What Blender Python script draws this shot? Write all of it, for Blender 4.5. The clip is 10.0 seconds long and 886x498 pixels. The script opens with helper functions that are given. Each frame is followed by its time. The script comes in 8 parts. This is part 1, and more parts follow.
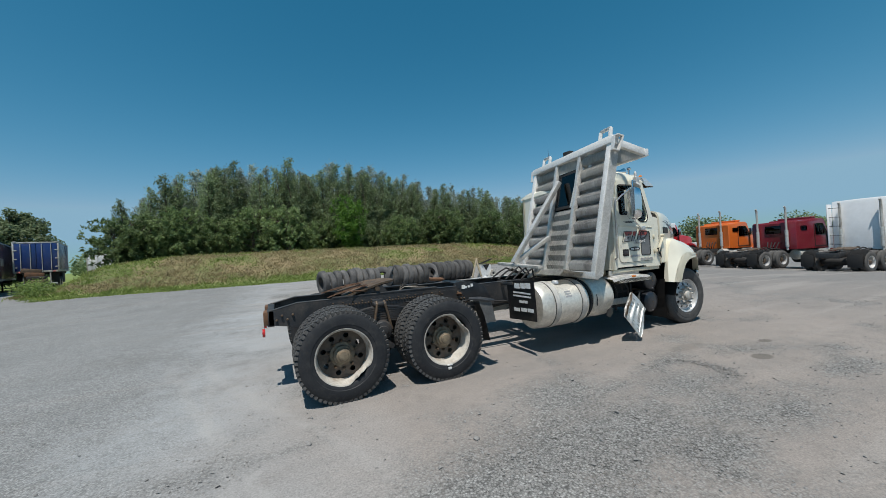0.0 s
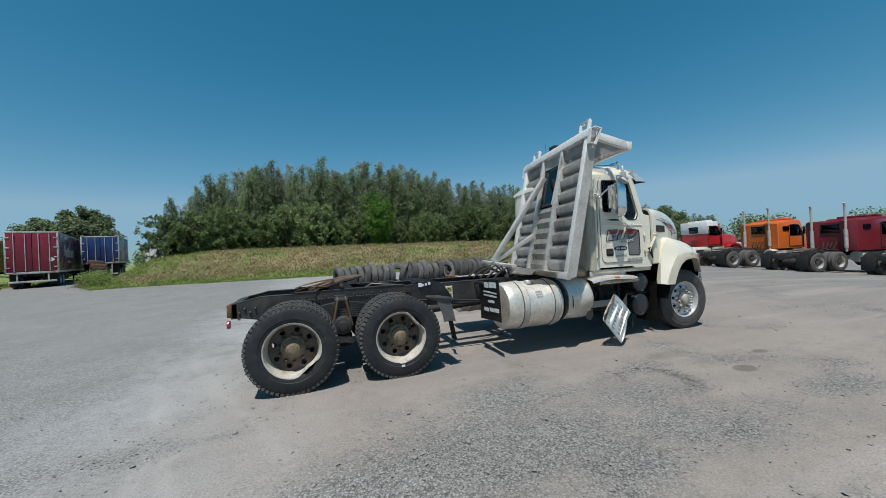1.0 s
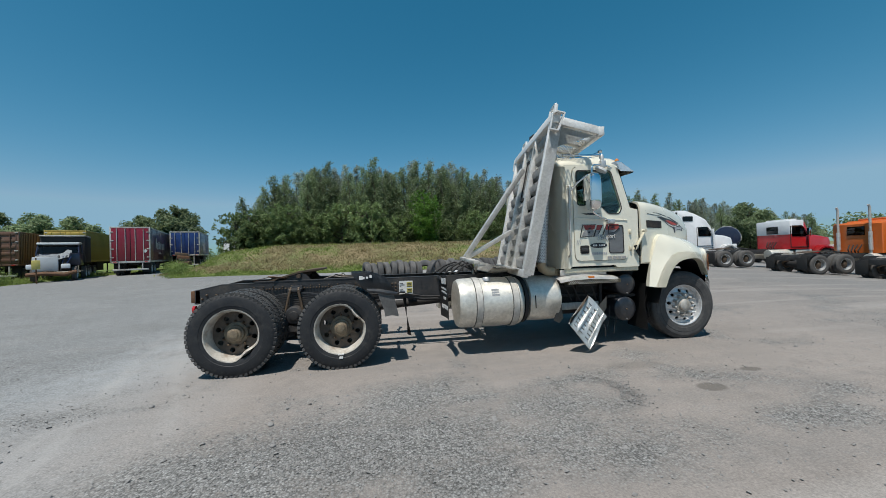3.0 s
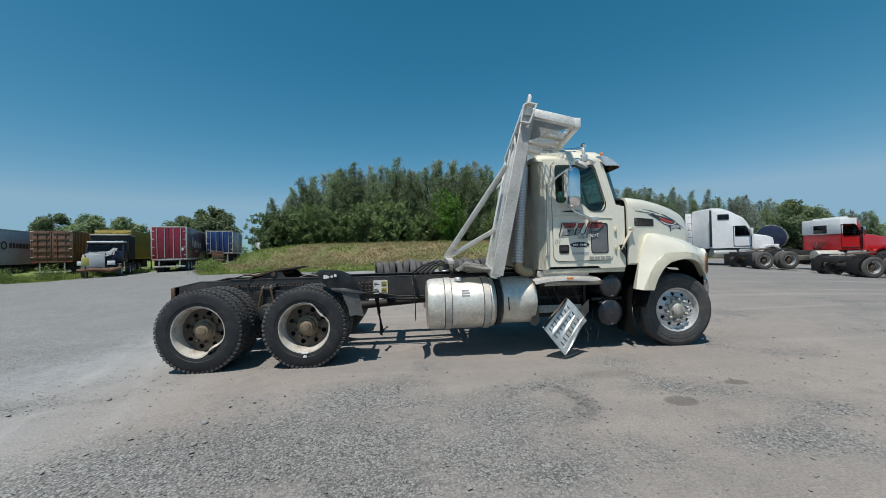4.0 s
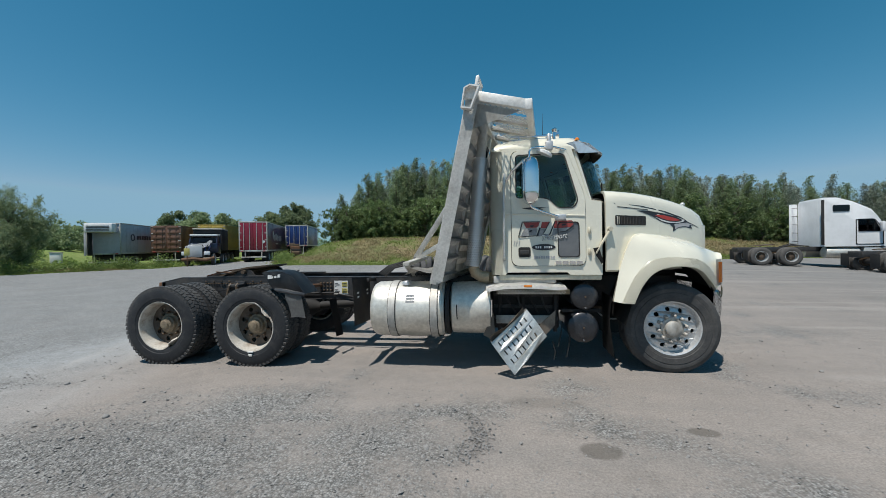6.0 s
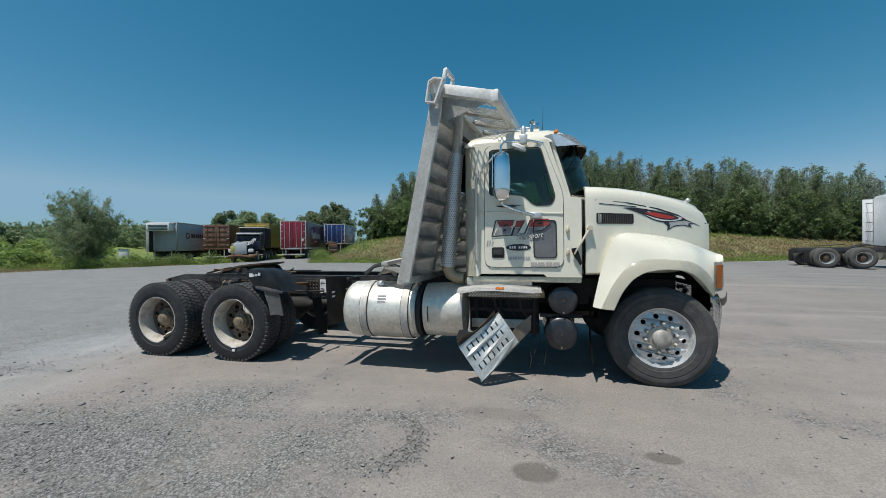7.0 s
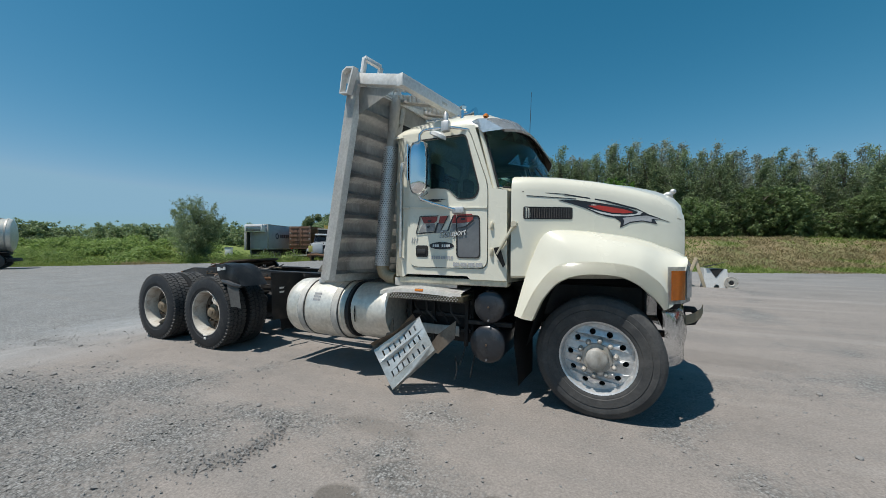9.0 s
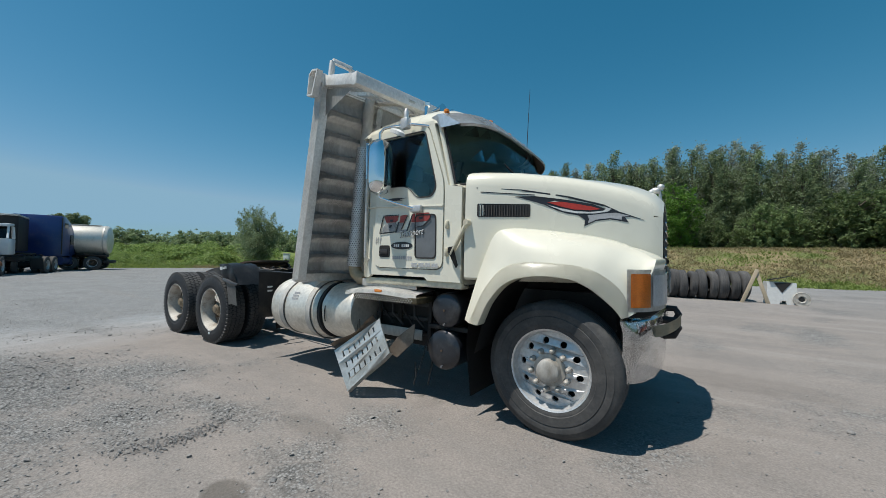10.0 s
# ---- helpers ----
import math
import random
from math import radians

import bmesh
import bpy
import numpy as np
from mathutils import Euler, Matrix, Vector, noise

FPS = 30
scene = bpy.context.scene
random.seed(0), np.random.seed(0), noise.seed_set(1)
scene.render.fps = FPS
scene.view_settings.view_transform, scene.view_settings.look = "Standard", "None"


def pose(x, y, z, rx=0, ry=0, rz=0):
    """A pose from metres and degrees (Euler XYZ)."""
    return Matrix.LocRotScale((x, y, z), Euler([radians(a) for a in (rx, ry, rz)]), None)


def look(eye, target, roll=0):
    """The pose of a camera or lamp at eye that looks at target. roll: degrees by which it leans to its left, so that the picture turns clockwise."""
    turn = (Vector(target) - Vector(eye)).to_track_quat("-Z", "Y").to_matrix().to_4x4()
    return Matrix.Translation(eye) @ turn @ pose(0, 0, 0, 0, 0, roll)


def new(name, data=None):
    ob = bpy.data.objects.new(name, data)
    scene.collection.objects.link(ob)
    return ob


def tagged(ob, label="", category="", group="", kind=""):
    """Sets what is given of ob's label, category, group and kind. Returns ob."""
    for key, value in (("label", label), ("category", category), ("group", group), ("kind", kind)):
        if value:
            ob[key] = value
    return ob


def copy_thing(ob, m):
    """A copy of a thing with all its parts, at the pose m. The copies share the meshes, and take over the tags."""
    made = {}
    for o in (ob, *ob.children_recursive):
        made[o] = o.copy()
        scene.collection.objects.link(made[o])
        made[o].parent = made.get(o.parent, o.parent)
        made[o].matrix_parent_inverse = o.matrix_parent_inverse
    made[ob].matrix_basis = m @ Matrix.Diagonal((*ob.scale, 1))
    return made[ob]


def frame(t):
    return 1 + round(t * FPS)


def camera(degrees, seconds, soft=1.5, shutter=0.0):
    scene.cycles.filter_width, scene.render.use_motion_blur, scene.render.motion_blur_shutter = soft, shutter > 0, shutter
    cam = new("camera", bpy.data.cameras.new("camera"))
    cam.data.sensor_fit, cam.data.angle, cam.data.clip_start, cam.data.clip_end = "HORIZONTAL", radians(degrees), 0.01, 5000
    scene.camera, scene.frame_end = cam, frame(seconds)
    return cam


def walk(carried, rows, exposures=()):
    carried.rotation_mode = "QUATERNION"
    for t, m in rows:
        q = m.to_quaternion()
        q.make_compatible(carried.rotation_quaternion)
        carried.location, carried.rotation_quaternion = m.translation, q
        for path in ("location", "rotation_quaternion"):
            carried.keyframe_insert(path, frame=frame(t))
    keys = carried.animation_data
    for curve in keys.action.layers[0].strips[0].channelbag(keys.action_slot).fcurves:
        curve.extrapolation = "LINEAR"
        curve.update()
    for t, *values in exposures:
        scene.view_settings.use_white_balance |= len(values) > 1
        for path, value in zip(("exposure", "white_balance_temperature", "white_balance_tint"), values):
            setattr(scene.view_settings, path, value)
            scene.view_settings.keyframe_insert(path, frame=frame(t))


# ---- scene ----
cam = camera(101.99, 10.0, soft=0.75)
PATH = [
    (0.0, -1.1740, -5.1454, 1.5512, 0.426, 3.309, -25.009),
    (0.5, -0.6641, -5.3864, 1.5495, 0.238, 3.039, -21.358),
    (1.0, -0.2496, -5.4776, 1.5096, 0.250, 2.670, -19.203),
    (1.5, 0.1079, -5.5757, 1.4690, 0.418, 2.436, -17.153),
    (2.0, 0.4497, -5.6571, 1.4304, 0.539, 2.092, -14.847),
    (3.5, 1.5633, -5.7245, 1.3801, 0.413, 1.573, -7.350),
    (4.0, 1.9728, -5.6866, 1.3676, 0.458, 1.418, -5.052),
    (4.5, 2.4290, -5.6176, 1.3598, 0.384, 1.121, -2.263),
    (5.0, 2.8167, -5.5224, 1.3768, 0.189, 1.102, 0.427),
    (6.5, 3.8897, -5.1745, 1.4516, -0.579, 0.669, 9.776),
    (7.0, 4.2670, -5.0343, 1.4441, -0.543, 0.574, 12.863),
    (7.5, 4.6488, -4.8289, 1.4212, -0.393, 0.248, 15.981),
    (8.0, 5.0135, -4.6541, 1.4029, -0.253, 0.098, 18.756),
    (8.5, 5.3705, -4.4817, 1.4024, -0.202, 0.047, 21.864),
    (9.0, 5.7037, -4.2569, 1.3900, -0.080, -0.305, 25.360),
    (9.5, 6.0421, -4.0316, 1.3674, 0.316, -0.679, 29.091),
    (10.0, 6.4002, -3.7181, 1.3149, 1.309, -1.073, 33.601),
]
walk(cam, [(t, pose(x, y, z, 90 + pitch, roll, yaw)) for t, x, y, z, pitch, roll, yaw in PATH])

from mathutils import geometry

# ---- light: clear noon sky, high sun behind the camera's side of the truck ----
scene.view_settings.exposure = 0.0
SUN_FROM = Vector((-0.20, -0.32, 1.0)).normalized()
world = bpy.data.worlds.new("sky")
scene.world = world
world.use_nodes = True
wn = world.node_tree.nodes
sky = wn.new("ShaderNodeTexSky")
sky.sky_type = "NISHITA"
sky.sun_disc = False
sky.sun_elevation = math.asin(SUN_FROM.z)
sky.sun_rotation = math.atan2(SUN_FROM.x, SUN_FROM.y)
sky.air_density = 1.0
sky.dust_density = 0.35
sky.ozone_density = 1.2
wn["Background"].inputs["Strength"].default_value = 0.086
# the upper sky is a purer blue, the horizon hazier
split, join = wn.new("ShaderNodeSeparateColor"), wn.new("ShaderNodeCombineColor")
world.node_tree.links.new(sky.outputs["Color"], split.inputs["Color"])


def sky_math(op, a, value):
    k = wn.new("ShaderNodeMath")
    k.operation = op
    world.node_tree.links.new(a, k.inputs[0])
    if isinstance(value, float):
        k.inputs[1].default_value = value
    else:
        world.node_tree.links.new(value, k.inputs[1])
    return k.outputs["Value"]


deep = sky_math("MULTIPLY", sky_math("POWER", split.outputs["Red"], 2.07), 0.222)
world.node_tree.links.new(sky_math("MINIMUM", sky_math("MINIMUM", deep, split.outputs["Red"]), 2.85), join.inputs["Red"])
world.node_tree.links.new(sky_math("MINIMUM", split.outputs["Green"], 4.95), join.inputs["Green"])
world.node_tree.links.new(sky_math("MINIMUM", sky_math("MULTIPLY", split.outputs["Blue"], 1.07), 6.6), join.inputs["Blue"])
world.node_tree.links.new(join.outputs["Color"], wn["Background"].inputs["Color"])
sun = new("sun", bpy.data.lights.new("sun", "SUN"))
sun.data.energy = 5.0
sun.data.angle = radians(0.53)
sun.data.color = (1.0, 0.955, 0.88)
sun.matrix_world = look(SUN_FROM * 60, (0, 0, 0))


# ---- materials ----
def surface(name, base, second=None, rough=0.5, metal=0.0, scale=6.0, fine=60.0, bump=0.1, amount=0.5, spec=0.5,
            coat=0.0, dirt=None, dirt_amount=0.0, dirt_scale=3.0, rough_var=0.12, random_tint=0.0, stretch=(1, 1, 1), grit=0.35):
    """A material with a coarse stain noise, a fine grain, optional dirt patches and relief."""
    m = bpy.data.materials.new(name)
    m.use_nodes = True
    n, l = m.node_tree.nodes, m.node_tree.links
    b = n["Principled BSDF"]
    second = second or tuple(c * 0.75 for c in base)
    co = n.new("ShaderNodeTexCoord")
    mp = n.new("ShaderNodeMapping")
    mp.inputs["Scale"].default_value = stretch
    l.new(co.outputs["Object"], mp.inputs["Vector"])
    big = n.new("ShaderNodeTexNoise")
    big.inputs["Scale"].default_value, big.inputs["Detail"].default_value, big.inputs["Roughness"].default_value = scale, 5, 0.6
    l.new(mp.outputs["Vector"], big.inputs["Vector"])
    small = n.new("ShaderNodeTexNoise")
    small.inputs["Scale"].default_value, small.inputs["Detail"].default_value = fine, 3
    l.new(mp.outputs["Vector"], small.inputs["Vector"])
    ramp = n.new("ShaderNodeMapRange")
    ramp.inputs["From Min"].default_value, ramp.inputs["From Max"].default_value = 0.35, 0.7
    ramp.inputs["To Max"].default_value = amount
    l.new(big.outputs["Fac"], ramp.inputs["Value"])
    mix = n.new("ShaderNodeMix")
    mix.data_type = "RGBA"
    mix.inputs["A"].default_value, mix.inputs["B"].default_value = (*base, 1), (*second, 1)
    l.new(ramp.outputs["Result"], mix.inputs["Factor"])
    grain = n.new("ShaderNodeMix")
    grain.data_type, grain.blend_type = "RGBA", "MULTIPLY"
    grain.inputs["Factor"].default_value = grit
    l.new(mix.outputs["Result"], grain.inputs["A"])
    gr = n.new("ShaderNodeMapRange")
    gr.inputs["From Min"].default_value, gr.inputs["From Max"].default_value = 0.3, 0.7
    gr.inputs["To Min"].default_value, gr.inputs["To Max"].default_value = 0.6, 1.25
    l.new(small.outputs["Fac"], gr.inputs["Value"])
    l.new(gr.outputs["Result"], grain.inputs["B"])
    out = grain.outputs["Result"]
    if dirt:
        dn = n.new("ShaderNodeTexNoise")
        dn.inputs["Scale"].default_value, dn.inputs["Detail"].default_value, dn.inputs["Roughness"].default_value = dirt_scale, 8, 0.7
        l.new(mp.outputs["Vector"], dn.inputs["Vector"])
        dr = n.new("ShaderNodeMapRange")
        dr.inputs["From Min"].default_value, dr.inputs["From Max"].default_value = 0.5, 0.68
        dr.inputs["To Max"].default_value = dirt_amount
        l.new(dn.outputs["Fac"], dr.inputs["Value"])
        dm = n.new("ShaderNodeMix")
        dm.data_type = "RGBA"
        dm.inputs["B"].default_value = (*dirt, 1)
        l.new(dr.outputs["Result"], dm.inputs["Factor"])
        l.new(out, dm.inputs["A"])
        out = dm.outputs["Result"]
    if random_tint:
        oi = n.new("ShaderNodeObjectInfo")
        hs = n.new("ShaderNodeHueSaturation")
        rr = n.new("ShaderNodeMapRange")
        rr.inputs["To Min"].default_value, rr.inputs["To Max"].default_value = 1 - random_tint, 1 + random_tint
        l.new(oi.outputs["Random"], rr.inputs["Value"])
        l.new(rr.outputs["Result"], hs.inputs["Value"])
        l.new(out, hs.inputs["Color"])
        out = hs.outputs["Color"]
    l.new(out, b.inputs["Base Color"])
    rv = n.new("ShaderNodeMapRange")
    rv.inputs["To Min"].default_value, rv.inputs["To Max"].default_value = max(0.02, rough - rough_var), min(1, rough + rough_var)
    l.new(big.outputs["Fac"], rv.inputs["Value"])
    l.new(rv.outputs["Result"], b.inputs["Roughness"])
    b.inputs["Metallic"].default_value = metal
    b.inputs["Specular IOR Level"].default_value = spec
    b.inputs["Coat Weight"].default_value = coat
    b.inputs["Coat Roughness"].default_value = 0.08
    if bump:
        bp = n.new("ShaderNodeBump")
        bp.inputs["Strength"].default_value, bp.inputs["Distance"].default_value = bump, 0.01
        add = n.new("ShaderNodeMath")
        l.new(big.outputs["Fac"], add.inputs[0])
        l.new(small.outputs["Fac"], add.inputs[1])
        l.new(add.outputs["Value"], bp.inputs["Height"])
        l.new(bp.outputs["Normal"], b.inputs["Normal"])
    return m


def glass(name, tint, rough=0.02, alpha_mix=0.6):
    """Thin tinted glazing: a gloss layer over a tinted see-through layer."""
    m = bpy.data.materials.new(name)
    m.use_nodes = True
    n, l = m.node_tree.nodes, m.node_tree.links
    n.remove(n["Principled BSDF"])
    gl, tr, mx, fr = n.new("ShaderNodeBsdfGlossy"), n.new("ShaderNodeBsdfTransparent"), n.new("ShaderNodeMixShader"), n.new("ShaderNodeFresnel")
    gl.inputs["Roughness"].default_value = rough
    tr.inputs["Color"].default_value = (*tint, 1)
    fr.inputs["IOR"].default_value = 1.5
    l.new(fr.outputs["Fac"], mx.inputs["Fac"])
    l.new(tr.outputs["BSDF"], mx.inputs[1])
    l.new(gl.outputs["BSDF"], mx.inputs[2])
    l.new(mx.outputs["Shader"], n["Material Output"].inputs["Surface"])
    return m


CREAM = surface("cream_paint", (0.725, 0.70, 0.59), (0.69, 0.66, 0.545), rough=0.28, coat=0.6, scale=0.9, fine=9, bump=0.0, amount=0.6,
                dirt=(0.52, 0.47, 0.36), dirt_amount=0.10, dirt_scale=5.0, grit=0.03)
CREAM_FADED = surface("faded_cream_paint", (0.66, 0.61, 0.47), rough=0.5, scale=3, fine=30, bump=0.05, dirt=(0.3, 0.25, 0.18), dirt_amount=0.5)
BLACK = surface("black_chassis_paint", (0.022, 0.024, 0.028), (0.045, 0.042, 0.04), rough=0.5, scale=5, fine=60, bump=0.15, amount=0.8,
                dirt=(0.16, 0.13, 0.10), dirt_amount=0.35, dirt_scale=4)
FENDER_BLACK = surface("worn_black_plastic", (0.028, 0.031, 0.036), (0.06, 0.062, 0.066), rough=0.33, scale=5, fine=60, bump=0.1, amount=0.8, dirt=(0.14, 0.13, 0.12), dirt_amount=0.3, dirt_scale=5)
BRASSY = surface("brassy_worn_grip", (0.16, 0.13, 0.075), (0.05, 0.042, 0.03), rough=0.45, metal=0.5, scale=14, fine=90, bump=0.2, amount=1.0)
# board fronts: soot streaks plus shade put into a darker base
SOOT_SHADE = surface("sooty_aluminium", (0.52, 0.515, 0.50), (0.34, 0.33, 0.32), rough=0.6, metal=0.25, scale=2.4, fine=40, bump=0.1, amount=1.0, dirt=(0.12, 0.11, 0.10), dirt_amount=0.6, dirt_scale=2.0, stretch=(1, 1, 0.4))
# black rubber flap with the sunlight put into its grey colour
FLAP_GREY = surface("dusty_grey_flap", (0.17, 0.17, 0.17), (0.25, 0.245, 0.235), rough=0.8, scale=5, fine=50, bump=0.12, amount=0.8)
DARK = surface("dark_grime", (0.015, 0.015, 0.016), (0.03, 0.027, 0.024), rough=0.75, scale=6, fine=50, bump=0.2)
HUB_TAN = surface("greasy_tan_casting", (0.22, 0.175, 0.115), (0.11, 0.08, 0.055), rough=0.6, scale=14, fine=80, bump=0.3, amount=0.9)
# opaque grey in place of glass: dust and the ground's reflection as colour
PEEP = surface("dusty_dark_pane", (0.11, 0.115, 0.125), (0.20, 0.205, 0.21), rough=0.22, scale=4, fine=50, bump=0.0, amount=0.6, coat=0.4, grit=0.1)
GREASE = surface("greasy_brown_metal", (0.07, 0.05, 0.035), (0.14, 0.095, 0.06), rough=0.6, metal=0.2, scale=9, fine=80, bump=0.3, amount=1.0)
RUST = surface("rusty_steel", (0.16, 0.075, 0.035), (0.07, 0.045, 0.03), rough=0.8, scale=8, fine=70, bump=0.35, amount=0.9)
RUBBER = surface("tyre_rubber", (0.017, 0.019, 0.023), (0.034, 0.035, 0.037), rough=0.62, scale=5, fine=50, bump=0.15, amount=0.75,
                 dirt=(0.15, 0.135, 0.12), dirt_amount=0.18, dirt_scale=7, spec=0.3)
RUBBER_WORN = surface("worn_grey_tyre_rubber", (0.045, 0.046, 0.048), (0.082, 0.079, 0.075), rough=0.7, scale=5, fine=55, bump=0.15, amount=0.85, spec=0.35, dirt=(0.14, 0.134, 0.128), dirt_amount=0.35, dirt_scale=9)
RUBBER_DUSTY = surface("dusty_tyre_rubber", (0.068, 0.066, 0.064), (0.13, 0.122, 0.115), rough=0.85, scale=4, fine=45, bump=0.15, amount=0.8, spec=0.25)
WHEEL_WHITE = surface("chipped_white_wheel_paint", (0.52, 0.50, 0.455), (0.34, 0.30, 0.25), rough=0.5, scale=6, fine=50, bump=0.1, amount=0.8,
                      dirt=(0.16, 0.10, 0.06), dirt_amount=0.75, dirt_scale=7)
WHEEL_BROWN = surface("oily_brown_wheel_disc", (0.065, 0.048, 0.036), (0.15, 0.115, 0.085), rough=0.6, scale=9, fine=60, bump=0.25, amount=0.9)
ALU = surface("worn_aluminium", (0.70, 0.69, 0.66), (0.56, 0.545, 0.51), rough=0.42, metal=0.5, scale=2.5, fine=40, bump=0.06, amount=0.7,
              dirt=(0.28, 0.25, 0.2), dirt_amount=0.45, dirt_scale=4)
ALU_DULL = surface("oxidised_aluminium", (0.58, 0.565, 0.53), (0.42, 0.40, 0.365), rough=0.55, metal=0.3, scale=2.2, fine=30, bump=0.1, amount=0.9,
                   dirt=(0.17, 0.15, 0.12), dirt_amount=0.7, dirt_scale=2.6, stretch=(1, 1, 0.5))
TANK_ALU = surface("satin_tank_aluminium", (0.76, 0.73, 0.66), (0.66, 0.63, 0.56), rough=0.46, metal=0.6, scale=2.0, fine=25, bump=0.03, amount=0.7,
                   dirt=(0.42, 0.38, 0.3), dirt_amount=0.4, dirt_scale=3)
ALU_PALE = surface("pale_aluminium_sheet", (0.78, 0.77, 0.745), (0.66, 0.65, 0.62), rough=0.45, metal=0.12, scale=2.5, fine=40, bump=0.05, amount=0.7,
                   dirt=(0.34, 0.31, 0.26), dirt_amount=0.3, dirt_scale=3)
RESERVOIR = surface("glossy_black_tank_paint", (0.009, 0.011, 0.016), (0.026, 0.030, 0.038), rough=0.36, scale=4, fine=40, bump=0.02, amount=0.8, coat=0.3, dirt=(0.12, 0.115, 0.11), dirt_amount=0.25, dirt_scale=5)
CHROME = surface("chrome", (0.84, 0.85, 0.86), (0.78, 0.79, 0.80), rough=0.08, metal=1.0, scale=2, fine=30, bump=0.0, rough_var=0.05, grit=0.02)
BRIGHT_STEEL = surface("bright_stainless_sheet", (0.80, 0.80, 0.79), (0.70, 0.70, 0.69), rough=0.24, metal=0.6, scale=3, fine=40, bump=0.03, amount=0.7, dirt=(0.45, 0.40, 0.33), dirt_amount=0.25)
WHEEL_ALU = surface("polished_wheel_aluminium", (0.66, 0.66, 0.655), (0.50, 0.50, 0.50), rough=0.46, metal=0.65, scale=8, fine=40, bump=0.02)
GALV = surface("bent_bright_sheet", (0.62, 0.63, 0.61), (0.40, 0.405, 0.39), rough=0.36, metal=0.55, scale=5, fine=40, bump=0.3, amount=1.0, dirt=(0.30, 0.26, 0.20), dirt_amount=0.5, dirt_scale=6)
BEIGE_PIPE = surface("heat_stained_pipe", (0.46, 0.35, 0.22), (0.3, 0.22, 0.14), rough=0.5, metal=0.25, scale=6, fine=50, bump=0.1)
AMBER = surface("amber_lens", (0.75, 0.24, 0.03), (0.6, 0.16, 0.02), rough=0.15, scale=20, fine=120, bump=0.1, coat=0.6)
RED_LENS = surface("red_lens", (0.5, 0.02, 0.02), rough=0.15, scale=20, fine=120, bump=0.05, coat=0.6)
LAMP_WHITE = surface("clear_lamp_lens", (0.7, 0.72, 0.74), rough=0.1, scale=20, fine=90, bump=0.08, coat=0.6)
GLASS = glass("tinted_cab_glass", (0.60, 0.76, 0.74))
GLASS_DARK = glass("dark_glass", (0.08, 0.10, 0.11))
DECAL_RED = surface("red_decal", (0.50, 0.045, 0.03), (0.38, 0.04, 0.03), rough=0.35, scale=9, fine=60, bump=0.0)
FADED_RED = surface("faded_red_decal", (0.36, 0.05, 0.04), (0.17, 0.045, 0.045), rough=0.4, scale=7, fine=60, bump=0.0, amount=0.9)
SMOKE_GREY = surface("smoky_grey_decal", (0.17, 0.175, 0.18), (0.40, 0.40, 0.39), rough=0.4, scale=8, fine=60, bump=0.0, amount=1.0)
DECAL_BLACK = surface("black_decal", (0.025, 0.025, 0.03), rough=0.35, scale=9, fine=60, bump=0.0)
DECAL_GREY = surface("silver_decal", (0.42, 0.42, 0.43), (0.3, 0.3, 0.31), rough=0.35, scale=9, fine=60, bump=0.0)
DECAL_WHITE = surface("white_decal", (0.72, 0.72, 0.70), rough=0.4, scale=9, fine=60, bump=0.0)
YELLOW = surface("yellow_sticker", (0.55, 0.47, 0.14), rough=0.5, scale=9, fine=60, bump=0.02)
FABRIC = surface("grey_seat_fabric", (0.20, 0.20, 0.21), (0.12, 0.12, 0.125), rough=0.9, scale=12, fine=150, bump=0.2)
TANK_STICKER = surface("faded_grey_sticker", (0.42, 0.42, 0.43), (0.55, 0.54, 0.52), rough=0.5, scale=30, fine=90, bump=0.0)
TAN_PANEL = surface("dirty_tan_panel", (0.22, 0.18, 0.14), (0.12, 0.095, 0.075), rough=0.55, scale=7, fine=60, bump=0.1, amount=0.9)
WOOD = surface("weathered_plywood", (0.50, 0.41, 0.29), (0.36, 0.29, 0.2), rough=0.75, scale=4, fine=60, bump=0.1, stretch=(1, 1, 6))


# ---- mesh tools ----
def smooth(bm, angle=38):
    lim = radians(angle)
    for f in bm.faces:
        f.smooth = True
    for e in bm.edges:
        e.smooth = len(e.link_faces) == 2 and e.calc_face_angle(0) < lim


def part(name, bm, material, parent=None, label="", flat=False):
    """Links a bmesh as one mesh object under a thing or a part."""
    bmesh.ops.recalc_face_normals(bm, faces=bm.faces)
    if not flat:
        smooth(bm)
    me = bpy.data.meshes.new(name)
    bm.to_mesh(me)
    bm.free()
    me.materials.append(material)
    ob = new(name, me)
    if parent:
        ob.parent = parent
    if label:
        ob["label"] = label
    return ob


def thing(name, label, category, m=None, scale=1.0, group="", kind=""):
    ob = new(name)
    ob.empty_display_size = 0.2
    if m is not None:
        ob.matrix_basis = m @ Matrix.Scale(scale, 4)
    return tagged(ob, label, category, group, kind)


def box(bm, x0, x1, y0, y1, z0, z1, bevel=0.0, m=None):
    r = bmesh.ops.create_cube(bm, size=1)
    vs = r["verts"]
    bmesh.ops.transform(bm, verts=vs, matrix=Matrix.Translation(((x0 + x1) / 2, (y0 + y1) / 2, (z0 + z1) / 2))
                        @ Matrix.Diagonal((abs(x1 - x0), abs(y1 - y0), abs(z1 - z0), 1)))
    if bevel:
        es = {e for v in vs for e in v.link_edges}
        vs = list({v for f in bmesh.ops.bevel(bm, geom=list(es), offset=bevel, segments=2, affect="EDGES", profile=0.5)["faces"] for v in f.verts}
                  | {v for v in vs if v.is_valid})
    if m is not None:
        bmesh.ops.transform(bm, verts=vs, matrix=m)
    return vs


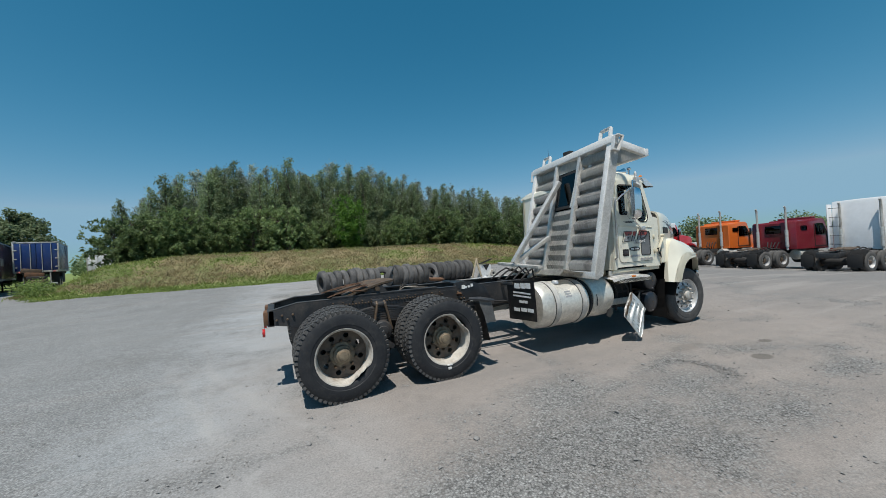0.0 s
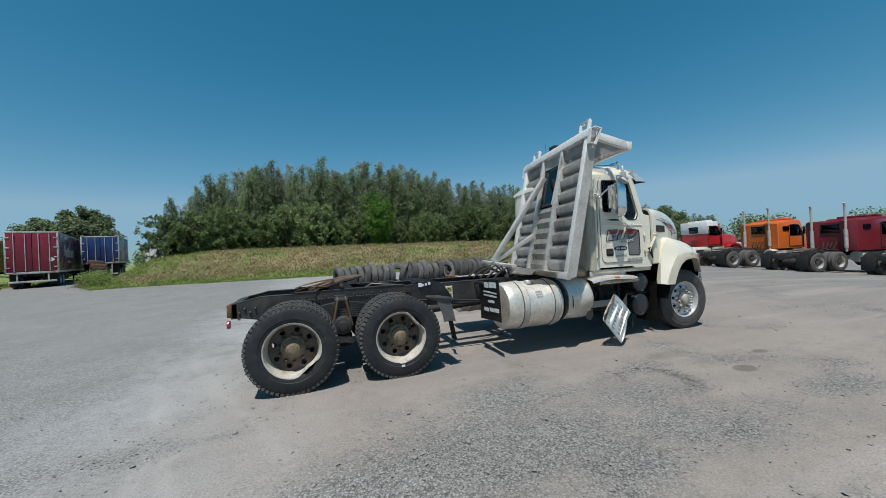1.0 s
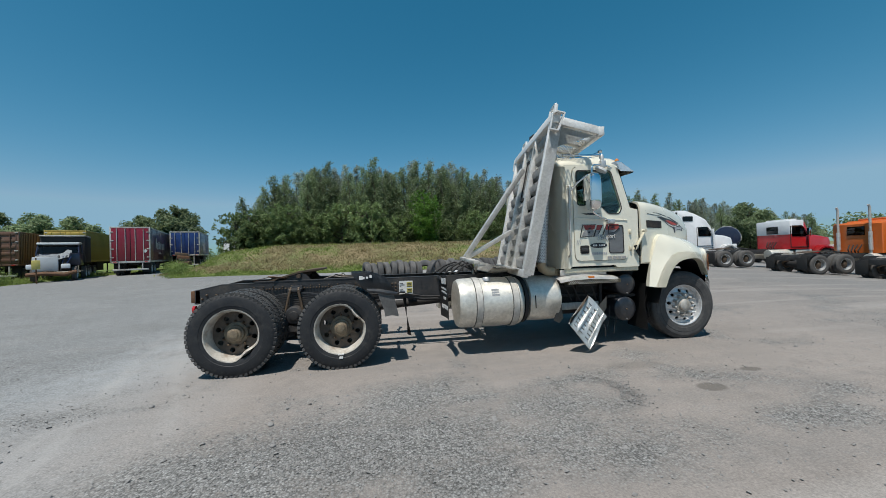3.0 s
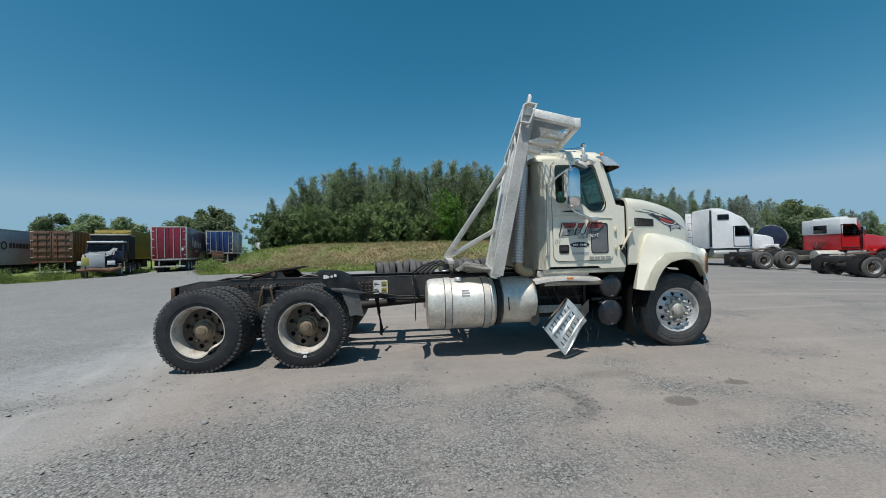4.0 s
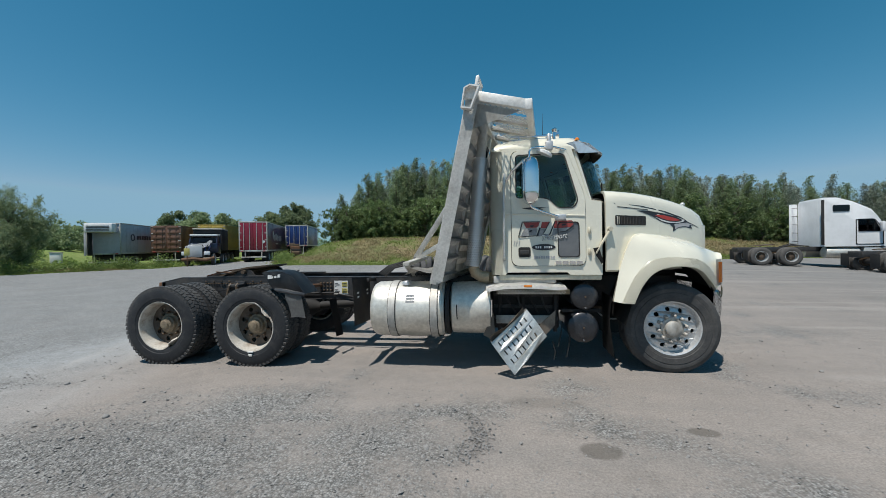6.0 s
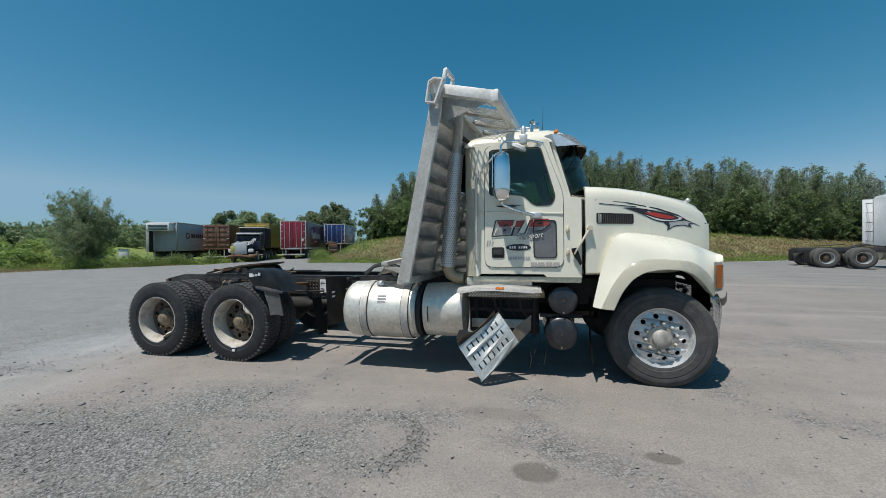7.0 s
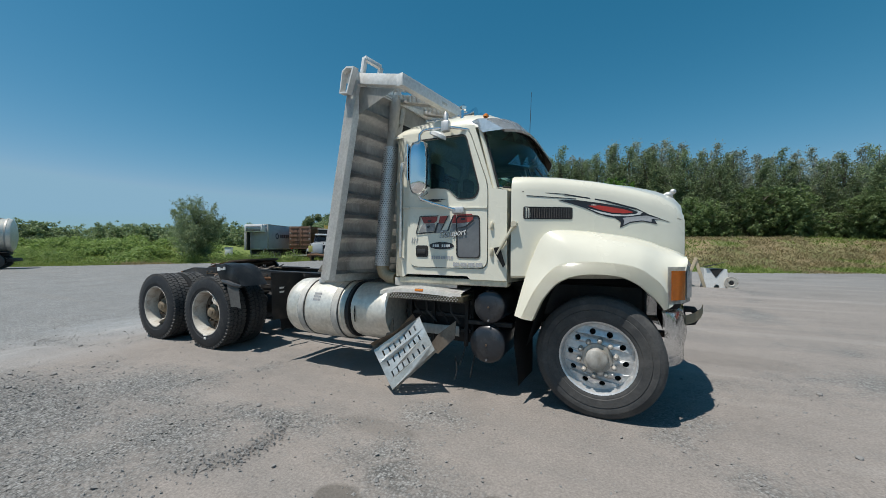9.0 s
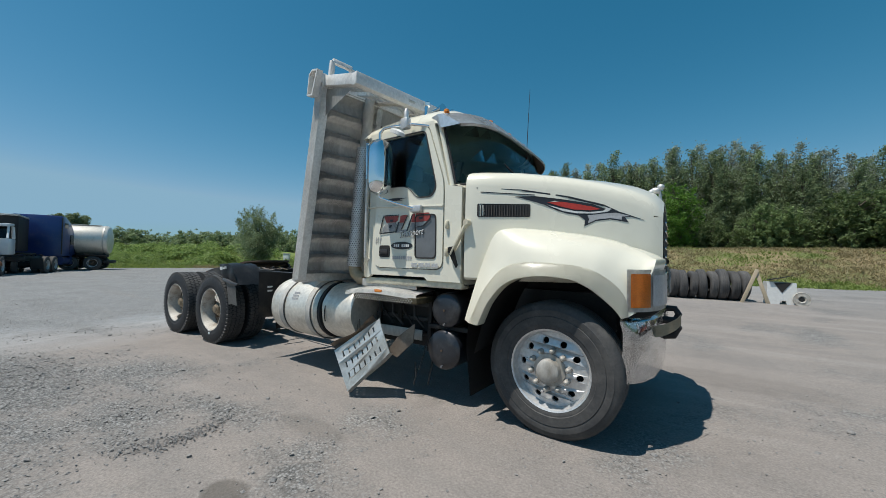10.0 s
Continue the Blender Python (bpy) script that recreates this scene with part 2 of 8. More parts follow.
def lathe(bm, profile, centre=(0, 0, 0), axis="y", seg=32, m=None, close=False):
    """Turns a profile of (radius, along) pairs round an axis through centre."""
    rings = []
    for r, a in profile:
        ring = []
        for i in range(seg):
            t = 2 * math.pi * i / seg
            c, s = r * math.cos(t), r * math.sin(t)
            p = {"y": (c, a, s), "x": (a, c, s), "z": (c, s, a)}[axis]
            p = Vector(p) + Vector(centre)
            ring.append(bm.verts.new(m @ p if m is not None else p))
        rings.append(ring)
    for a, b in zip(rings, rings[1:] + ([rings[0]] if close else [])):
        for i in range(seg):
            bm.faces.new((a[i], a[(i + 1) % seg], b[(i + 1) % seg], b[i]))
    if not close:
        for ring in (rings[0], rings[-1]):
            bm.faces.new(ring)


def tube(bm, points, r, seg=10, cap=True):
    """A round bar along a polyline."""
    pts = [Vector(p) for p in points]
    rings, up = [], None
    for i, p in enumerate(pts):
        d = (pts[min(i + 1, len(pts) - 1)] - pts[max(i - 1, 0)]).normalized()
        if up is None:
            up = d.orthogonal().normalized()
        a = (up - d * up.dot(d)).normalized()
        up, b = a, d.cross(a)
        rr = r[i] if isinstance(r, (list, tuple)) else r
        rings.append([bm.verts.new(p + a * rr * math.cos(2 * math.pi * k / seg) + b * rr * math.sin(2 * math.pi * k / seg)) for k in range(seg)])
    for a, b in zip(rings, rings[1:]):
        for k in range(seg):
            bm.faces.new((a[k], a[(k + 1) % seg], b[(k + 1) % seg], b[k]))
    if cap:
        bm.faces.new(rings[0])
        bm.faces.new(rings[-1])


def beam(bm, p, q, w, h, up=(0, 0, 1), bevel=0.004):
    """A rectangular bar from p to q."""
    p, q = Vector(p), Vector(q)
    d = q - p
    z = Vector(up)
    x = d.normalized()
    y = z.cross(x).normalized()
    z = x.cross(y)
    m = Matrix((x, y, z)).transposed().to_4x4()
    m.translation = (p + q) / 2
    box(bm, -d.length / 2, d.length / 2, -w / 2, w / 2, -h / 2, h / 2, bevel, m)


def plate(bm, outer, front, back, holes=()):
    """A sheet with openings. outer and holes: lists of (a, b); front and back map (a, b) to a place."""
    loops = [list(outer), *[list(h) for h in holes]]
    flat = [p for lp in loops for p in lp]
    tris = geometry.tessellate_polygon([[Vector((a, b, 0)) for a, b in lp] for lp in loops])
    f = [bm.verts.new(front(a, b)) for a, b in flat]
    k = [bm.verts.new(back(a, b)) for a, b in flat]
    for t in tris:
        for vs, order in ((f, t), (k, t[::-1])):
            try:
                bm.faces.new([vs[i] for i in order])
            except ValueError:
                pass
    base = 0
    for lp in loops:
        n = len(lp)
        for i in range(n):
            a, b = base + i, base + (i + 1) % n
            bm.faces.new((f[a], f[b], k[b], k[a]))
        base += n


def rounded(points, r, seg=4):
    """A polygon with its corners rounded by about r."""
    out = []
    n = len(points)
    for i in range(n):
        p, a, b = Vector(points[i]), Vector(points[i - 1]), Vector(points[(i + 1) % n])
        rr = min(r, (a - p).length * 0.45, (b - p).length * 0.45)
        s, e = p + (a - p).normalized() * rr, p + (b - p).normalized() * rr
        for k in range(seg + 1):
            t = k / seg
            q = s * (1 - t) ** 2 + p * 2 * t * (1 - t) + e * t * t
            out.append((q.x, q.y))
    return out


def loft(bm, sections, closed=False, caps=False):
    """Skins a list of equal-length point rows."""
    rows = [[bm.verts.new(p) for p in s] for s in sections]
    for a, b in zip(rows, rows[1:]):
        n = len(a)
        for i in range(n if closed else n - 1):
            j = (i + 1) % n
            if len({a[i], a[j], b[j], b[i]}) == 4:
                bm.faces.new((a[i], a[j], b[j], b[i]))
    if caps:
        bm.faces.new(rows[0])
        bm.faces.new(rows[-1])
    return rows


def thicken(bm, d):
    bmesh.ops.solidify(bm, geom=bm.faces[:], thickness=d)


def lerp_table(table, x):
    """Linear look-up in rows of (x, value)."""
    if x <= table[0][0]:
        return table[0][1]
    for (a, u), (b, v) in zip(table, table[1:]):
        if x <= b:
            return u + (v - u) * (x - a) / (b - a)
    return table[-1][1]


B = bmesh.new


# ---- ground ----
def ground_z(x, y):
    """The yard is level round the truck; outwards it falls a little to the east and rises a little to the north."""
    r = math.hypot(x - 2.8, y + 4.5)
    az = math.degrees(math.atan2(y + 4.5, x - 2.8))
    slope = lerp_table([(-90, 0.0), (0, -0.05), (20, -0.05), (31, -0.032), (44, -0.004), (54, 0.008), (90, 0.012), (116, 0.011), (124, 0.007), (136, 0.0), (150, -0.001), (168, -0.006), (180, -0.006)], az)
    return slope * max(0.0, min(r, 45.0) - 11)


def verge_y(x):
    """Where the yard ends and the grass begins, behind the truck."""
    return lerp_table([(-70, -4), (-42, 1.5), (-34, 6.5), (-29.5, 11.5), (-26.5, 16.5), (-24.5, 19.6), (-22.6, 21.0), (-22.4, 27.0), (-25.0, 48.0), (-17.6, 48.0), (-16.0, 26.5), (-12.6, 21.2), (-5, 20.4), (4, 20.0), (13, 20.8), (18, 23.0), (30, 28.0), (70, 38.0)], x)


def berm_z(x, y):
    """Height of the grassy bank above the yard."""
    d = y - verge_y(x)
    if d <= 0:
        return 0.0
    k = lerp_table([(-16.2, 0.0), (-13.6, 0.75), (-9, 1.0), (20, 1.0), (34, 0.8), (56, 0.6), (66, 0.1), (74, 0.0)], x)
    west = lerp_table([(-90, 0.0), (-75, 1.0), (-37, 1.0), (-31.5, 0.0)], x)
    if y > 18:
        west *= max(0.0, min(1.0, (-34.5 - 0.35 * (y - 24) - x) / 5))
    rise = west * 1.7 * (1 - math.cos(min(max(d - 6.0, 0.0), 12.0) / 12.0 * math.pi)) / 2
    return rise + k * 2.1 * (1 - math.cos(min(d, 11.0) / 11.0 * math.pi)) / 2


def land_z(x, y):
    return ground_z(x, y) + berm_z(x, y)


GRAVEL_PATCHES = [(2.5, -3.25, 0.9, 0.42), (1.98, -2.40, 0.55, 0.16), (3.1, -2.20, 0.65, 0.14), (2.8, -3.5, 0.8, 0.35), (1.7, -3.6, 0.6, 0.25), (2.75, -2.75, 0.72, 0.40), (1.5, -2.2, 0.6, 0.45), (0.2, -3.2, 1.4, 0.7), (1.3, -3.1, 1.5, 0.65), (4.6, -3.4, 0.5, 0.2), (5.4, -3.0, 0.3, 0.2)]


TRACKS = [(-1.0, -3.4, -2.6, 1.2, 0.10, 0.45), (-0.6, -2.3, -2.6, 1.9, 0.09, 0.3), (-5.0, 1.0, -6.6, 5.5, 0.2, 0.35), (-1.5, -2.8, -2.4, 2.8, 0.08, 0.35), (-3.4, -1.5, -7.5, 4.0, 0.16, 0.3)]


def gravel_at(x, y):
    """How much loose gravel lies on the driven dirt."""
    f = noise.noise(Vector((x * 0.55, y * 0.8, 2.0))) + 0.5 * noise.noise(Vector((x * 1.7, y * 2.2, 7.0))) + 0.3 * noise.noise(Vector((x * 4.1, y * 5.0, 3.0)))
    v = 0.95 * f - 0.16
    for px_, py_, ra, rb in GRAVEL_PATCHES:
        d = math.hypot((x - px_) / ra, (y - py_) / rb)
        v = max(v, 0.62 * (1.35 - d) + 0.35 * f)
    v = max(v, 0.4 * (-1.6 - x) + 0.3 * f)
    return max(0.0, min(1.0, 0.25 + v * 1.1))


def make_ground():
    m = bpy.data.materials.new("gravel_yard_and_grass")
    m.use_nodes = True
    n, l = m.node_tree.nodes, m.node_tree.links
    b = n["Principled BSDF"]
    co = n.new("ShaderNodeTexCoord").outputs["Object"]

    def noise_node(scale, detail=6, rough=0.6):
        k = n.new("ShaderNodeTexNoise")
        k.inputs["Scale"].default_value, k.inputs["Detail"].default_value, k.inputs["Roughness"].default_value = scale, detail, rough
        l.new(co, k.inputs["Vector"])
        return k.outputs["Fac"]

    def span(value, lo, hi, to0=0.0, to1=1.0):
        k = n.new("ShaderNodeMapRange")
        k.inputs["From Min"].default_value, k.inputs["From Max"].default_value = lo, hi
        k.inputs["To Min"].default_value, k.inputs["To Max"].default_value = to0, to1
        l.new(value, k.inputs["Value"])
        return k.outputs["Result"]

    def math_node(op, a, c):
        k = n.new("ShaderNodeMath")
        k.operation = op
        for i, v in enumerate((a, c)):
            if isinstance(v, float):
                k.inputs[i].default_value = v
            else:
                l.new(v, k.inputs[i])
        return k.outputs["Value"]

    def blend(fac, a, c, kind="MIX"):
        k = n.new("ShaderNodeMix")
        k.data_type, k.blend_type = "RGBA", kind
        if isinstance(fac, float):
            k.inputs["Factor"].default_value = fac
        else:
            l.new(fac, k.inputs["Factor"])
        for name, v in (("A", a), ("B", c)):
            if isinstance(v, tuple):
                k.inputs[name].default_value = (*v, 1)
            else:
                l.new(v, k.inputs[name])
        return k.outputs["Result"]

    sep = n.new("ShaderNodeSeparateXYZ")
    l.new(co, sep.inputs["Vector"])
    x, y = sep.outputs["X"], sep.outputs["Y"]
    large, mid, fine, grit = noise_node(0.16, 6), noise_node(0.75, 8, 0.65), noise_node(9.0, 6, 0.7), noise_node(60.0, 4, 0.7)
    gr = n.new("ShaderNodeAttribute")
    gr.attribute_name = "gravel"
    ragged = math_node("ADD", math_node("MULTIPLY", math_node("SUBTRACT", noise_node(3.5, 8, 0.75), 0.5), 1.5), math_node("MULTIPLY", math_node("SUBTRACT", noise_node(24.0, 5, 0.7), 0.5), 1.1))
    patch = span(math_node("ADD", gr.outputs["Fac"], ragged), 0.25, 0.95)
    # the tan, driven-in dirt lies round the truck, grey gravel to the west
    west = span(math_node("ADD", x, math_node("MULTIPLY", math_node("SUBTRACT", large, 0.5), 7.0)), -2.6, 0.6)
    tan = blend(span(noise_node(0.5, 8, 0.7), 0.35, 0.68), (0.258, 0.231, 0.211), (0.212, 0.193, 0.179))
    grey = blend(span(fine, 0.3, 0.7), (0.315, 0.328, 0.337), (0.262, 0.274, 0.282))
    yard = blend(west, grey, tan)
    far = span(y, 8.0, 18.0, 0.0, 0.75)
    yard = blend(far, yard, (0.248, 0.256, 0.262))
    yard = blend(span(math_node("ADD", x, math_node("MULTIPLY", large, 6.0)), 11.0, 20.0, 0.0, 0.8), yard, (0.168, 0.166, 0.163))
    dark = span(noise_node(0.62, 9, 0.8), 0.52, 0.65, 0.0, 0.46)
    yard = blend(dark, yard, (0.15, 0.138, 0.128))
    # faint wheel tracks, drawn out along the yard
    mp = n.new("ShaderNodeMapping")
    mp.inputs["Rotation"].default_value, mp.inputs["Scale"].default_value = (0, 0, radians(-22)), (0.12, 1.6, 1)
    l.new(co, mp.inputs["Vector"])
    track = n.new("ShaderNodeTexNoise")
    track.inputs["Scale"].default_value, track.inputs["Detail"].default_value = 1.0, 6
    l.new(mp.outputs["Vector"], track.inputs["Vector"])
    yard = blend(math_node("MULTIPLY", span(track.outputs["Fac"], 0.53, 0.66), 0.55), yard, (0.285, 0.266, 0.249))
    yard = blend(math_node("MULTIPLY", span(track.outputs["Fac"], 0.46, 0.36), 0.25), yard, (0.16, 0.155, 0.15))
    yard = blend(1.0, yard, span(grit, 0.3, 0.7, 0.72, 1.28), "MULTIPLY")
    yard = blend(0.5, yard, span(fine, 0.3, 0.7, 0.85, 1.12), "MULTIPLY")
    # long wheel tracks pressed into the gravel behind the truck
    for x0, y0, x1, y1, wide, amount in TRACKS:
        ln = math.hypot(x1 - x0, y1 - y0)
        ux, uy = (x1 - x0) / ln, (y1 - y0) / ln
        across = math_node("ADD", math_node("MULTIPLY", math_node("SUBTRACT", x, x0), -uy), math_node("MULTIPLY", math_node("SUBTRACT", y, y0), ux))
        across = math_node("ADD", across, math_node("MULTIPLY", math_node("SUBTRACT", noise_node(0.8, 4), 0.5), 0.5))
        along = math_node("ADD", math_node("MULTIPLY", math_node("SUBTRACT", x, x0), ux), math_node("MULTIPLY", math_node("SUBTRACT", y, y0), uy))
        band = math_node("MULTIPLY", span(math_node("ABSOLUTE", across, 0.0), wide, wide * 0.3), math_node("MULTIPLY", span(along, -1.5, 0.5), span(along, ln + 1.5, ln - 0.5)))
        band = math_node("MULTIPLY", band, span(fine, 0.35, 0.6, 0.4, 1.0))
        yard = blend(math_node("MULTIPLY", band, amount), yard, (0.325, 0.318, 0.308))
    # loose gravel: small stones light and dark with dark gaps
    vor = n.new("ShaderNodeTexVoronoi")
    vor.inputs["Scale"].default_value = 62.0
    l.new(co, vor.inputs["Vector"])
    peb = n.new("ShaderNodeSeparateColor")
    l.new(vor.outputs["Color"], peb.inputs["Color"])
    pebble = math_node("MULTIPLY", span(peb.outputs["Red"], 0.0, 1.0, 0.52, 1.5), span(vor.outputs["Distance"], 0.25, 0.75, 1.05, 0.45))
    loose = blend(span(mid, 0.35, 0.65), (0.256, 0.256, 0.250), (0.194, 0.194, 0.190))
    loose = blend(1.0, loose, pebble, "MULTIPLY")
    yard = blend(math_node("MULTIPLY", patch, span(west, 0.0, 1.0, 0.7, 0.95)), yard, loose)
    # dark dug-up patch and oil spots with ragged edges
    wob = math_node("MULTIPLY", math_node("SUBTRACT", noise_node(5.0, 6, 0.7), 0.5), 0.9)
    for sx, sy, ra, rb, k in ((4.32, -2.70, 0.14, 0.10, 0.62), (5.17, -2.37, 0.11, 0.065, 0.62), (4.05, -1.95, 0.35, 0.10, 0.22), (6.9, 1.4, 0.9, 0.35, 0.2)):
        ex = math_node("DIVIDE", math_node("SUBTRACT", x, sx), ra)
        ey = math_node("DIVIDE", math_node("SUBTRACT", y, sy), rb)
        r2 = math_node("ADD", math_node("ADD", math_node("MULTIPLY", ex, ex), math_node("MULTIPLY", ey, ey)), wob)
        yard = blend(span(r2, 1.35, 0.75, 0.0, k), yard, (0.085, 0.076, 0.066))
    # ragged broken edge of the loose gravel beside the driven dirt
    cx = math_node("SUBTRACT", x, 2.93)
    cy = math_node("SUBTRACT", y, -2.56)
    rr = math_node("ADD", math_node("MULTIPLY", cx, cx), math_node("MULTIPLY", cy, cy))
    ring = math_node("ABSOLUTE", math_node("ADD", math_node("SUBTRACT", rr, 0.29), math_node("MULTIPLY", math_node("SUBTRACT", noise_node(8.0, 8, 0.8), 0.5), 0.5)), 0.0)
    side = span(math_node("ADD", cx, math_node("MULTIPLY", math_node("SUBTRACT", noise_node(14.0, 4, 0.7), 0.5), 0.5)), 0.36, 0.52)
    # dark arc painted for the darker stones and the shade along their ridge
    yard = blend(math_node("MULTIPLY", math_node("MULTIPLY", span(ring, 0.07, 0.0), side), 0.5), yard, (0.10, 0.092, 0.086))
    # grass bank
    soil = blend(span(noise_node(0.38, 8, 0.7), 0.42, 0.58), (0.13, 0.15, 0.055), (0.235, 0.185, 0.105))
    soil = blend(span(noise_node(1.3, 8, 0.75), 0.56, 0.68), soil, (0.135, 0.105, 0.062))
    soil = blend(0.9, soil, span(noise_node(4.0, 6, 0.75), 0.25, 0.75, 0.5, 1.4), "MULTIPLY")
    bank = n.new("ShaderNodeAttribute")
    bank.attribute_name = "bank"
    up = span(math_node("ADD", bank.outputs["Fac"], math_node("MULTIPLY", math_node("SUBTRACT", noise_node(0.9, 6, 0.7), 0.5), 0.5)), 0.12, 0.38)
    lush = blend(span(noise_node(2.2, 6, 0.7), 0.35, 0.65), (0.125, 0.185, 0.045), (0.19, 0.225, 0.075))
    soil = blend(up, lush, soil)
    at = n.new("ShaderNodeAttribute")
    at.attribute_name = "grass"
    edge = span(math_node("ADD", at.outputs["Fac"], math_node("MULTIPLY", math_node("SUBTRACT", noise_node(1.6, 6), 0.5), 0.7)), 0.42, 0.55)
    l.new(blend(edge, yard, soil), b.inputs["Base Color"])
    b.inputs["Roughness"].default_value = 0.9
    b.inputs["Specular IOR Level"].default_value = 0.25
    bp = n.new("ShaderNodeBump")
    bp.inputs["Strength"].default_value, bp.inputs["Distance"].default_value = 0.5, 0.02
    l.new(math_node("ADD", math_node("MULTIPLY", math_node("MULTIPLY", pebble, patch), 0.7), math_node("ADD", math_node("MULTIPLY", grit, 0.35), math_node("ADD", math_node("MULTIPLY", fine, 0.8), math_node("MULTIPLY", mid, 2.0)))), bp.inputs["Height"])
    l.new(bp.outputs["Normal"], b.inputs["Normal"])
    # one sheet, fine near the truck and coarse out to the horizon
    def axis(lo, hi, step, reach):
        a = list(np.arange(lo, hi + 1e-6, step))
        g, left, right = step, [lo], [hi]
        while right[-1] < reach:
            g *= 1.28
            left.append(left[-1] - g)
            right.append(right[-1] + g)
        return left[:0:-1] + a + right[1:]
    def refine(a, lo, hi, step):
        return [v for v in a if v < lo] + list(np.arange(lo, hi, step)) + [v for v in a if v >= hi]
    xs, ys = refine(axis(-34, 40, 0.8, 2500), -9, 12, 0.16), refine(axis(-12, 40, 0.8, 2500), -5.6, 3, 0.16)
    verts = []
    for yy in ys:
        for xx in xs:
            rough = 0.012 * noise.noise(Vector((xx * 0.7, yy * 0.7, 0))) if abs(xx) < 40 and abs(yy) < 40 else 0
            verts.append((xx, yy, land_z(xx, yy) + rough * (1 if math.hypot(xx - 3, yy) > 5 else 0.25)))
    w = len(xs)
    faces = [(j * w + i, j * w + i + 1, (j + 1) * w + i + 1, (j + 1) * w + i) for j in range(len(ys) - 1) for i in range(w - 1)]
    me = bpy.data.meshes.new("ground")
    me.from_pydata(verts, [], faces)
    lay = me.attributes.new("grass", "FLOAT", "POINT")
    for i, v in enumerate(verts):
        lay.data[i].value = min(1.0, max(0.0, 0.5 + (v[1] - verge_y(v[0])) * 0.35))
    bank_lay = me.attributes.new("bank", "FLOAT", "POINT")
    for i, v in enumerate(verts):
        bank_lay.data[i].value = min(1.0, max(0.0, (v[1] - verge_y(v[0])) / 7.0)) if v[0] > -16 else 0.0
    loose_lay = me.attributes.new("gravel", "FLOAT", "POINT")
    for i, v in enumerate(verts):
        loose_lay.data[i].value = gravel_at(v[0], v[1]) if abs(v[0]) < 40 and abs(v[1]) < 40 else 0.5
    for p in me.polygons:
        p.use_smooth = True
    me.materials.append(m)
    tagged(new("ground", me), "pale tan dirt and grey gravel yard with grassy bank behind", "ground", kind="structure")


make_ground()


# ---- the tractor unit: x runs forward along it, the camera walks past its right side (negative y) ----
REAR_X, MID_X, FRONT_X = -0.56, 0.66, 5.565
HUB_Z = 0.487
truck = thing("tractor_truck", "cream day cab tractor with bare black chassis and dented tanks", "truck")


def circle(r, n, cx=0.0, cy=0.0):
    return [(cx + r * math.cos(2 * math.pi * i / n), cy + r * math.sin(2 * math.pi * i / n)) for i in range(n)]


def placed(ob, m, name=None):
    """One more object on the same mesh, under the same thing."""
    o = bpy.data.objects.new(name or ob.name.split(".")[0], ob.data)
    scene.collection.objects.link(o)
    o.parent, o.matrix_basis = ob.parent, m
    for k in ob.keys():
        o[k] = ob[k]
    return o


# -- wheel meshes, with the axle along y and the outer face towards -y --
def tyre_bm(r=0.495, half=0.135, ribs=False):
    bm = B()
    if ribs:
        pr = [(0.292, -half + 0.02), (0.315, -half + 0.006), (0.33, -half + 0.006), (0.335, -half + 0.001), (0.395, -half - 0.002), (0.40, -half + 0.003), (0.41, -half), (0.445, -half + 0.003), (0.45, -half + 0.008), (r - 0.035, -half + 0.012), (r - 0.008, -half + 0.03), (r, -half + 0.045)]
        for yy in (-0.062, -0.022, 0.022, 0.062):
            pr += [(r, yy - 0.007), (r - 0.014, yy - 0.004), (r - 0.014, yy + 0.004), (r, yy + 0.007)]
        pr += [(r, half - 0.045), (r - 0.008, half - 0.03), (r - 0.035, half - 0.012), (0.41, half), (0.33, half - 0.004), (0.292, half - 0.02)]
        lathe(bm, pr, seg=64, close=True)
        return bm
    k = r - 0.007
    pr = [(0.292, -half + 0.02), (0.31, -half + 0.006), (0.345, -half + 0.004), (0.35, -half - 0.001), (0.40, -half - 0.002), (0.44, -half + 0.006),
          (k - 0.012, -half + 0.018), (k, -half + 0.035)]
    lathe(bm, pr + [(a, -b) for a, b in pr[::-1]], seg=56, close=True)
    return bm


def tread_bm(r=0.497, half=0.135, count=56):
    bm = B()
    for i in range(count):
        for j, (yy, w, ph, tw) in enumerate(((-0.094, 0.062, 0.0, 18), (-0.031, 0.046, 0.5, -22), (0.031, 0.046, 0.0, 22), (0.094, 0.062, 0.5, -18))):
            a = 360.0 * (i + ph) / count
            m = Matrix.Rotation(radians(a), 4, "Y") @ Matrix.Translation((0, yy, r - 0.016)) @ Matrix.Rotation(radians(tw), 4, "Z")
            vs = bmesh.ops.create_cube(bm, size=1, matrix=m @ Matrix.Diagonal((0.041, w, 0.032, 1)))["verts"]
            for v in vs:
                if v.co.length > r - 0.016:
                    v.co.y *= 0.97
    return bm


def rim_bm(dent=None):
    bm = B()
    lathe(bm, [(0.306, -0.130), (0.312, -0.118), (0.303, -0.104), (0.288, -0.03), (0.288, 0.11), (0.268, 0.11), (0.264, 0.02), (0.276, -0.085), (0.294, -0.126)],
          seg=72, close=True)
    if dent is not None:
        for v in bm.verts:
            a = math.degrees(math.atan2(v.co.z, v.co.x))
            d = abs((a - dent + 180) % 360 - 180)
            if v.co.y < -0.06 and d < 38:
                k = math.cos(d / 38 * math.pi / 2) ** 2
                v.co.x *= 1 - 0.17 * k
                v.co.z *= 1 - 0.17 * k
                v.co.y -= 0.025 * k * math.sin(d * 0.25)
    return bm


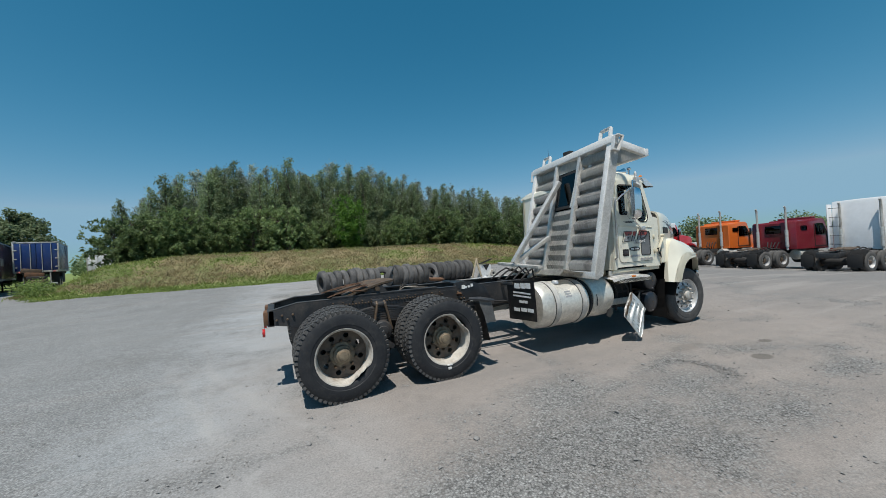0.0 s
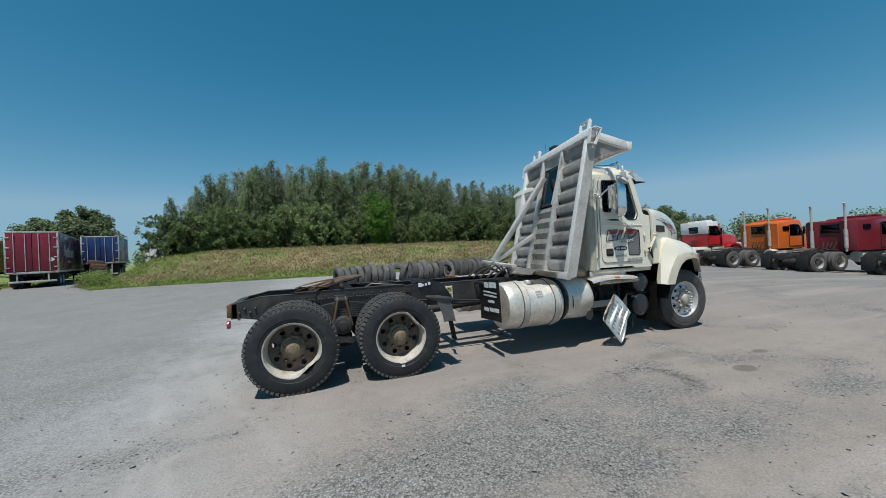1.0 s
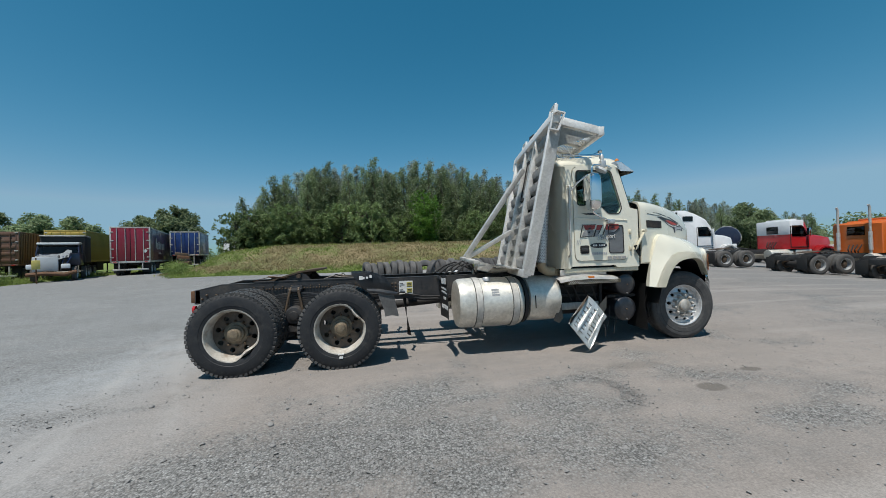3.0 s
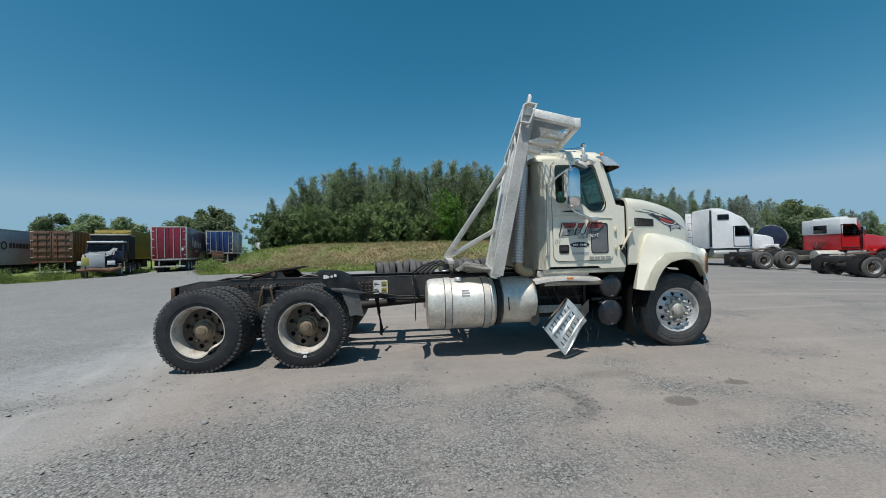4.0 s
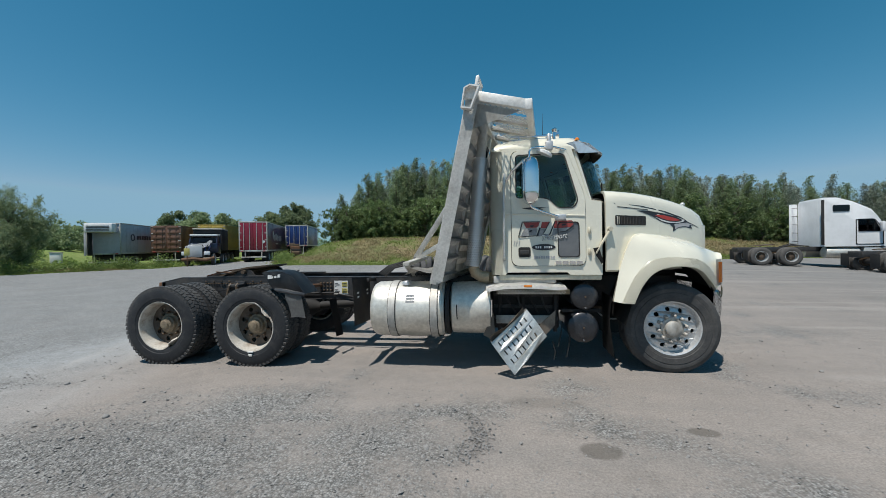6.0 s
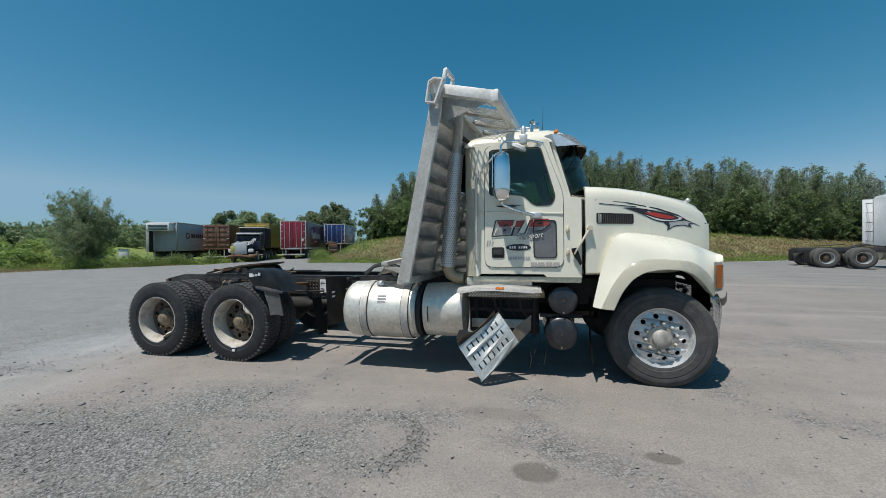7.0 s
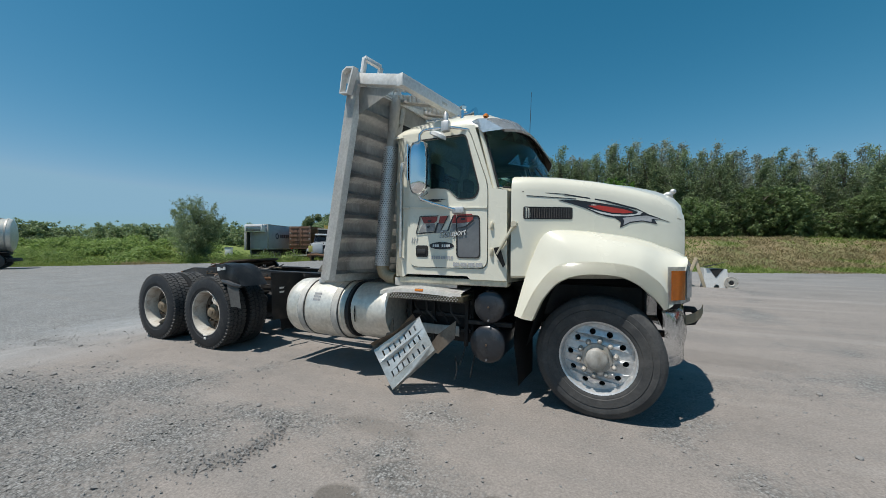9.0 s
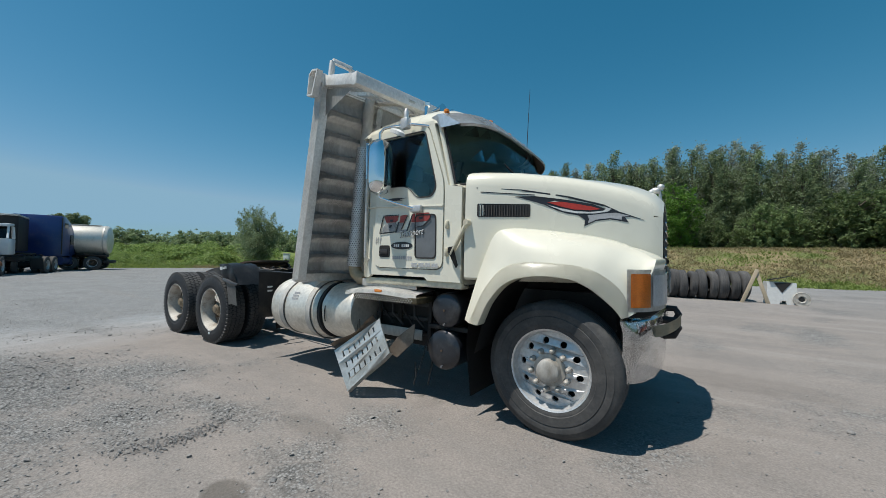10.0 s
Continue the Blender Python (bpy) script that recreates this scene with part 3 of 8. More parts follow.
def disc_bm():
    bm = B()
    plate(bm, circle(0.27, 48), lambda a, b: (a, 0.035 + 0.05 * max(0, math.hypot(a, b) - 0.2), b), lambda a, b: (a, 0.06, b),
          [circle(0.030, 12, 0.205 * math.cos(2 * math.pi * i / 8), 0.205 * math.sin(2 * math.pi * i / 8)) for i in range(8)])
    return bm


def hub_bm():
    bm = B()
    lathe(bm, [(0.135, 0.05), (0.135, 0.02), (0.105, 0.012), (0.100, -0.022), (0.084, -0.030), (0.074, -0.052), (0.056, -0.060), (0.050, -0.075), (0.034, -0.08)], seg=24)
    return bm


def steer_wheel_bm():
    bm = B()
    lathe(bm, [(0.300, -0.128), (0.306, -0.115), (0.296, -0.10), (0.285, -0.02), (0.285, 0.11), (0.268, 0.11), (0.268, -0.02), (0.270, -0.07), (0.288, -0.122)],
          seg=72, close=True)

    def face(off):
        return lambda a, b: (a, -0.062 - 0.055 * math.exp(-((math.hypot(a, b) - 0.15) / 0.075) ** 2) + off, b)
    plate(bm, circle(0.272, 60), face(0), face(0.02),
          [circle(0.105, 24)] + [circle(0.024, 14, 0.213 * math.cos(2 * math.pi * i / 10), 0.213 * math.sin(2 * math.pi * i / 10)) for i in range(10)])
    return bm


def steer_hub_bm():
    bm = B()
    lathe(bm, [(0.12, -0.06), (0.118, -0.118), (0.088, -0.122), (0.082, -0.165), (0.060, -0.178), (0.02, -0.18)], seg=28)
    return bm


def nut_bm(r, y0, y1):
    bm = B()
    lathe(bm, [(r, y0), (r, y1 + 0.016), (r * 0.66, y1), (r * 0.4, y1 - 0.004)], seg=8)
    return bm


def ring_of_nuts(wheel, mesh, radius, count, spin=0.0):
    for i in range(count):
        a = 2 * math.pi * (i + 0.5) / count + spin
        o = bpy.data.objects.new("wheel_nut", mesh)
        scene.collection.objects.link(o)
        o.parent, o.location = wheel, (radius * math.cos(a), 0, radius * math.sin(a))


def rear_wheels():
    first = {}

    def put(name, make, mat, parent, m, label="", key=None):
        key = key or name
        if key not in first:
            first[key] = part(name, make(), mat, parent, label).data
            o = [x for x in parent.children if x.data == first[key]][0]
            o.matrix_basis = m
            return o
        o = bpy.data.objects.new(name, first[key])
        scene.collection.objects.link(o)
        o.parent, o.matrix_basis = parent, m
        if label:
            o["label"] = label
        return o

    for ax, dent, key in ((REAR_X, -52, "bent_a"), (MID_X, 42, "bent_b")):
        for side in (-1, 1):
            turn = Matrix.Rotation(0 if side < 0 else math.pi, 4, "Z")
            for yy, outer in ((1.078, True), (0.757, False)):
                m = Matrix.Translation((ax, side * yy, HUB_Z)) @ turn
                w = put("wheel", lambda d=dent if outer else None: rim_bm(d), WHEEL_WHITE, truck, m,
                        "chipped white steel wheel with a bent rim" if outer else "", key if outer else "inner")
                spin = Matrix.Rotation(radians(ax * 40 + side * 9), 4, "Y")
                t = put("tyre", tyre_bm, RUBBER, w, spin, "black lug tyre")
                put("tread", tread_bm, RUBBER_WORN, w, spin, "worn dusty lug tread")
                if outer:
                    put("disc", disc_bm, WHEEL_BROWN, w, spin, "oily brown wheel disc")
                    put("hub", hub_bm, HUB_TAN, w, spin, "greasy brown hub")
                    if "nut" not in first:
                        o = part("nut_pattern", nut_bm(0.017, 0.03, -0.012), GREASE)
                        first["nut"] = o.data
                        bpy.data.objects.remove(o)
                    ring_of_nuts(w, first["nut"], 0.150, 10, ax)


def front_wheels():
    for side in (-1, 1):
        m = Matrix.Translation((FRONT_X + 0.03, side * 0.935, 0.497)) @ Matrix.Rotation((0 if side < 0 else math.pi) + radians(-2.5), 4, "Z") @ Matrix.Rotation(radians(8), 4, "Y")
        w = part("wheel", steer_wheel_bm(), WHEEL_ALU, truck, "polished aluminium front wheel")
        w.matrix_basis = m
        part("tyre", tyre_bm(0.502, 0.14, True), RUBBER_WORN, w, "worn grey ribbed front tyre")
        part("hub", steer_hub_bm(), ALU_DULL, w, "scratched aluminium hub")
        o = part("nut_pattern", nut_bm(0.021, -0.08, -0.150), ALU_DULL)
        ring_of_nuts(w, o.data, 0.143, 10)
        bpy.data.objects.remove(o)
        bm = B()
        lathe(bm, [(0.20, 0.13), (0.20, -0.02), (0.262, -0.03), (0.262, 0.09)], seg=24)
        part("brake_drum", bm, DARK, w)


rear_wheels()
front_wheels()


# -- chassis --
def chassis():
    web = [(-1.28, 0.80), (-1.28, 0.965), (-0.95, 1.035), (5.95, 1.035), (5.95, 0.72), (-0.85, 0.72)]
    for s in (-1, 1):
        bm = B()
        plate(bm, web, lambda a, b: (a, s * 0.43, b), lambda a, b: (a, s * 0.42, b))
        beam(bm, (-0.95, s * 0.39, 1.03), (5.95, s * 0.39, 1.03), 0.085, 0.012)
        beam(bm, (-1.28, s * 0.39, 0.963), (-0.95, s * 0.39, 1.033), 0.085, 0.012)
        beam(bm, (-0.85, s * 0.39, 0.722), (5.95, s * 0.39, 0.722), 0.085, 0.012)
        part("frame_rail", bm, BLACK, truck, "black steel frame rail with grime")
        # bolted flitch plate with rows of bolt heads
        bm = B()
        plate(bm, [(-0.62, 0.77), (-0.62, 0.99), (1.75, 0.99), (1.75, 0.77)], lambda a, b: (a, s * 0.442, b), lambda a, b: (a, s * 0.432, b))
        part("flitch_plate", bm, BLACK, truck)
        bm = B()
        for i in range(38):
            for zz in (0.945, 0.975):
                if zz > 0.96 and i % 3:
                    continue
                xx = -0.55 + i * 0.041
                lathe(bm, [(0.011, -s * 0.02), (0.011, 0.0), (0.007, s * 0.006)], (xx, s * 0.455, zz), seg=6)
        for xx in (1.22, 1.27, 1.32, 1.37):
            for zz in (0.80, 0.85, 0.90, 0.95):
                lathe(bm, [(0.015, -s * 0.02), (0.015, 0.0), (0.008, s * 0.01)], (xx, s * 0.455, zz), seg=6)
        part("bolt_heads", bm, GREASE, truck, "rows of rusty bolt heads")["kind"] = "stuff"
    bm = B()
    box(bm, -1.30, -1.22, -0.43, 0.43, 0.78, 0.97, 0.01)
    part("rear_crossmember", bm, BLACK, truck, "chipped black rear crossmember")
    for xx in (-0.2, 0.25, 1.6, 2.5, 3.6, 5.0):
        bm = B()
        box(bm, xx - 0.05, xx + 0.05, -0.42, 0.42, 0.76, 0.98, 0.01)
        part("crossmember", bm, BLACK, truck)
    # rear corner brackets with lamps
    for s in (-1, 1):
        bm = B()
        box(bm, -1.34, -1.28, s * 0.20, s * 0.43, 0.80, 0.96, 0.008)
        part("rear_plate", bm, RUST, truck, "rusty rear mounting plate")
        bm = B()
        lathe(bm, [(0.05, -1.36), (0.05, -1.33)], (0, s * 0.32, 0.70), axis="x", seg=14)
        part("tail_lamp", bm, RED_LENS, truck, "round red tail lamp")
        bm = B()
        for k in range(4):
            lathe(bm, [(0.014, 0.43), (0.014, 0.452), (0.008, 0.458)] if s > 0 else [(0.014, -0.43), (0.014, -0.452), (0.008, -0.458)], (-1.2 + 0.06 * k, 0, 0.85 + 0.05 * (k % 2)), seg=6)
        part("bolt_heads", bm, GREASE, truck)["kind"] = "stuff"
    # axles
    for xx in (REAR_X, MID_X):
        bm = B()
        lathe(bm, [(0.085, -1.0), (0.085, -0.3), (0.15, -0.22), (0.2, -0.08), (0.2, 0.08), (0.15, 0.22), (0.085, 0.3), (0.085, 1.0)], (xx, 0, HUB_Z), seg=20)
        lathe(bm, [(0.2, xx - 0.05), (0.2, xx + 0.12), (0.1, xx + 0.26), (0.05, xx + 0.36)], (0, 0, HUB_Z + 0.05), axis="x", seg=18)
        part("drive_axle", bm, DARK, truck, "dark greasy drive axle with differential")
        for s in (-1, 1):
            bm = B()
            lathe(bm, [(0.21, s * 0.62), (0.21, s * 0.95)], (xx, 0, HUB_Z), seg=24)
            part("brake_drum", bm, DARK, truck)
            bm = B()
            lathe(bm, [(0.075, xx + 0.16), (0.085, xx + 0.2), (0.085, xx + 0.3), (0.06, xx + 0.33)], (0, s * 0.55, HUB_Z + 0.12), axis="x", seg=16)
            part("brake_chamber", bm, BLACK, truck)
    bm = B()
    tube(bm, [(MID_X + 0.35, 0, 0.56), (3.4, 0, 0.72)], 0.06, 12)
    part("propeller_shaft", bm, DARK, truck)
    # camelback leaf springs over a trunnion
    for s in (-1, 1):
        bm = B()
        for k in range(7):
            half = 0.70 - 0.06 * k
            top = [Vector((0.015 + half * t, 0, 0.90 - 0.028 * k - 0.24 * (half * t / 0.70) ** 2)) for t in [i / 8 - 1 for i in range(17)]]
            loft(bm, [[p + Vector((0, s * 0.56 - 0.05, 0)), p + Vector((0, s * 0.56 + 0.05, 0)), p + Vector((0, s * 0.56 + 0.05, -0.022)), p + Vector((0, s * 0.56 - 0.05, -0.022))] for p in top],
                 closed=True, caps=True)
        part("leaf_spring", bm, BLACK, truck, "arched black leaf spring pack")
        bm = B()
        lathe(bm, [(0.10, s * 0.46), (0.125, s * 0.5), (0.125, s * 0.66), (0.105, s * 0.69), (0.06, s * 0.70), (0.055, s * 0.72), (0.02, s * 0.725)], (0.015, 0, 0.60), seg=28)
        box(bm, -0.06, 0.09, s * 0.44, s * 0.50, 0.5, 0.98, 0.01)
        box(bm, -0.07, 0.10, s * 0.50, s * 0.64, 0.905, 0.95, 0.01)
        tr = part("trunnion", bm, BLACK, truck, "black spring trunnion with round hub")
        for xx in (-1, 1):
            bm = B()
            tube(bm, [(0.015 + xx * 0.12, s * 0.655, 0.60), (0.015 + xx * 0.075, s * 0.65, 0.82), (0.015 + xx * 0.05, s * 0.64, 0.93), (0.015 + xx * 0.05, s * 0.60, 0.96)], 0.017, 8)
            part("u_bolt", bm, GREASE, tr)
        bm = B()
        plate(bm, [(-0.13, 0.40), (-0.05, 0.47), (0.08, 0.47), (0.16, 0.40), (0.13, 0.36), (0.04, 0.39), (-0.01, 0.39), (-0.10, 0.36)], lambda p, q: (p, s * 0.69, q), lambda p, q: (p, s * 0.52, q))
        part("saddle", bm, BLACK, tr)
    bm = B()
    tube(bm, [(0.02, -0.6, 0.36), (0.02, 0.6, 0.36)], 0.05, 12)
    box(bm, -0.1, 0.13, -0.62, -0.5, 0.32, 0.5, 0.02)
    part("trunnion_bar", bm, DARK, truck)
    # front axle and steering, engine sump
    bm = B()
    beam(bm, (FRONT_X, -0.85, 0.45), (FRONT_X, 0.85, 0.45), 0.11, 0.11)
    for s in (-1, 1):
        beam(bm, (FRONT_X - 0.75, s * 0.42, 0.62), (FRONT_X + 0.6, s * 0.42, 0.62), 0.09, 0.05)
    part("front_axle", bm, GREASE, truck)
    bm = B()
    box(bm, 4.75, 6.0, -0.36, 0.36, 0.55, 1.55, 0.08)
    part("engine", bm, DARK, truck, "dark engine block under the hood")
    bm = B()
    box(bm, 3.7, 4.75, -0.30, 0.30, 0.55, 1.0, 0.06)
    part("gearbox", bm, DARK, truck)
    # air hoses behind the cab
    for k in range(5):
        bm = B()
        y0 = -0.55 + 0.12 * k
        tube(bm, [(2.55 + 0.05 * k, y0, 1.04), (2.48 - 0.04 * k, y0 - 0.05, 1.20 + 0.02 * (k % 3)), (2.34 - 0.05 * k, y0 - 0.12, 1.17), (2.22 - 0.06 * k, y0 - 0.1, 1.06)], 0.014, 8)
        part("air_hose", bm, DARK, truck)
    bm = B()
    for (p, q) in (((1.5, -0.5, 0.80), (2.3, -0.52, 0.76)), ((1.48, -0.47, 0.74), (2.3, -0.5, 0.72)), ((0.4, -0.47, 0.9), (1.5, -0.49, 0.82))):
        p, q = Vector(p), Vector(q)
        tube(bm, [p, p.lerp(q, 0.3) - Vector((0, 0, 0.03)), p.lerp(q, 0.7) - Vector((0, 0, 0.035)), q], 0.012, 6)
    part("air_line", bm, DARK, truck)
    # two small plates with warning print on the rail
    bm = B()
    plate(bm, [(1.42, 0.79), (1.42, 0.98), (1.62, 0.98), (1.62, 0.79)], lambda a, b: (a, -0.452, b), lambda a, b: (a, -0.444, b))
    lab = part("warning_label", bm, DECAL_WHITE, truck, "white and yellow warning label")
    bm = B()
    for z0 in (0.805, 0.895):
        box(bm, 1.53, 1.612, -0.4545, -0.4525, z0, z0 + 0.07)
    part("yellow_field", bm, YELLOW, lab)
    bm = B()
    for z0 in (0.81, 0.83, 0.85, 0.90, 0.92, 0.94):
        box(bm, 1.43, 1.45 + 0.05 * ((z0 * 1000) % 3) / 2, -0.4545, -0.4525, z0, z0 + 0.008)
        box(bm, 1.54, 1.60, -0.4565, -0.4548, z0, z0 + 0.008)
    part("print_bars", bm, DECAL_BLACK, lab)["kind"] = "stuff"


chassis()


def fifth_wheel():
    tilt = pose(0.0, 0, 1.135, 0, -9, 0)
    bm = B()
    pts = rounded([(-0.44, -0.42), (-0.40, -0.10), (-0.08, -0.05), (-0.08, 0.05), (-0.40, 0.10), (-0.44, 0.42), (0.02, 0.44), (0.32, 0.28), (0.36, 0.0), (0.32, -0.28), (0.02, -0.44)], 0.06)
    plate(bm, pts, lambda a, b: tilt @ Vector((a, b, 0.035 - 0.16 * abs(a - 0.1) ** 1.5)), lambda a, b: tilt @ Vector((a, b, 0.012 - 0.16 * abs(a - 0.1) ** 1.5)))
    f = part("fifth_wheel", bm, GREASE, truck, "greasy brown fifth wheel coupling plate")
    bm = B()
    for s in (-1, 1):
        plate(bm, [(-0.16, 1.035), (-0.10, 1.12), (0.02, 1.16), (0.12, 1.13), (0.20, 1.035)], lambda a, b: (a, s * 0.40, b), lambda a, b: (a, s * 0.37, b))
        beam(bm, (-0.55, s * 0.39, 1.045), (0.9, s * 0.39, 1.045), 0.09, 0.02)
    part("bracket", bm, BLACK, f)
    bm = B()
    lathe(bm, [(0.03, -0.45), (0.03, 0.45)], (0.03, 0, 1.11), seg=12)
    part("pivot_pin", bm, GREASE, f)
    bm = B()
    tube(bm, [(-0.1, -0.40, 1.09), (-0.30, -0.46, 1.11), (-0.34, -0.50, 1.12), (-0.30, -0.53, 1.11)], 0.010, 8)
    part("release_handle", bm, RUST, f)
    for s in (-1, 1):
        bm = B()
        loft(bm, [[(x, s * (0.30 - 0.06 * k), z), (x, s * (0.42 - 0.02 * k), z + 0.004)] for k, (x, z) in enumerate(((-0.60, 1.045), (-0.50, 1.075), (-0.38, 1.105), (-0.22, 1.135), (-0.05, 1.155)))])
        thicken(bm, 0.014)
        part("pickup_ramp", bm, RUST, f, "rusty curved pick-up ramp")
    for k in range(4):
        bm = B()
        y0 = -0.34 + 0.14 * k
        tube(bm, [(0.36 + 0.05 * k, y0, 1.05), (0.46 + 0.04 * k, y0 + 0.06, 1.085 + 0.015 * (k % 2)), (0.62, y0 - 0.05, 1.07), (0.80 - 0.03 * k, y0 + 0.03, 1.05)], 0.009, 6)
        part("tangled_cable", bm, (TAN_PANEL, DARK, HUB_TAN, DARK)[k], truck, "loose cable lying on the frame")


fifth_wheel()


def tyre_mark():
    for z0, z1, w in ((0.175, 0.192, 0.035), (0.13, 0.158, 0.022)):
        bm = B()
        box(bm, 0.665 - w, 0.665 + w, -1.2205, -1.205, z0, z1, 0.002)
        part("chalk_mark", bm, DECAL_WHITE, truck, "small white mark on the tyre")


tyre_mark()


# -- quarter fender, flaps --
def fenders_and_flaps():
    bm = B()
    rows = []
    for yy, dz, dx in ((-1.16, -0.01, 0.02), (-1.06, 0.0, 0.0), (-0.96, 0.012, -0.02), (-0.86, -0.01, 0.01), (-0.76, 0.0, 0.0)):
        rows.append([(0.80 + dx, yy, 1.16 + dz), (0.90 + dx, yy, 1.165 + dz), (1.02, yy, 1.15 + dz), (1.13, yy, 1.105 + dz * 2), (1.20, yy, 1.03 + dz), (1.27 - dx, yy, 0.95), (1.32, yy, 0.88)])
    loft(bm, rows)
    thicken(bm, 0.008)
    q = part("quarter_fender", bm, FENDER_BLACK, truck, "crumpled black quarter fender")
    bm = B()
    rows = []
    for t in np.linspace(0, 1, 13):
        x = 0.80 + 0.42 * t
        zt = 1.155 + 0.012 * math.sin(t * 3.0) - 0.13 * max(0.0, t - 0.55)
        deep = 0.20 + 0.04 * math.sin(2.5 * t) + 0.015 * math.sin(13 * t)
        rows.append([(x + 0.15 * v, -1.165 - 0.022 * math.sin(2.6 * v) + 0.008 * math.sin(11 * t + 4 * v), zt - deep * v) for v in (0.0, 0.2, 0.4, 0.6, 0.8, 1.0)])
    loft(bm, rows)
    thicken(bm, 0.008)
    part("side_skirt", bm, FENDER_BLACK, q, "crumpled skirt of the fender")
    bm = B()
    tube(bm, [(0.99, -1.19, 0.945), (1.06, -1.20, 0.935), (1.15, -1.205, 0.925), (1.25, -1.20, 0.90), (1.36, -1.18, 0.885)], [0.016, 0.026, 0.030, 0.027, 0.018], 8)
    part("rolled_lip", bm, FENDER_BLACK, q, "torn lip rolled outwards")
    for i, (w, h) in enumerate(((0.055, 0.045), (0.03, 0.024), (0.03, 0.024), (0.035, 0.036))):
        bm = B()
        box(bm, 0.90 + 0.042 * i, 0.90 + 0.042 * i + w * 0.8, -1.200, -1.184, 1.075 + 0.006 * i, 1.075 + 0.006 * i + h)
        part("emblem_bar", bm, DECAL_WHITE, q)
    bm = B()
    rows = []
    for k, zz in enumerate((0.93, 0.85, 0.77, 0.69, 0.61)):
        rows.append([(1.12 + 0.022 * k + 0.008 * math.sin(zz * 20), -1.215, zz), (1.21 + 0.02 * k, -1.208, zz + 0.01), (1.31 + 0.016 * k, -1.19, zz - 0.01)])
    loft(bm, rows)
    thicken(bm, 0.012)
    part("mud_flap", bm, FLAP_GREY, truck, "torn black mud flap painted in a sunlit grey")
    bm = B()
    tube(bm, [(1.22, -0.44, 0.92), (1.2, -0.8, 0.95), (1.15, -1.12, 0.98)], 0.022, 10)
    part("fender_bracket", bm, RUST, truck)
    for yy, x0, z0, z1 in ((-0.62, 1.46, 0.24, 0.76), (0.75, 1.3, 0.3, 0.9)):
        bm = B()
        loft(bm, [[(x0 + 0.02 * k, yy - 0.10, zz), (x0 + 0.05, yy, zz), (x0 + 0.02 * k, yy + 0.12, zz)] for k, zz in enumerate(np.linspace(z1, z0, 6))])
        thicken(bm, 0.012)
        part("hanging_flap", bm, DARK, truck, "hanging strip of black rubber")
    # flap with painted writing in front of the tank, facing backwards
    bm = B()
    loft(bm, [[(1.98 + 0.02 * math.sin(3 * zz) + 0.02 * (1 - abs(yy + 0.92) / 0.35), yy, zz - 0.06 * (yy + 0.92)) for yy in np.linspace(-1.24, -0.60, 8)] for zz in np.linspace(1.07, 0.50, 7)])
    thicken(bm, 0.014)
    f = part("lettered_mud_flap", bm, BLACK, truck, "black mud flap with worn white lettering")
    bm = B()
    for zz, yy, w, h in ((0.955, -1.15, 0.11, 0.075), (0.955, -1.02, 0.10, 0.075), (0.955, -0.90, 0.12, 0.075), (0.87, -1.13, 0.40, 0.022), (0.82, -1.13, 0.40, 0.022),
                         (0.745, -1.05, 0.09, 0.035), (0.745, -0.95, 0.09, 0.035), (0.62, -1.18, 0.13, 0.05), (0.62, -1.02, 0.13, 0.05), (0.62, -0.86, 0.13, 0.05)):
        k = 1.98 + 0.02 * math.sin(3 * zz) + 0.02 * (1 - abs(yy + w / 2 + 0.92) / 0.35)
        box(bm, k - 0.013, k - 0.0085, yy, yy + w, zz - 0.06 * (yy + 0.92), zz + h - 0.06 * (yy + 0.92))
    part("lettering_bars", bm, DECAL_WHITE, f)
    bm = B()
    beam(bm, (2.0, -0.44, 1.0), (2.0, -0.75, 1.02), 0.05, 0.05)
    part("flap_bracket", bm, BLACK, truck)


fenders_and_flaps()


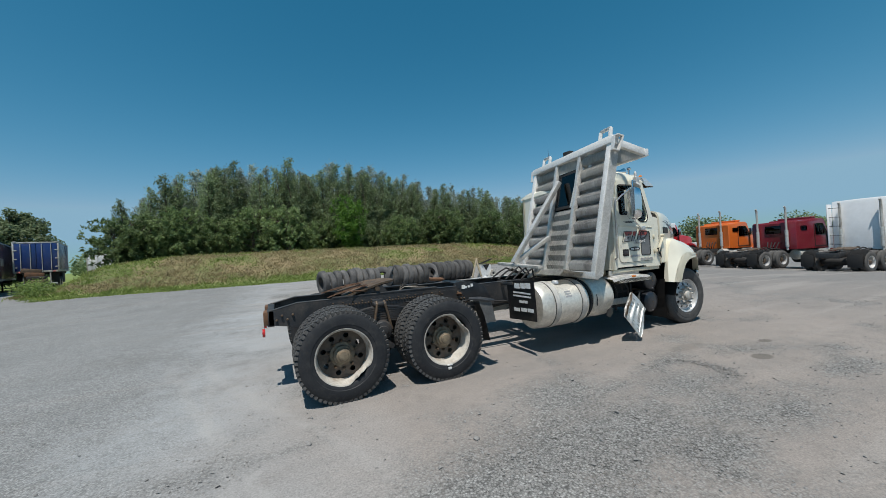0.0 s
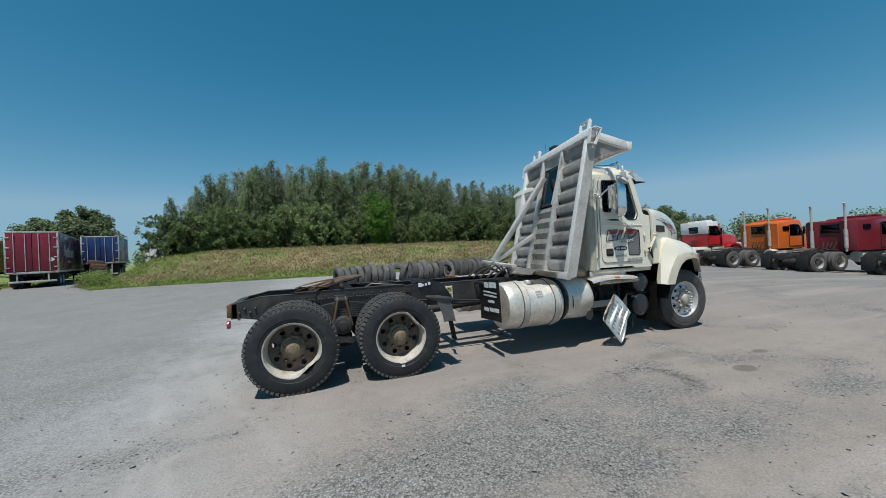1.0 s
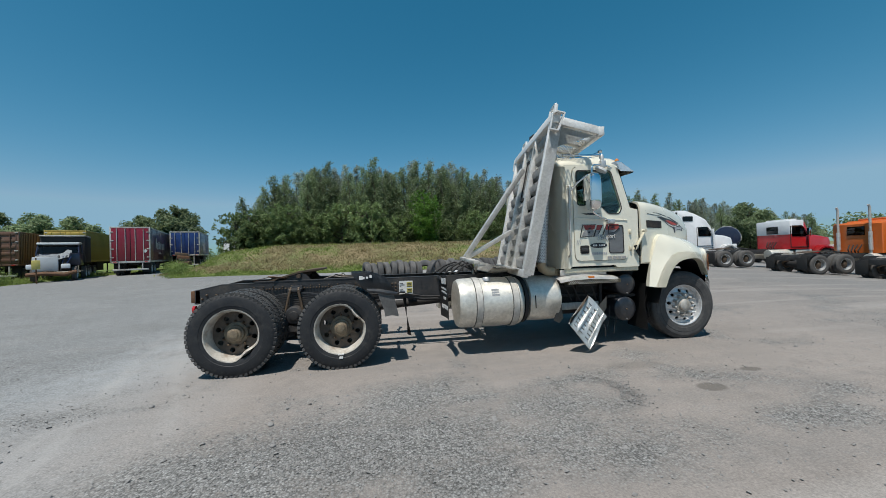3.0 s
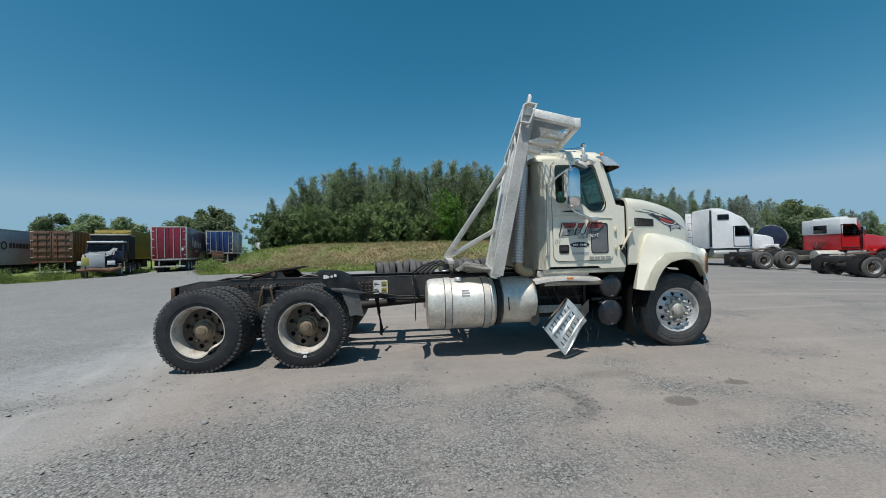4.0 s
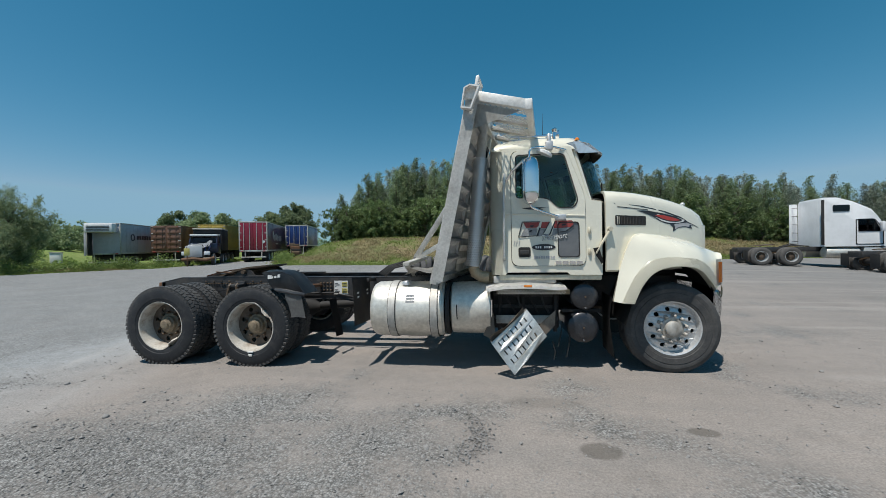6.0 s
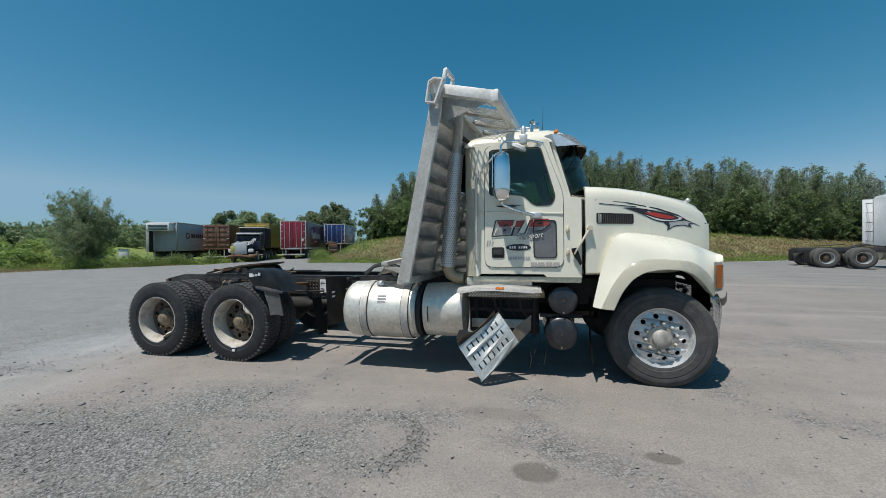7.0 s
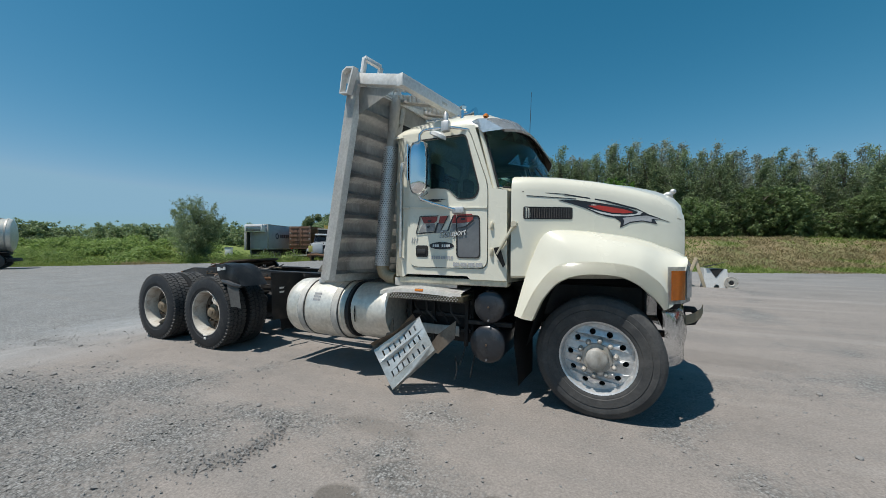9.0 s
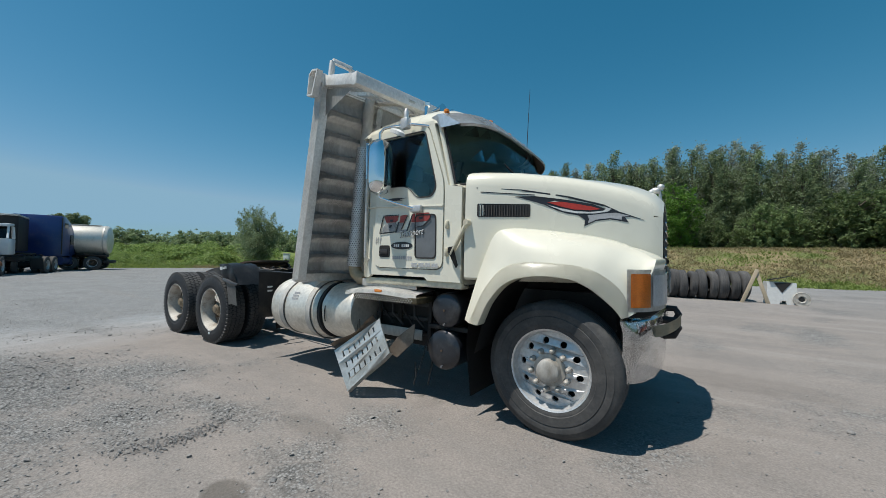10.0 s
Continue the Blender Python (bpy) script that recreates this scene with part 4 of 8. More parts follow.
# -- tanks, battery box, broken steps --
def tanks():
    for s in (-1, 1):
        yc = s * 0.865
        bm = B()
        pr = [(0.05, 2.150), (0.24, 2.155), (0.31, 2.17), (0.333, 2.21)] + [(0.333 + 0.002 * math.sin(k), 2.21 + 0.07 * k) for k in range(1, 12)] + [(0.333, 3.02), (0.31, 3.05), (0.05, 3.06)]
        lathe(bm, pr, (0, yc, 0.675), axis="x", seg=44)
        for v in bm.verts:
            a = math.atan2(v.co.z - 0.675, v.co.y - yc)
            k = 0.006 * noise.noise(Vector((v.co.x * 3, math.cos(a) * 1.5, math.sin(a) * 1.5)))
            v.co.y += k * math.cos(a) * 1.5
            v.co.z += k * math.sin(a) * 1.5
        t = part("fuel_tank", bm, TANK_ALU, truck, "scuffed satin aluminium fuel tank")
        for xx in (2.43, 2.93):
            bm = B()
            lathe(bm, [(0.334, xx - 0.05), (0.340, xx - 0.048), (0.340, xx + 0.048), (0.334, xx + 0.05)], (0, yc, 0.675), axis="x", seg=44, close=True)
            part("strap_liner", bm, RUBBER_DUSTY, t)
            bm = B()
            lathe(bm, [(0.336, xx - 0.04), (0.346, xx - 0.04), (0.346, xx + 0.04), (0.336, xx + 0.04)], (0, yc, 0.675), axis="x", seg=44, close=True)
            part("strap", bm, ALU_DULL, t, "aluminium tank strap")
        bm = B()
        lathe(bm, [(0.055, 0.0), (0.055, 0.03), (0.045, 0.045), (0.02, 0.05)], (2.58, yc + s * 0.12, 0.98), axis="z", seg=18)
        part("filler_cap", bm, WHEEL_ALU, t, "round fuel filler cap")
        for x0, x1, a0 in ((2.60, 2.70, 22),):
            for da in (0, 6, 12):
                bm = B()
                a = radians(a0 + da)
                c, sn = 0.337 * math.cos(a), 0.337 * math.sin(a)
                box(bm, x0, x1, yc + s * c - 0.003, yc + s * c + 0.003, 0.675 + sn - 0.014, 0.675 + sn + 0.014)
                part("sticker", bm, TANK_STICKER, t, "worn grey sticker patch")
        if s > 0:
            continue
        # second, dented tank
        bm = B()
        pr = [(0.05, 3.115), (0.26, 3.12), (0.305, 3.14)] + [(0.312, 3.14 + 0.045 * k) for k in range(1, 10)] + [(0.30, 3.585), (0.05, 3.60)]
        lathe(bm, pr, (0, -0.87, 0.695), axis="x", seg=40)
        for v in bm.verts:
            v.co += Vector((0, 1, 0.4)) * 0.02 * noise.noise(v.co * 4.5) + Vector((0, 0.035 * math.exp(-((v.co.x - 3.52) / 0.07) ** 2 - ((v.co.z - 0.55) / 0.12) ** 2), 0))
        part("step_tank", bm, TANK_ALU, truck, "dented aluminium tank beside the fuel tank")
        # dark disc added to fill the shaded gap between the two tanks
        bm = B()
        lathe(bm, [(0.30, 3.062), (0.318, 3.066), (0.318, 3.108), (0.30, 3.112)], (0, -0.868, 0.685), axis="x", seg=36)
        part("tank_gasket", bm, DARK, truck)
        bm = B()
        tube(bm, [(3.2, -1.178, 0.77), (3.2, -1.19, 0.70), (3.205, -1.18, 0.60)], 0.006, 6)
        part("drain_wire", bm, DARK, truck)
    # battery area and cab step, wrecked
    bm = B()
    box(bm, 3.62, 4.42, -0.80, -0.46, 0.42, 0.98, 0.02)
    bb = part("battery_box", bm, DARK, truck, "dark open battery box behind the steps")
    for k, z in enumerate((0.56, 0.70, 0.84)):
        bm = B()
        beam(bm, (3.64, -0.83, z), (4.40, -0.83 + 0.02 * k, z - 0.01), 0.03, 0.035)
        part("shelf_angle", bm, BLACK, bb)
    for k, x in enumerate((3.70, 3.98, 4.36)):
        bm = B()
        beam(bm, (x, -0.86, 0.40), (x + 0.01, -0.85, 0.97), 0.04, 0.03, up=(0, 1, 0))
        part("upright", bm, DARK, bb)
    for k in range(4):
        bm = B()
        tube(bm, [(3.75 + 0.14 * k, -0.86, 0.93), (3.80 + 0.14 * k, -0.92, 0.78 - 0.04 * (k % 2)), (3.9 + 0.13 * k, -0.86, 0.62)], 0.012, 7)
        part("battery_cable", bm, (DARK, BLACK, DARK, BLACK)[k], bb)
    bm = B()
    box(bm, 3.66, 4.30, -0.905, -0.89, 0.50, 0.60, 0.004)
    part("box_panel", bm, ALU_DULL, truck, "dull metal battery box panel")
    # bent tread plate
    bm = B()
    rows = []
    for i, (x, z, dy) in enumerate(((3.54, 0.955, 0.0), (3.72, 0.985, 0.0), (3.95, 0.995, -0.01), (4.2, 0.985, -0.01), (4.43, 0.965, 0.02))):
        rows.append([(x, -0.86, z + 0.03), (x, -1.13 + dy, z + 0.015), (x, -1.20 + dy, z), (x + 0.01, -1.215 + dy, z - 0.035)])
    loft(bm, rows)
    thicken(bm, 0.008)
    st = part("upper_step", bm, ALU_PALE, truck, "bent pale upper step with a studded tread")
    bm = B()
    for k in range(3):
        for i in range(24):
            x = 3.68 + i * 0.031 + 0.015 * (k % 2)
            lathe(bm, [(0.007, -0.006), (0.007, 0.0), (0.003, -0.008)], (x, -1.208, 0.902 + 0.016 * k), axis="y", seg=6)
    part("grip_studs", bm, ALU_DULL, st, "raised studs of the grip tread")
    bm = B()
    box(bm, 3.66, 4.46, -1.205, -0.9, 0.892, 0.945, 0.004)
    part("grip_tread", bm, BRASSY, st, "perforated grip tread strip")
    bm = B()
    box(bm, 3.96, 4.05, -1.222, -1.20, 0.972, 0.998, 0.005)
    part("marker_lamp", bm, AMBER, st)
    bm = B()
    box(bm, 3.63, 4.34, -1.06, -1.045, 1.005, 1.085, 0.004)
    part("sill_guard", bm, ALU_DULL, truck)
    # the torn-off lower step hangs from one corner; slots run through it
    a, b2, c, d = Vector((3.985, -1.15, 0.71)), Vector((4.19, -1.22, 0.43)), Vector((3.83, -1.40, 0.055)), Vector((3.585, -1.36, 0.385))

    def on(u, v, off=0.0):
        p = d.lerp(a, u).lerp(c.lerp(b2, u), v)
        nrm = (a - d).cross(c - d).normalized()
        return p + nrm * (off + 0.026 * math.sin(u * 5) * math.sin(v * 3 + 1) - 0.05 * max(0.0, u - 0.72) * 3 * v)
    slots = []
    for j in range(3):
        for i in range(7):
            u, v = 0.13 + 0.118 * i, 0.19 + 0.27 * j
            slots.append([(u - 0.015, v - 0.07), (u + 0.015, v - 0.07), (u + 0.015, v + 0.07), (u - 0.015, v + 0.07)])
    bm = B()
    edge = [(x / 8, 0) for x in range(8)] + [(1, y / 6) for y in range(6)] + [(1 - x / 8, 1) for x in range(8)] + [(0, 1 - y / 6) for y in range(6)]
    plate(bm, edge, lambda u, v: on(u, v, 0.006), lambda u, v: on(u, v, -0.006), slots)
    lo = part("lower_step", bm, GALV, truck, "torn-off slotted metal step hanging to the ground")
    bm = B()
    loft(bm, [[on(t, 1.0), on(t, 1.0) + Vector((0.012, 0.03, -0.012))] for t in np.linspace(0, 1, 6)])
    loft(bm, [[on(t, 0.0), on(t, 0.0) + Vector((-0.004, 0.03, 0.012))] for t in np.linspace(0, 1, 6)])
    thicken(bm, 0.005)
    part("folded_edge", bm, GALV, lo)
    bm = B()
    loft(bm, [[on(t, 0.0), on(t, -0.07 - 0.03 * math.sin(11 * t), -0.02 + 0.015 * math.sin(17 * t)), on(t, -0.10 - 0.05 * math.sin(7 * t + 1), -0.06)] for t in np.linspace(0.02, 0.93, 15)])
    thicken(bm, 0.004)
    part("torn_flange", bm, TAN_PANEL, lo, "torn dirty flange of the step")
    bm = B()
    plate(bm, [(4.05, 0.40), (4.16, 0.55), (4.33, 0.69), (4.32, 0.52), (4.16, 0.36)], lambda x, z: (x, -1.13 + 0.25 * (x - 4.05), z), lambda x, z: (x, -1.12 + 0.25 * (x - 4.05), z))
    part("step_bracket", bm, TAN_PANEL, truck, "bent step bracket")
    bm = B()
    plate(bm, [(3.50, 0.40), (3.62, 0.66), (3.64, 0.42), (3.58, 0.36)], lambda x, z: (x, -1.08, z), lambda x, z: (x, -1.07, z))
    part("torn_bracket", bm, TAN_PANEL, truck)
    # hanging wires and straps
    for p in (((4.42, -0.98, 0.55), (4.40, -1.0, 0.40), (4.36, -1.02, 0.26)), ((4.47, -0.98, 0.55), (4.50, -1.0, 0.35), (4.46, -1.01, 0.14)), ((4.30, -1.0, 0.32), (4.33, -1.02, 0.20), (4.31, -1.03, 0.11))):
        bm = B()
        tube(bm, p, 0.006, 6)
        part("loose_cable", bm, DARK, truck)
    # black air reservoirs across the frame
    for x, z, r in ((4.66, 0.845, 0.155), (4.64, 0.49, 0.175)):
        bm = B()
        lathe(bm, [(0.02, -1.064), (r * 0.6, -1.058), (r * 0.9, -1.044), (r * 0.98, -1.03), (r, -1.0), (r, -0.5), (r * 0.8, -0.45)], (x, 0, z), seg=32)
        t = part("air_reservoir", bm, RESERVOIR, truck, "black air reservoir, end-on")
        bm = B()
        lathe(bm, [(0.010, -1.07), (0.010, -1.04)], (x, 0, z - r * 0.8), seg=8)
        part("drain_plug", bm, PEEP, t)
        bm = B()
        lathe(bm, [(0.010, -1.074), (0.010, -1.05)], (x, 0, z), seg=8)
        part("centre_stud", bm, GREASE, t)
    bm = B()
    box(bm, 4.42, 4.86, -0.96, -0.9, 0.65, 0.69, 0.005)
    part("reservoir_bracket", bm, DARK, truck)
    for s in (-1, 1):
        bm = B()
        loft(bm, [[(4.93 + 0.02 * math.sin(zz * 8), s * 1.10, zz), (4.96, s * 0.9, zz), (4.98, s * 0.62, zz)] for zz in np.linspace(0.85, 0.17, 7)])
        thicken(bm, 0.012)
        part("front_mud_flap", bm, DARK, truck, "black rubber flap behind the front wheel")


tanks()


# -- cab --
CAB_Y = 1.10
DOOR = rounded([(3.835, 1.20), (3.835, 2.50), (3.95, 2.555), (4.46, 2.545), (4.665, 1.98), (4.665, 1.20)], 0.09)
WINDOW = rounded([(3.90, 1.985), (3.90, 2.47), (4.43, 2.47), (4.575, 1.95), (4.53, 1.865), (4.36, 1.865), (4.26, 1.97), (4.16, 1.985)], 0.05)


def cab():
    for s in (-1, 1):
        bm = B()
        outer = [(3.74, 1.10), (3.74, 2.56), (4.515, 2.56), (4.70, 1.95), (4.84, 1.92), (4.84, 1.10), (4.49, 1.10), (4.46, 1.13), (3.80, 1.13), (3.76, 1.10)]
        plate(bm, outer, lambda a, b: (a, s * (CAB_Y - 0.035 * max(0, b - 1.8)), b), lambda a, b: (a, s * (CAB_Y - 0.04 - 0.035 * max(0, b - 1.8)), b), [DOOR])
        side = part("cab_side", bm, CREAM, truck, "cream painted cab side panel")
        bm = B()
        inset = [((a - 4.25) * 0.985 + 4.25, (b - 1.86) * 0.99 + 1.86) for a, b in DOOR]
        plate(bm, inset, lambda a, b: (a, s * (CAB_Y + 0.012 - 0.035 * max(0, b - 1.8)), b), lambda a, b: (a, s * (CAB_Y - 0.035 - 0.035 * max(0, b - 1.8)), b), [WINDOW, rounded([(4.36, 1.30), (4.355, 1.70), (4.585, 1.70), (4.59, 1.30)], 0.04)])
        door = part("door", bm, CREAM, truck, "cream cab door with faded red lettering")
        bm = B()
        plate(bm, WINDOW, lambda a, b: (a, s * (CAB_Y - 0.006 - 0.035 * max(0, b - 1.8)), b), lambda a, b: (a, s * (CAB_Y - 0.010 - 0.035 * max(0, b - 1.8)), b))
        part("side_window", bm, GLASS, door, "tinted side window").visible_shadow = False
        bm = B()
        big = [((a - 4.22) * 1.035 + 4.22, (b - 2.16) * 1.04 + 2.16) for a, b in WINDOW]
        plate(bm, big, lambda a, b: (a, s * (CAB_Y + 0.017 - 0.035 * max(0, b - 1.8)), b), lambda a, b: (a, s * (CAB_Y + 0.011 - 0.035 * max(0, b - 1.8)), b), [WINDOW])
        part("window_gasket", bm, DARK, door)
        peep = rounded([(4.365, 1.31), (4.36, 1.69), (4.58, 1.69), (4.585, 1.31)], 0.04)
        bm = B()
        plate(bm, peep, lambda a, b: (a, s * (CAB_Y + 0.0105), b), lambda a, b: (a, s * (CAB_Y + 0.003), b))
        part("peep_window", bm, PEEP, door, "dark lower peep window, greyed for dust and reflection")
        bm = B()
        plate(bm, [((a - 4.47) * 1.09 + 4.47, (b - 1.5) * 1.06 + 1.5) for a, b in peep], lambda a, b: (a, s * (CAB_Y + 0.018), b), lambda a, b: (a, s * (CAB_Y + 0.011), b), [peep])
        part("peep_gasket", bm, DARK, door)
        bm = B()
        plate(bm, rounded([(3.915, 1.305), (3.915, 1.42), (4.05, 1.42), (4.05, 1.305)], 0.025), lambda a, b: (a, s * (CAB_Y + 0.018), b), lambda a, b: (a, s * (CAB_Y + 0.011), b))
        lt = part("door_latch", bm, DARK, door, "black recessed door latch")
        bm = B()
        box(bm, 3.93, 4.03, s * (CAB_Y + 0.018), s * (CAB_Y + 0.03), 1.335, 1.385, 0.006)
        part("latch_paddle", bm, BLACK, lt)
        # rounded rear corner, pressed crease and sill step
        bm = B()
        pts = [(3.74 - 0.13 * math.sin(t), s * (CAB_Y - 0.13 + 0.13 * math.cos(t))) for t in np.linspace(0, math.pi / 2, 8)]
        loft(bm, [[(x, y - s * 0.035 * max(0, z - 1.8), z) for x, y in pts] for z in (1.10, 1.80, 2.56)])
        thicken(bm, 0.02)
        part("rear_corner", bm, CREAM, truck)
        bm = B()
        beam(bm, (3.72, s * (CAB_Y + 0.002), 1.805), (3.832, s * (CAB_Y + 0.002), 1.805), 0.014, 0.02)
        beam(bm, (3.85, s * (CAB_Y + 0.014), 1.805), (4.655, s * (CAB_Y + 0.014), 1.765), 0.012, 0.016)
        part("pressed_crease", bm, CREAM, side)
        bm = B()
        box(bm, 3.70, 4.84, s * (CAB_Y - 0.16), s * (CAB_Y - 0.02), 1.04, 1.10, 0.012)
        part("sill", bm, CREAM_FADED, truck, "dusty cream sill")
        # grab handle
        bm = B()
        y = s * (CAB_Y + 0.045)
        tube(bm, [(3.765, s * (CAB_Y - 0.01), 2.26), (3.765, y, 2.25), (3.755, y, 2.1), (3.75, y, 1.3), (3.75, s * (CAB_Y - 0.01), 1.27)], 0.015, 10)
        part("grab_handle", bm, ALU, truck, "grey metal grab handle")
        # door hinges
        for z in (1.36, 1.60):
            bm = B()
            lathe(bm, [(0.012, z - 0.035), (0.016, z - 0.03), (0.016, z + 0.03), (0.012, z + 0.035)], (4.70, s * (CAB_Y + 0.01), 0), axis="z", seg=10)
            part("hinge", bm, CREAM_FADED, door)
    # back wall with its window, floor, front wall
    bm = B()
    plate(bm, [(-0.97, 1.10), (-0.97, 2.56), (0.97, 2.56), (0.97, 1.10)], lambda a, b: (3.61 + 0.03 * max(0, b - 1.9), a, b), lambda a, b: (3.65 + 0.03 * max(0, b - 1.9), a, b),
          [rounded([(-0.6, 1.95), (-0.6, 2.40), (0.6, 2.40), (0.6, 1.95)], 0.06)])
    part("cab_back", bm, CREAM, truck)
    bm = B()
    plate(bm, rounded([(-0.61, 1.94), (-0.61, 2.41), (0.61, 2.41), (0.61, 1.94)], 0.06), lambda a, b: (3.635, a, b), lambda a, b: (3.64, a, b))
    part("rear_window", bm, GLASS, truck).visible_shadow = False
    bm = B()
    box(bm, 3.66, 4.84, -1.04, 1.04, 1.06, 1.11, 0.01)
    part("cab_floor", bm, DARK, truck)
    bm = B()
    rows = []
    for y in np.linspace(-1.06, 1.06, 13):
        e = 0.34 * (1 - abs(y / 1.06) ** 4)
        rows.append([(4.83 + e * 0.3, y, 1.08), (4.84 + e * 0.5, y, 1.7), (4.84 + e * 0.75, y, 1.915), (4.72 + e, y, 1.965)])
    loft(bm, rows)
    thicken(bm, 0.03)
    part("cowl", bm, CREAM, truck, "cream cowl below the windshield")
    # roof cap
    bm = B()
    prof = [(3.615, 2.53), (3.63, 2.60), (3.70, 2.655), (3.82, 2.685), (4.15, 2.71), (4.42, 2.70), (4.56, 2.66), (4.63, 2.60), (4.655, 2.53)]
    rows = []
    for y in [-1.075, -1.07, -1.045, -0.98, -0.85, -0.5, 0, 0.5, 0.85, 0.98, 1.045, 1.07, 1.075]:
        k = max(0.0, (abs(y) - 0.85) / 0.225)
        e = 0.29 * (1 - abs(y / 1.075) ** 4)
        rows.append([(x - (0.05 if x > 4.5 else 0) + (e if x > 4.3 else 0), y, 2.53 + (z - 2.53) * math.sqrt(max(0.0, 1 - k ** 2.4)) + 0.03 * (1 - (y / 1.075) ** 2)) for x, z in prof])
    loft(bm, rows)
    part("roof", bm, CREAM, truck, "rounded cream cab roof")
    # windshield, bowed forward
    def ws(u, v, off=0.0):
        y = (2 * u - 1) * (1.06 - 0.03 * v)
        e = 0.36 * (1 - abs(2 * u - 1) ** 4)
        return Vector((4.715 - 0.165 * v + e + off, y, 1.955 + 0.60 * v))
    bm = B()
    loft(bm, [[ws(u, v) for v in np.linspace(0.0, 1.0, 6)] for u in np.linspace(0.0, 1.0, 17)])
    thicken(bm, 0.006)
    part("windshield", bm, GLASS, truck, "tinted bowed windshield").visible_shadow = False
    for s in (0.0, 1.0):
        bm = B()
        tube(bm, [ws(s, v, 0.002) for v in np.linspace(-0.02, 1.0, 6)], 0.022, 10)
        part("windshield_pillar", bm, CREAM, truck)
    bm = B()
    tube(bm, [ws(u, 0.0, 0.006) for u in np.linspace(0.02, 0.98, 15)], 0.016, 8)
    tube(bm, [ws(0.008, v, 0.008) for v in np.linspace(0.0, 1.0, 5)], 0.012, 8)
    tube(bm, [ws(0.992, v, 0.008) for v in np.linspace(0.0, 1.0, 5)], 0.012, 8)
    part("windshield_gasket", bm, DARK, truck)
    for s in (-1, 1):
        bm = B()
        p = ws(0.5 + 0.05 * s, 0.0, 0.03)
        q = ws(0.5 + 0.28 * s, 0.42, 0.03)
        tube(bm, [p, p.lerp(q, 0.5) + Vector((0.02, 0, 0)), q], 0.008, 6)
        part("wiper", bm, DARK, truck)
    # bright sun visor wrapping the roof edge
    bm = B()
    rows = []
    for i in range(25):
        u = i / 24 * 2 - 1
        y = u * 1.085
        g = 1 - abs(u) ** 5
        rows.append([(4.47 + 0.31 * g, y * 0.97, 2.60 + 0.05 * g), (4.55 + 0.27 * g, y * 0.985, 2.615 + 0.05 * g), (4.62 + 0.24 * g, y, 2.60 + 0.05 * g), (4.81 + 0.17 * g, y, 2.475 + 0.05 * g), (4.805 + 0.17 * g, y * 0.99, 2.455 + 0.05 * g)])
    loft(bm, rows)
    for r in (rows[0], rows[-1]):
        bm.faces.new([bm.verts.new(p) for p in r[:4] + [(4.60, r[2][1], 2.475)]])
    thicken(bm, 0.006)
    v = part("sun_visor", bm, BRIGHT_STEEL, truck, "bright stainless sun visor")
    # added brown sheet; its colour stands in for the underside's shade
    bm = B()
    loft(bm, [[(p[0] - 0.008, p[1] * 0.985, p[2] - 0.016) for p in r[1:4]] for r in rows])
    thicken(bm, 0.004)
    part("visor_lining", bm, GREASE, v, "brown sheet added for the visor's shaded underside")
    for y in (-1.0, -0.45, 0.0, 0.45, 0.9):
        bm = B()
        e = 0.34 * (1 - abs(y / 1.12) ** 4)
        lathe(bm, [(0.028, 2.665), (0.025, 2.684), (0.012, 2.694)], (4.50 + e * 0.84, y, 0.02 if abs(y) < 0.8 else -0.02), axis="z", seg=14)
        part("marker_lamp", bm, AMBER, truck, "amber roof marker lamp")
    # air horns on the roof
    for k, y in enumerate((-0.80, -0.62)):
        bm = B()
        lathe(bm, [(0.018, 3.86), (0.018, 4.10), (0.022, 4.25), (0.035, 4.36), (0.065, 4.43), (0.068, 4.435)], (0, y, 2.765 + 0.01 * k), axis="x", seg=18)
        box(bm, 3.95, 3.99, y - 0.02, y + 0.02, 2.68, 2.76, 0.004)
        box(bm, 4.28, 4.32, y - 0.02, y + 0.02, 2.68, 2.75, 0.004)
        part("air_horn", bm, CHROME, truck, "chrome roof air horn")
    bm = B()
    tube(bm, [(4.35, -0.98, 2.66), (4.35, -0.98, 2.74), (4.36, -0.97, 2.78)], 0.018, 8)
    lathe(bm, [(0.03, 2.76), (0.035, 2.79), (0.012, 2.81)], (4.36, -0.97, 0), axis="z", seg=12)
    part("antenna_mount", bm, CHROME, truck)
    bm = B()
    tube(bm, [(4.55, 1.15, 2.5), (4.56, 1.18, 3.1), (4.58, 1.2, 3.75)], [0.006, 0.005, 0.003], 6)
    part("whip_antenna", bm, DARK, truck)
    # interior
    for y in (-0.5, 0.5):
        bm = B()
        box(bm, 3.82, 4.30, y - 0.24, y + 0.24, 1.42, 1.56, 0.04)
        box(bm, 3.78, 3.92, y - 0.23, y + 0.23, 1.55, 2.18, 0.05)
        box(bm, 3.80, 3.89, y - 0.13, y + 0.13, 2.18, 2.36, 0.03)
        box(bm, 3.92, 4.2, y - 0.15, y + 0.15, 1.10, 1.43, 0.02)
        part("seat", bm, FABRIC, truck, "grey fabric cab seat")
    bm = B()
    box(bm, 4.52, 4.86, -1.0, 1.0, 1.55, 1.90, 0.05)
    part("dashboard", bm, DARK, truck)
    bm = B()
    lathe(bm, [(0.21, -0.015), (0.225, 0.0), (0.21, 0.015), (0.195, 0.0)], axis="x", seg=28, m=pose(4.40, 0.5, 1.86, 0, -35, 0), close=True)
    tube(bm, [(4.40, 0.5, 1.86), (4.62, 0.5, 1.70)], 0.025, 8)
    part("steering_wheel", bm, DARK, truck)


cab()


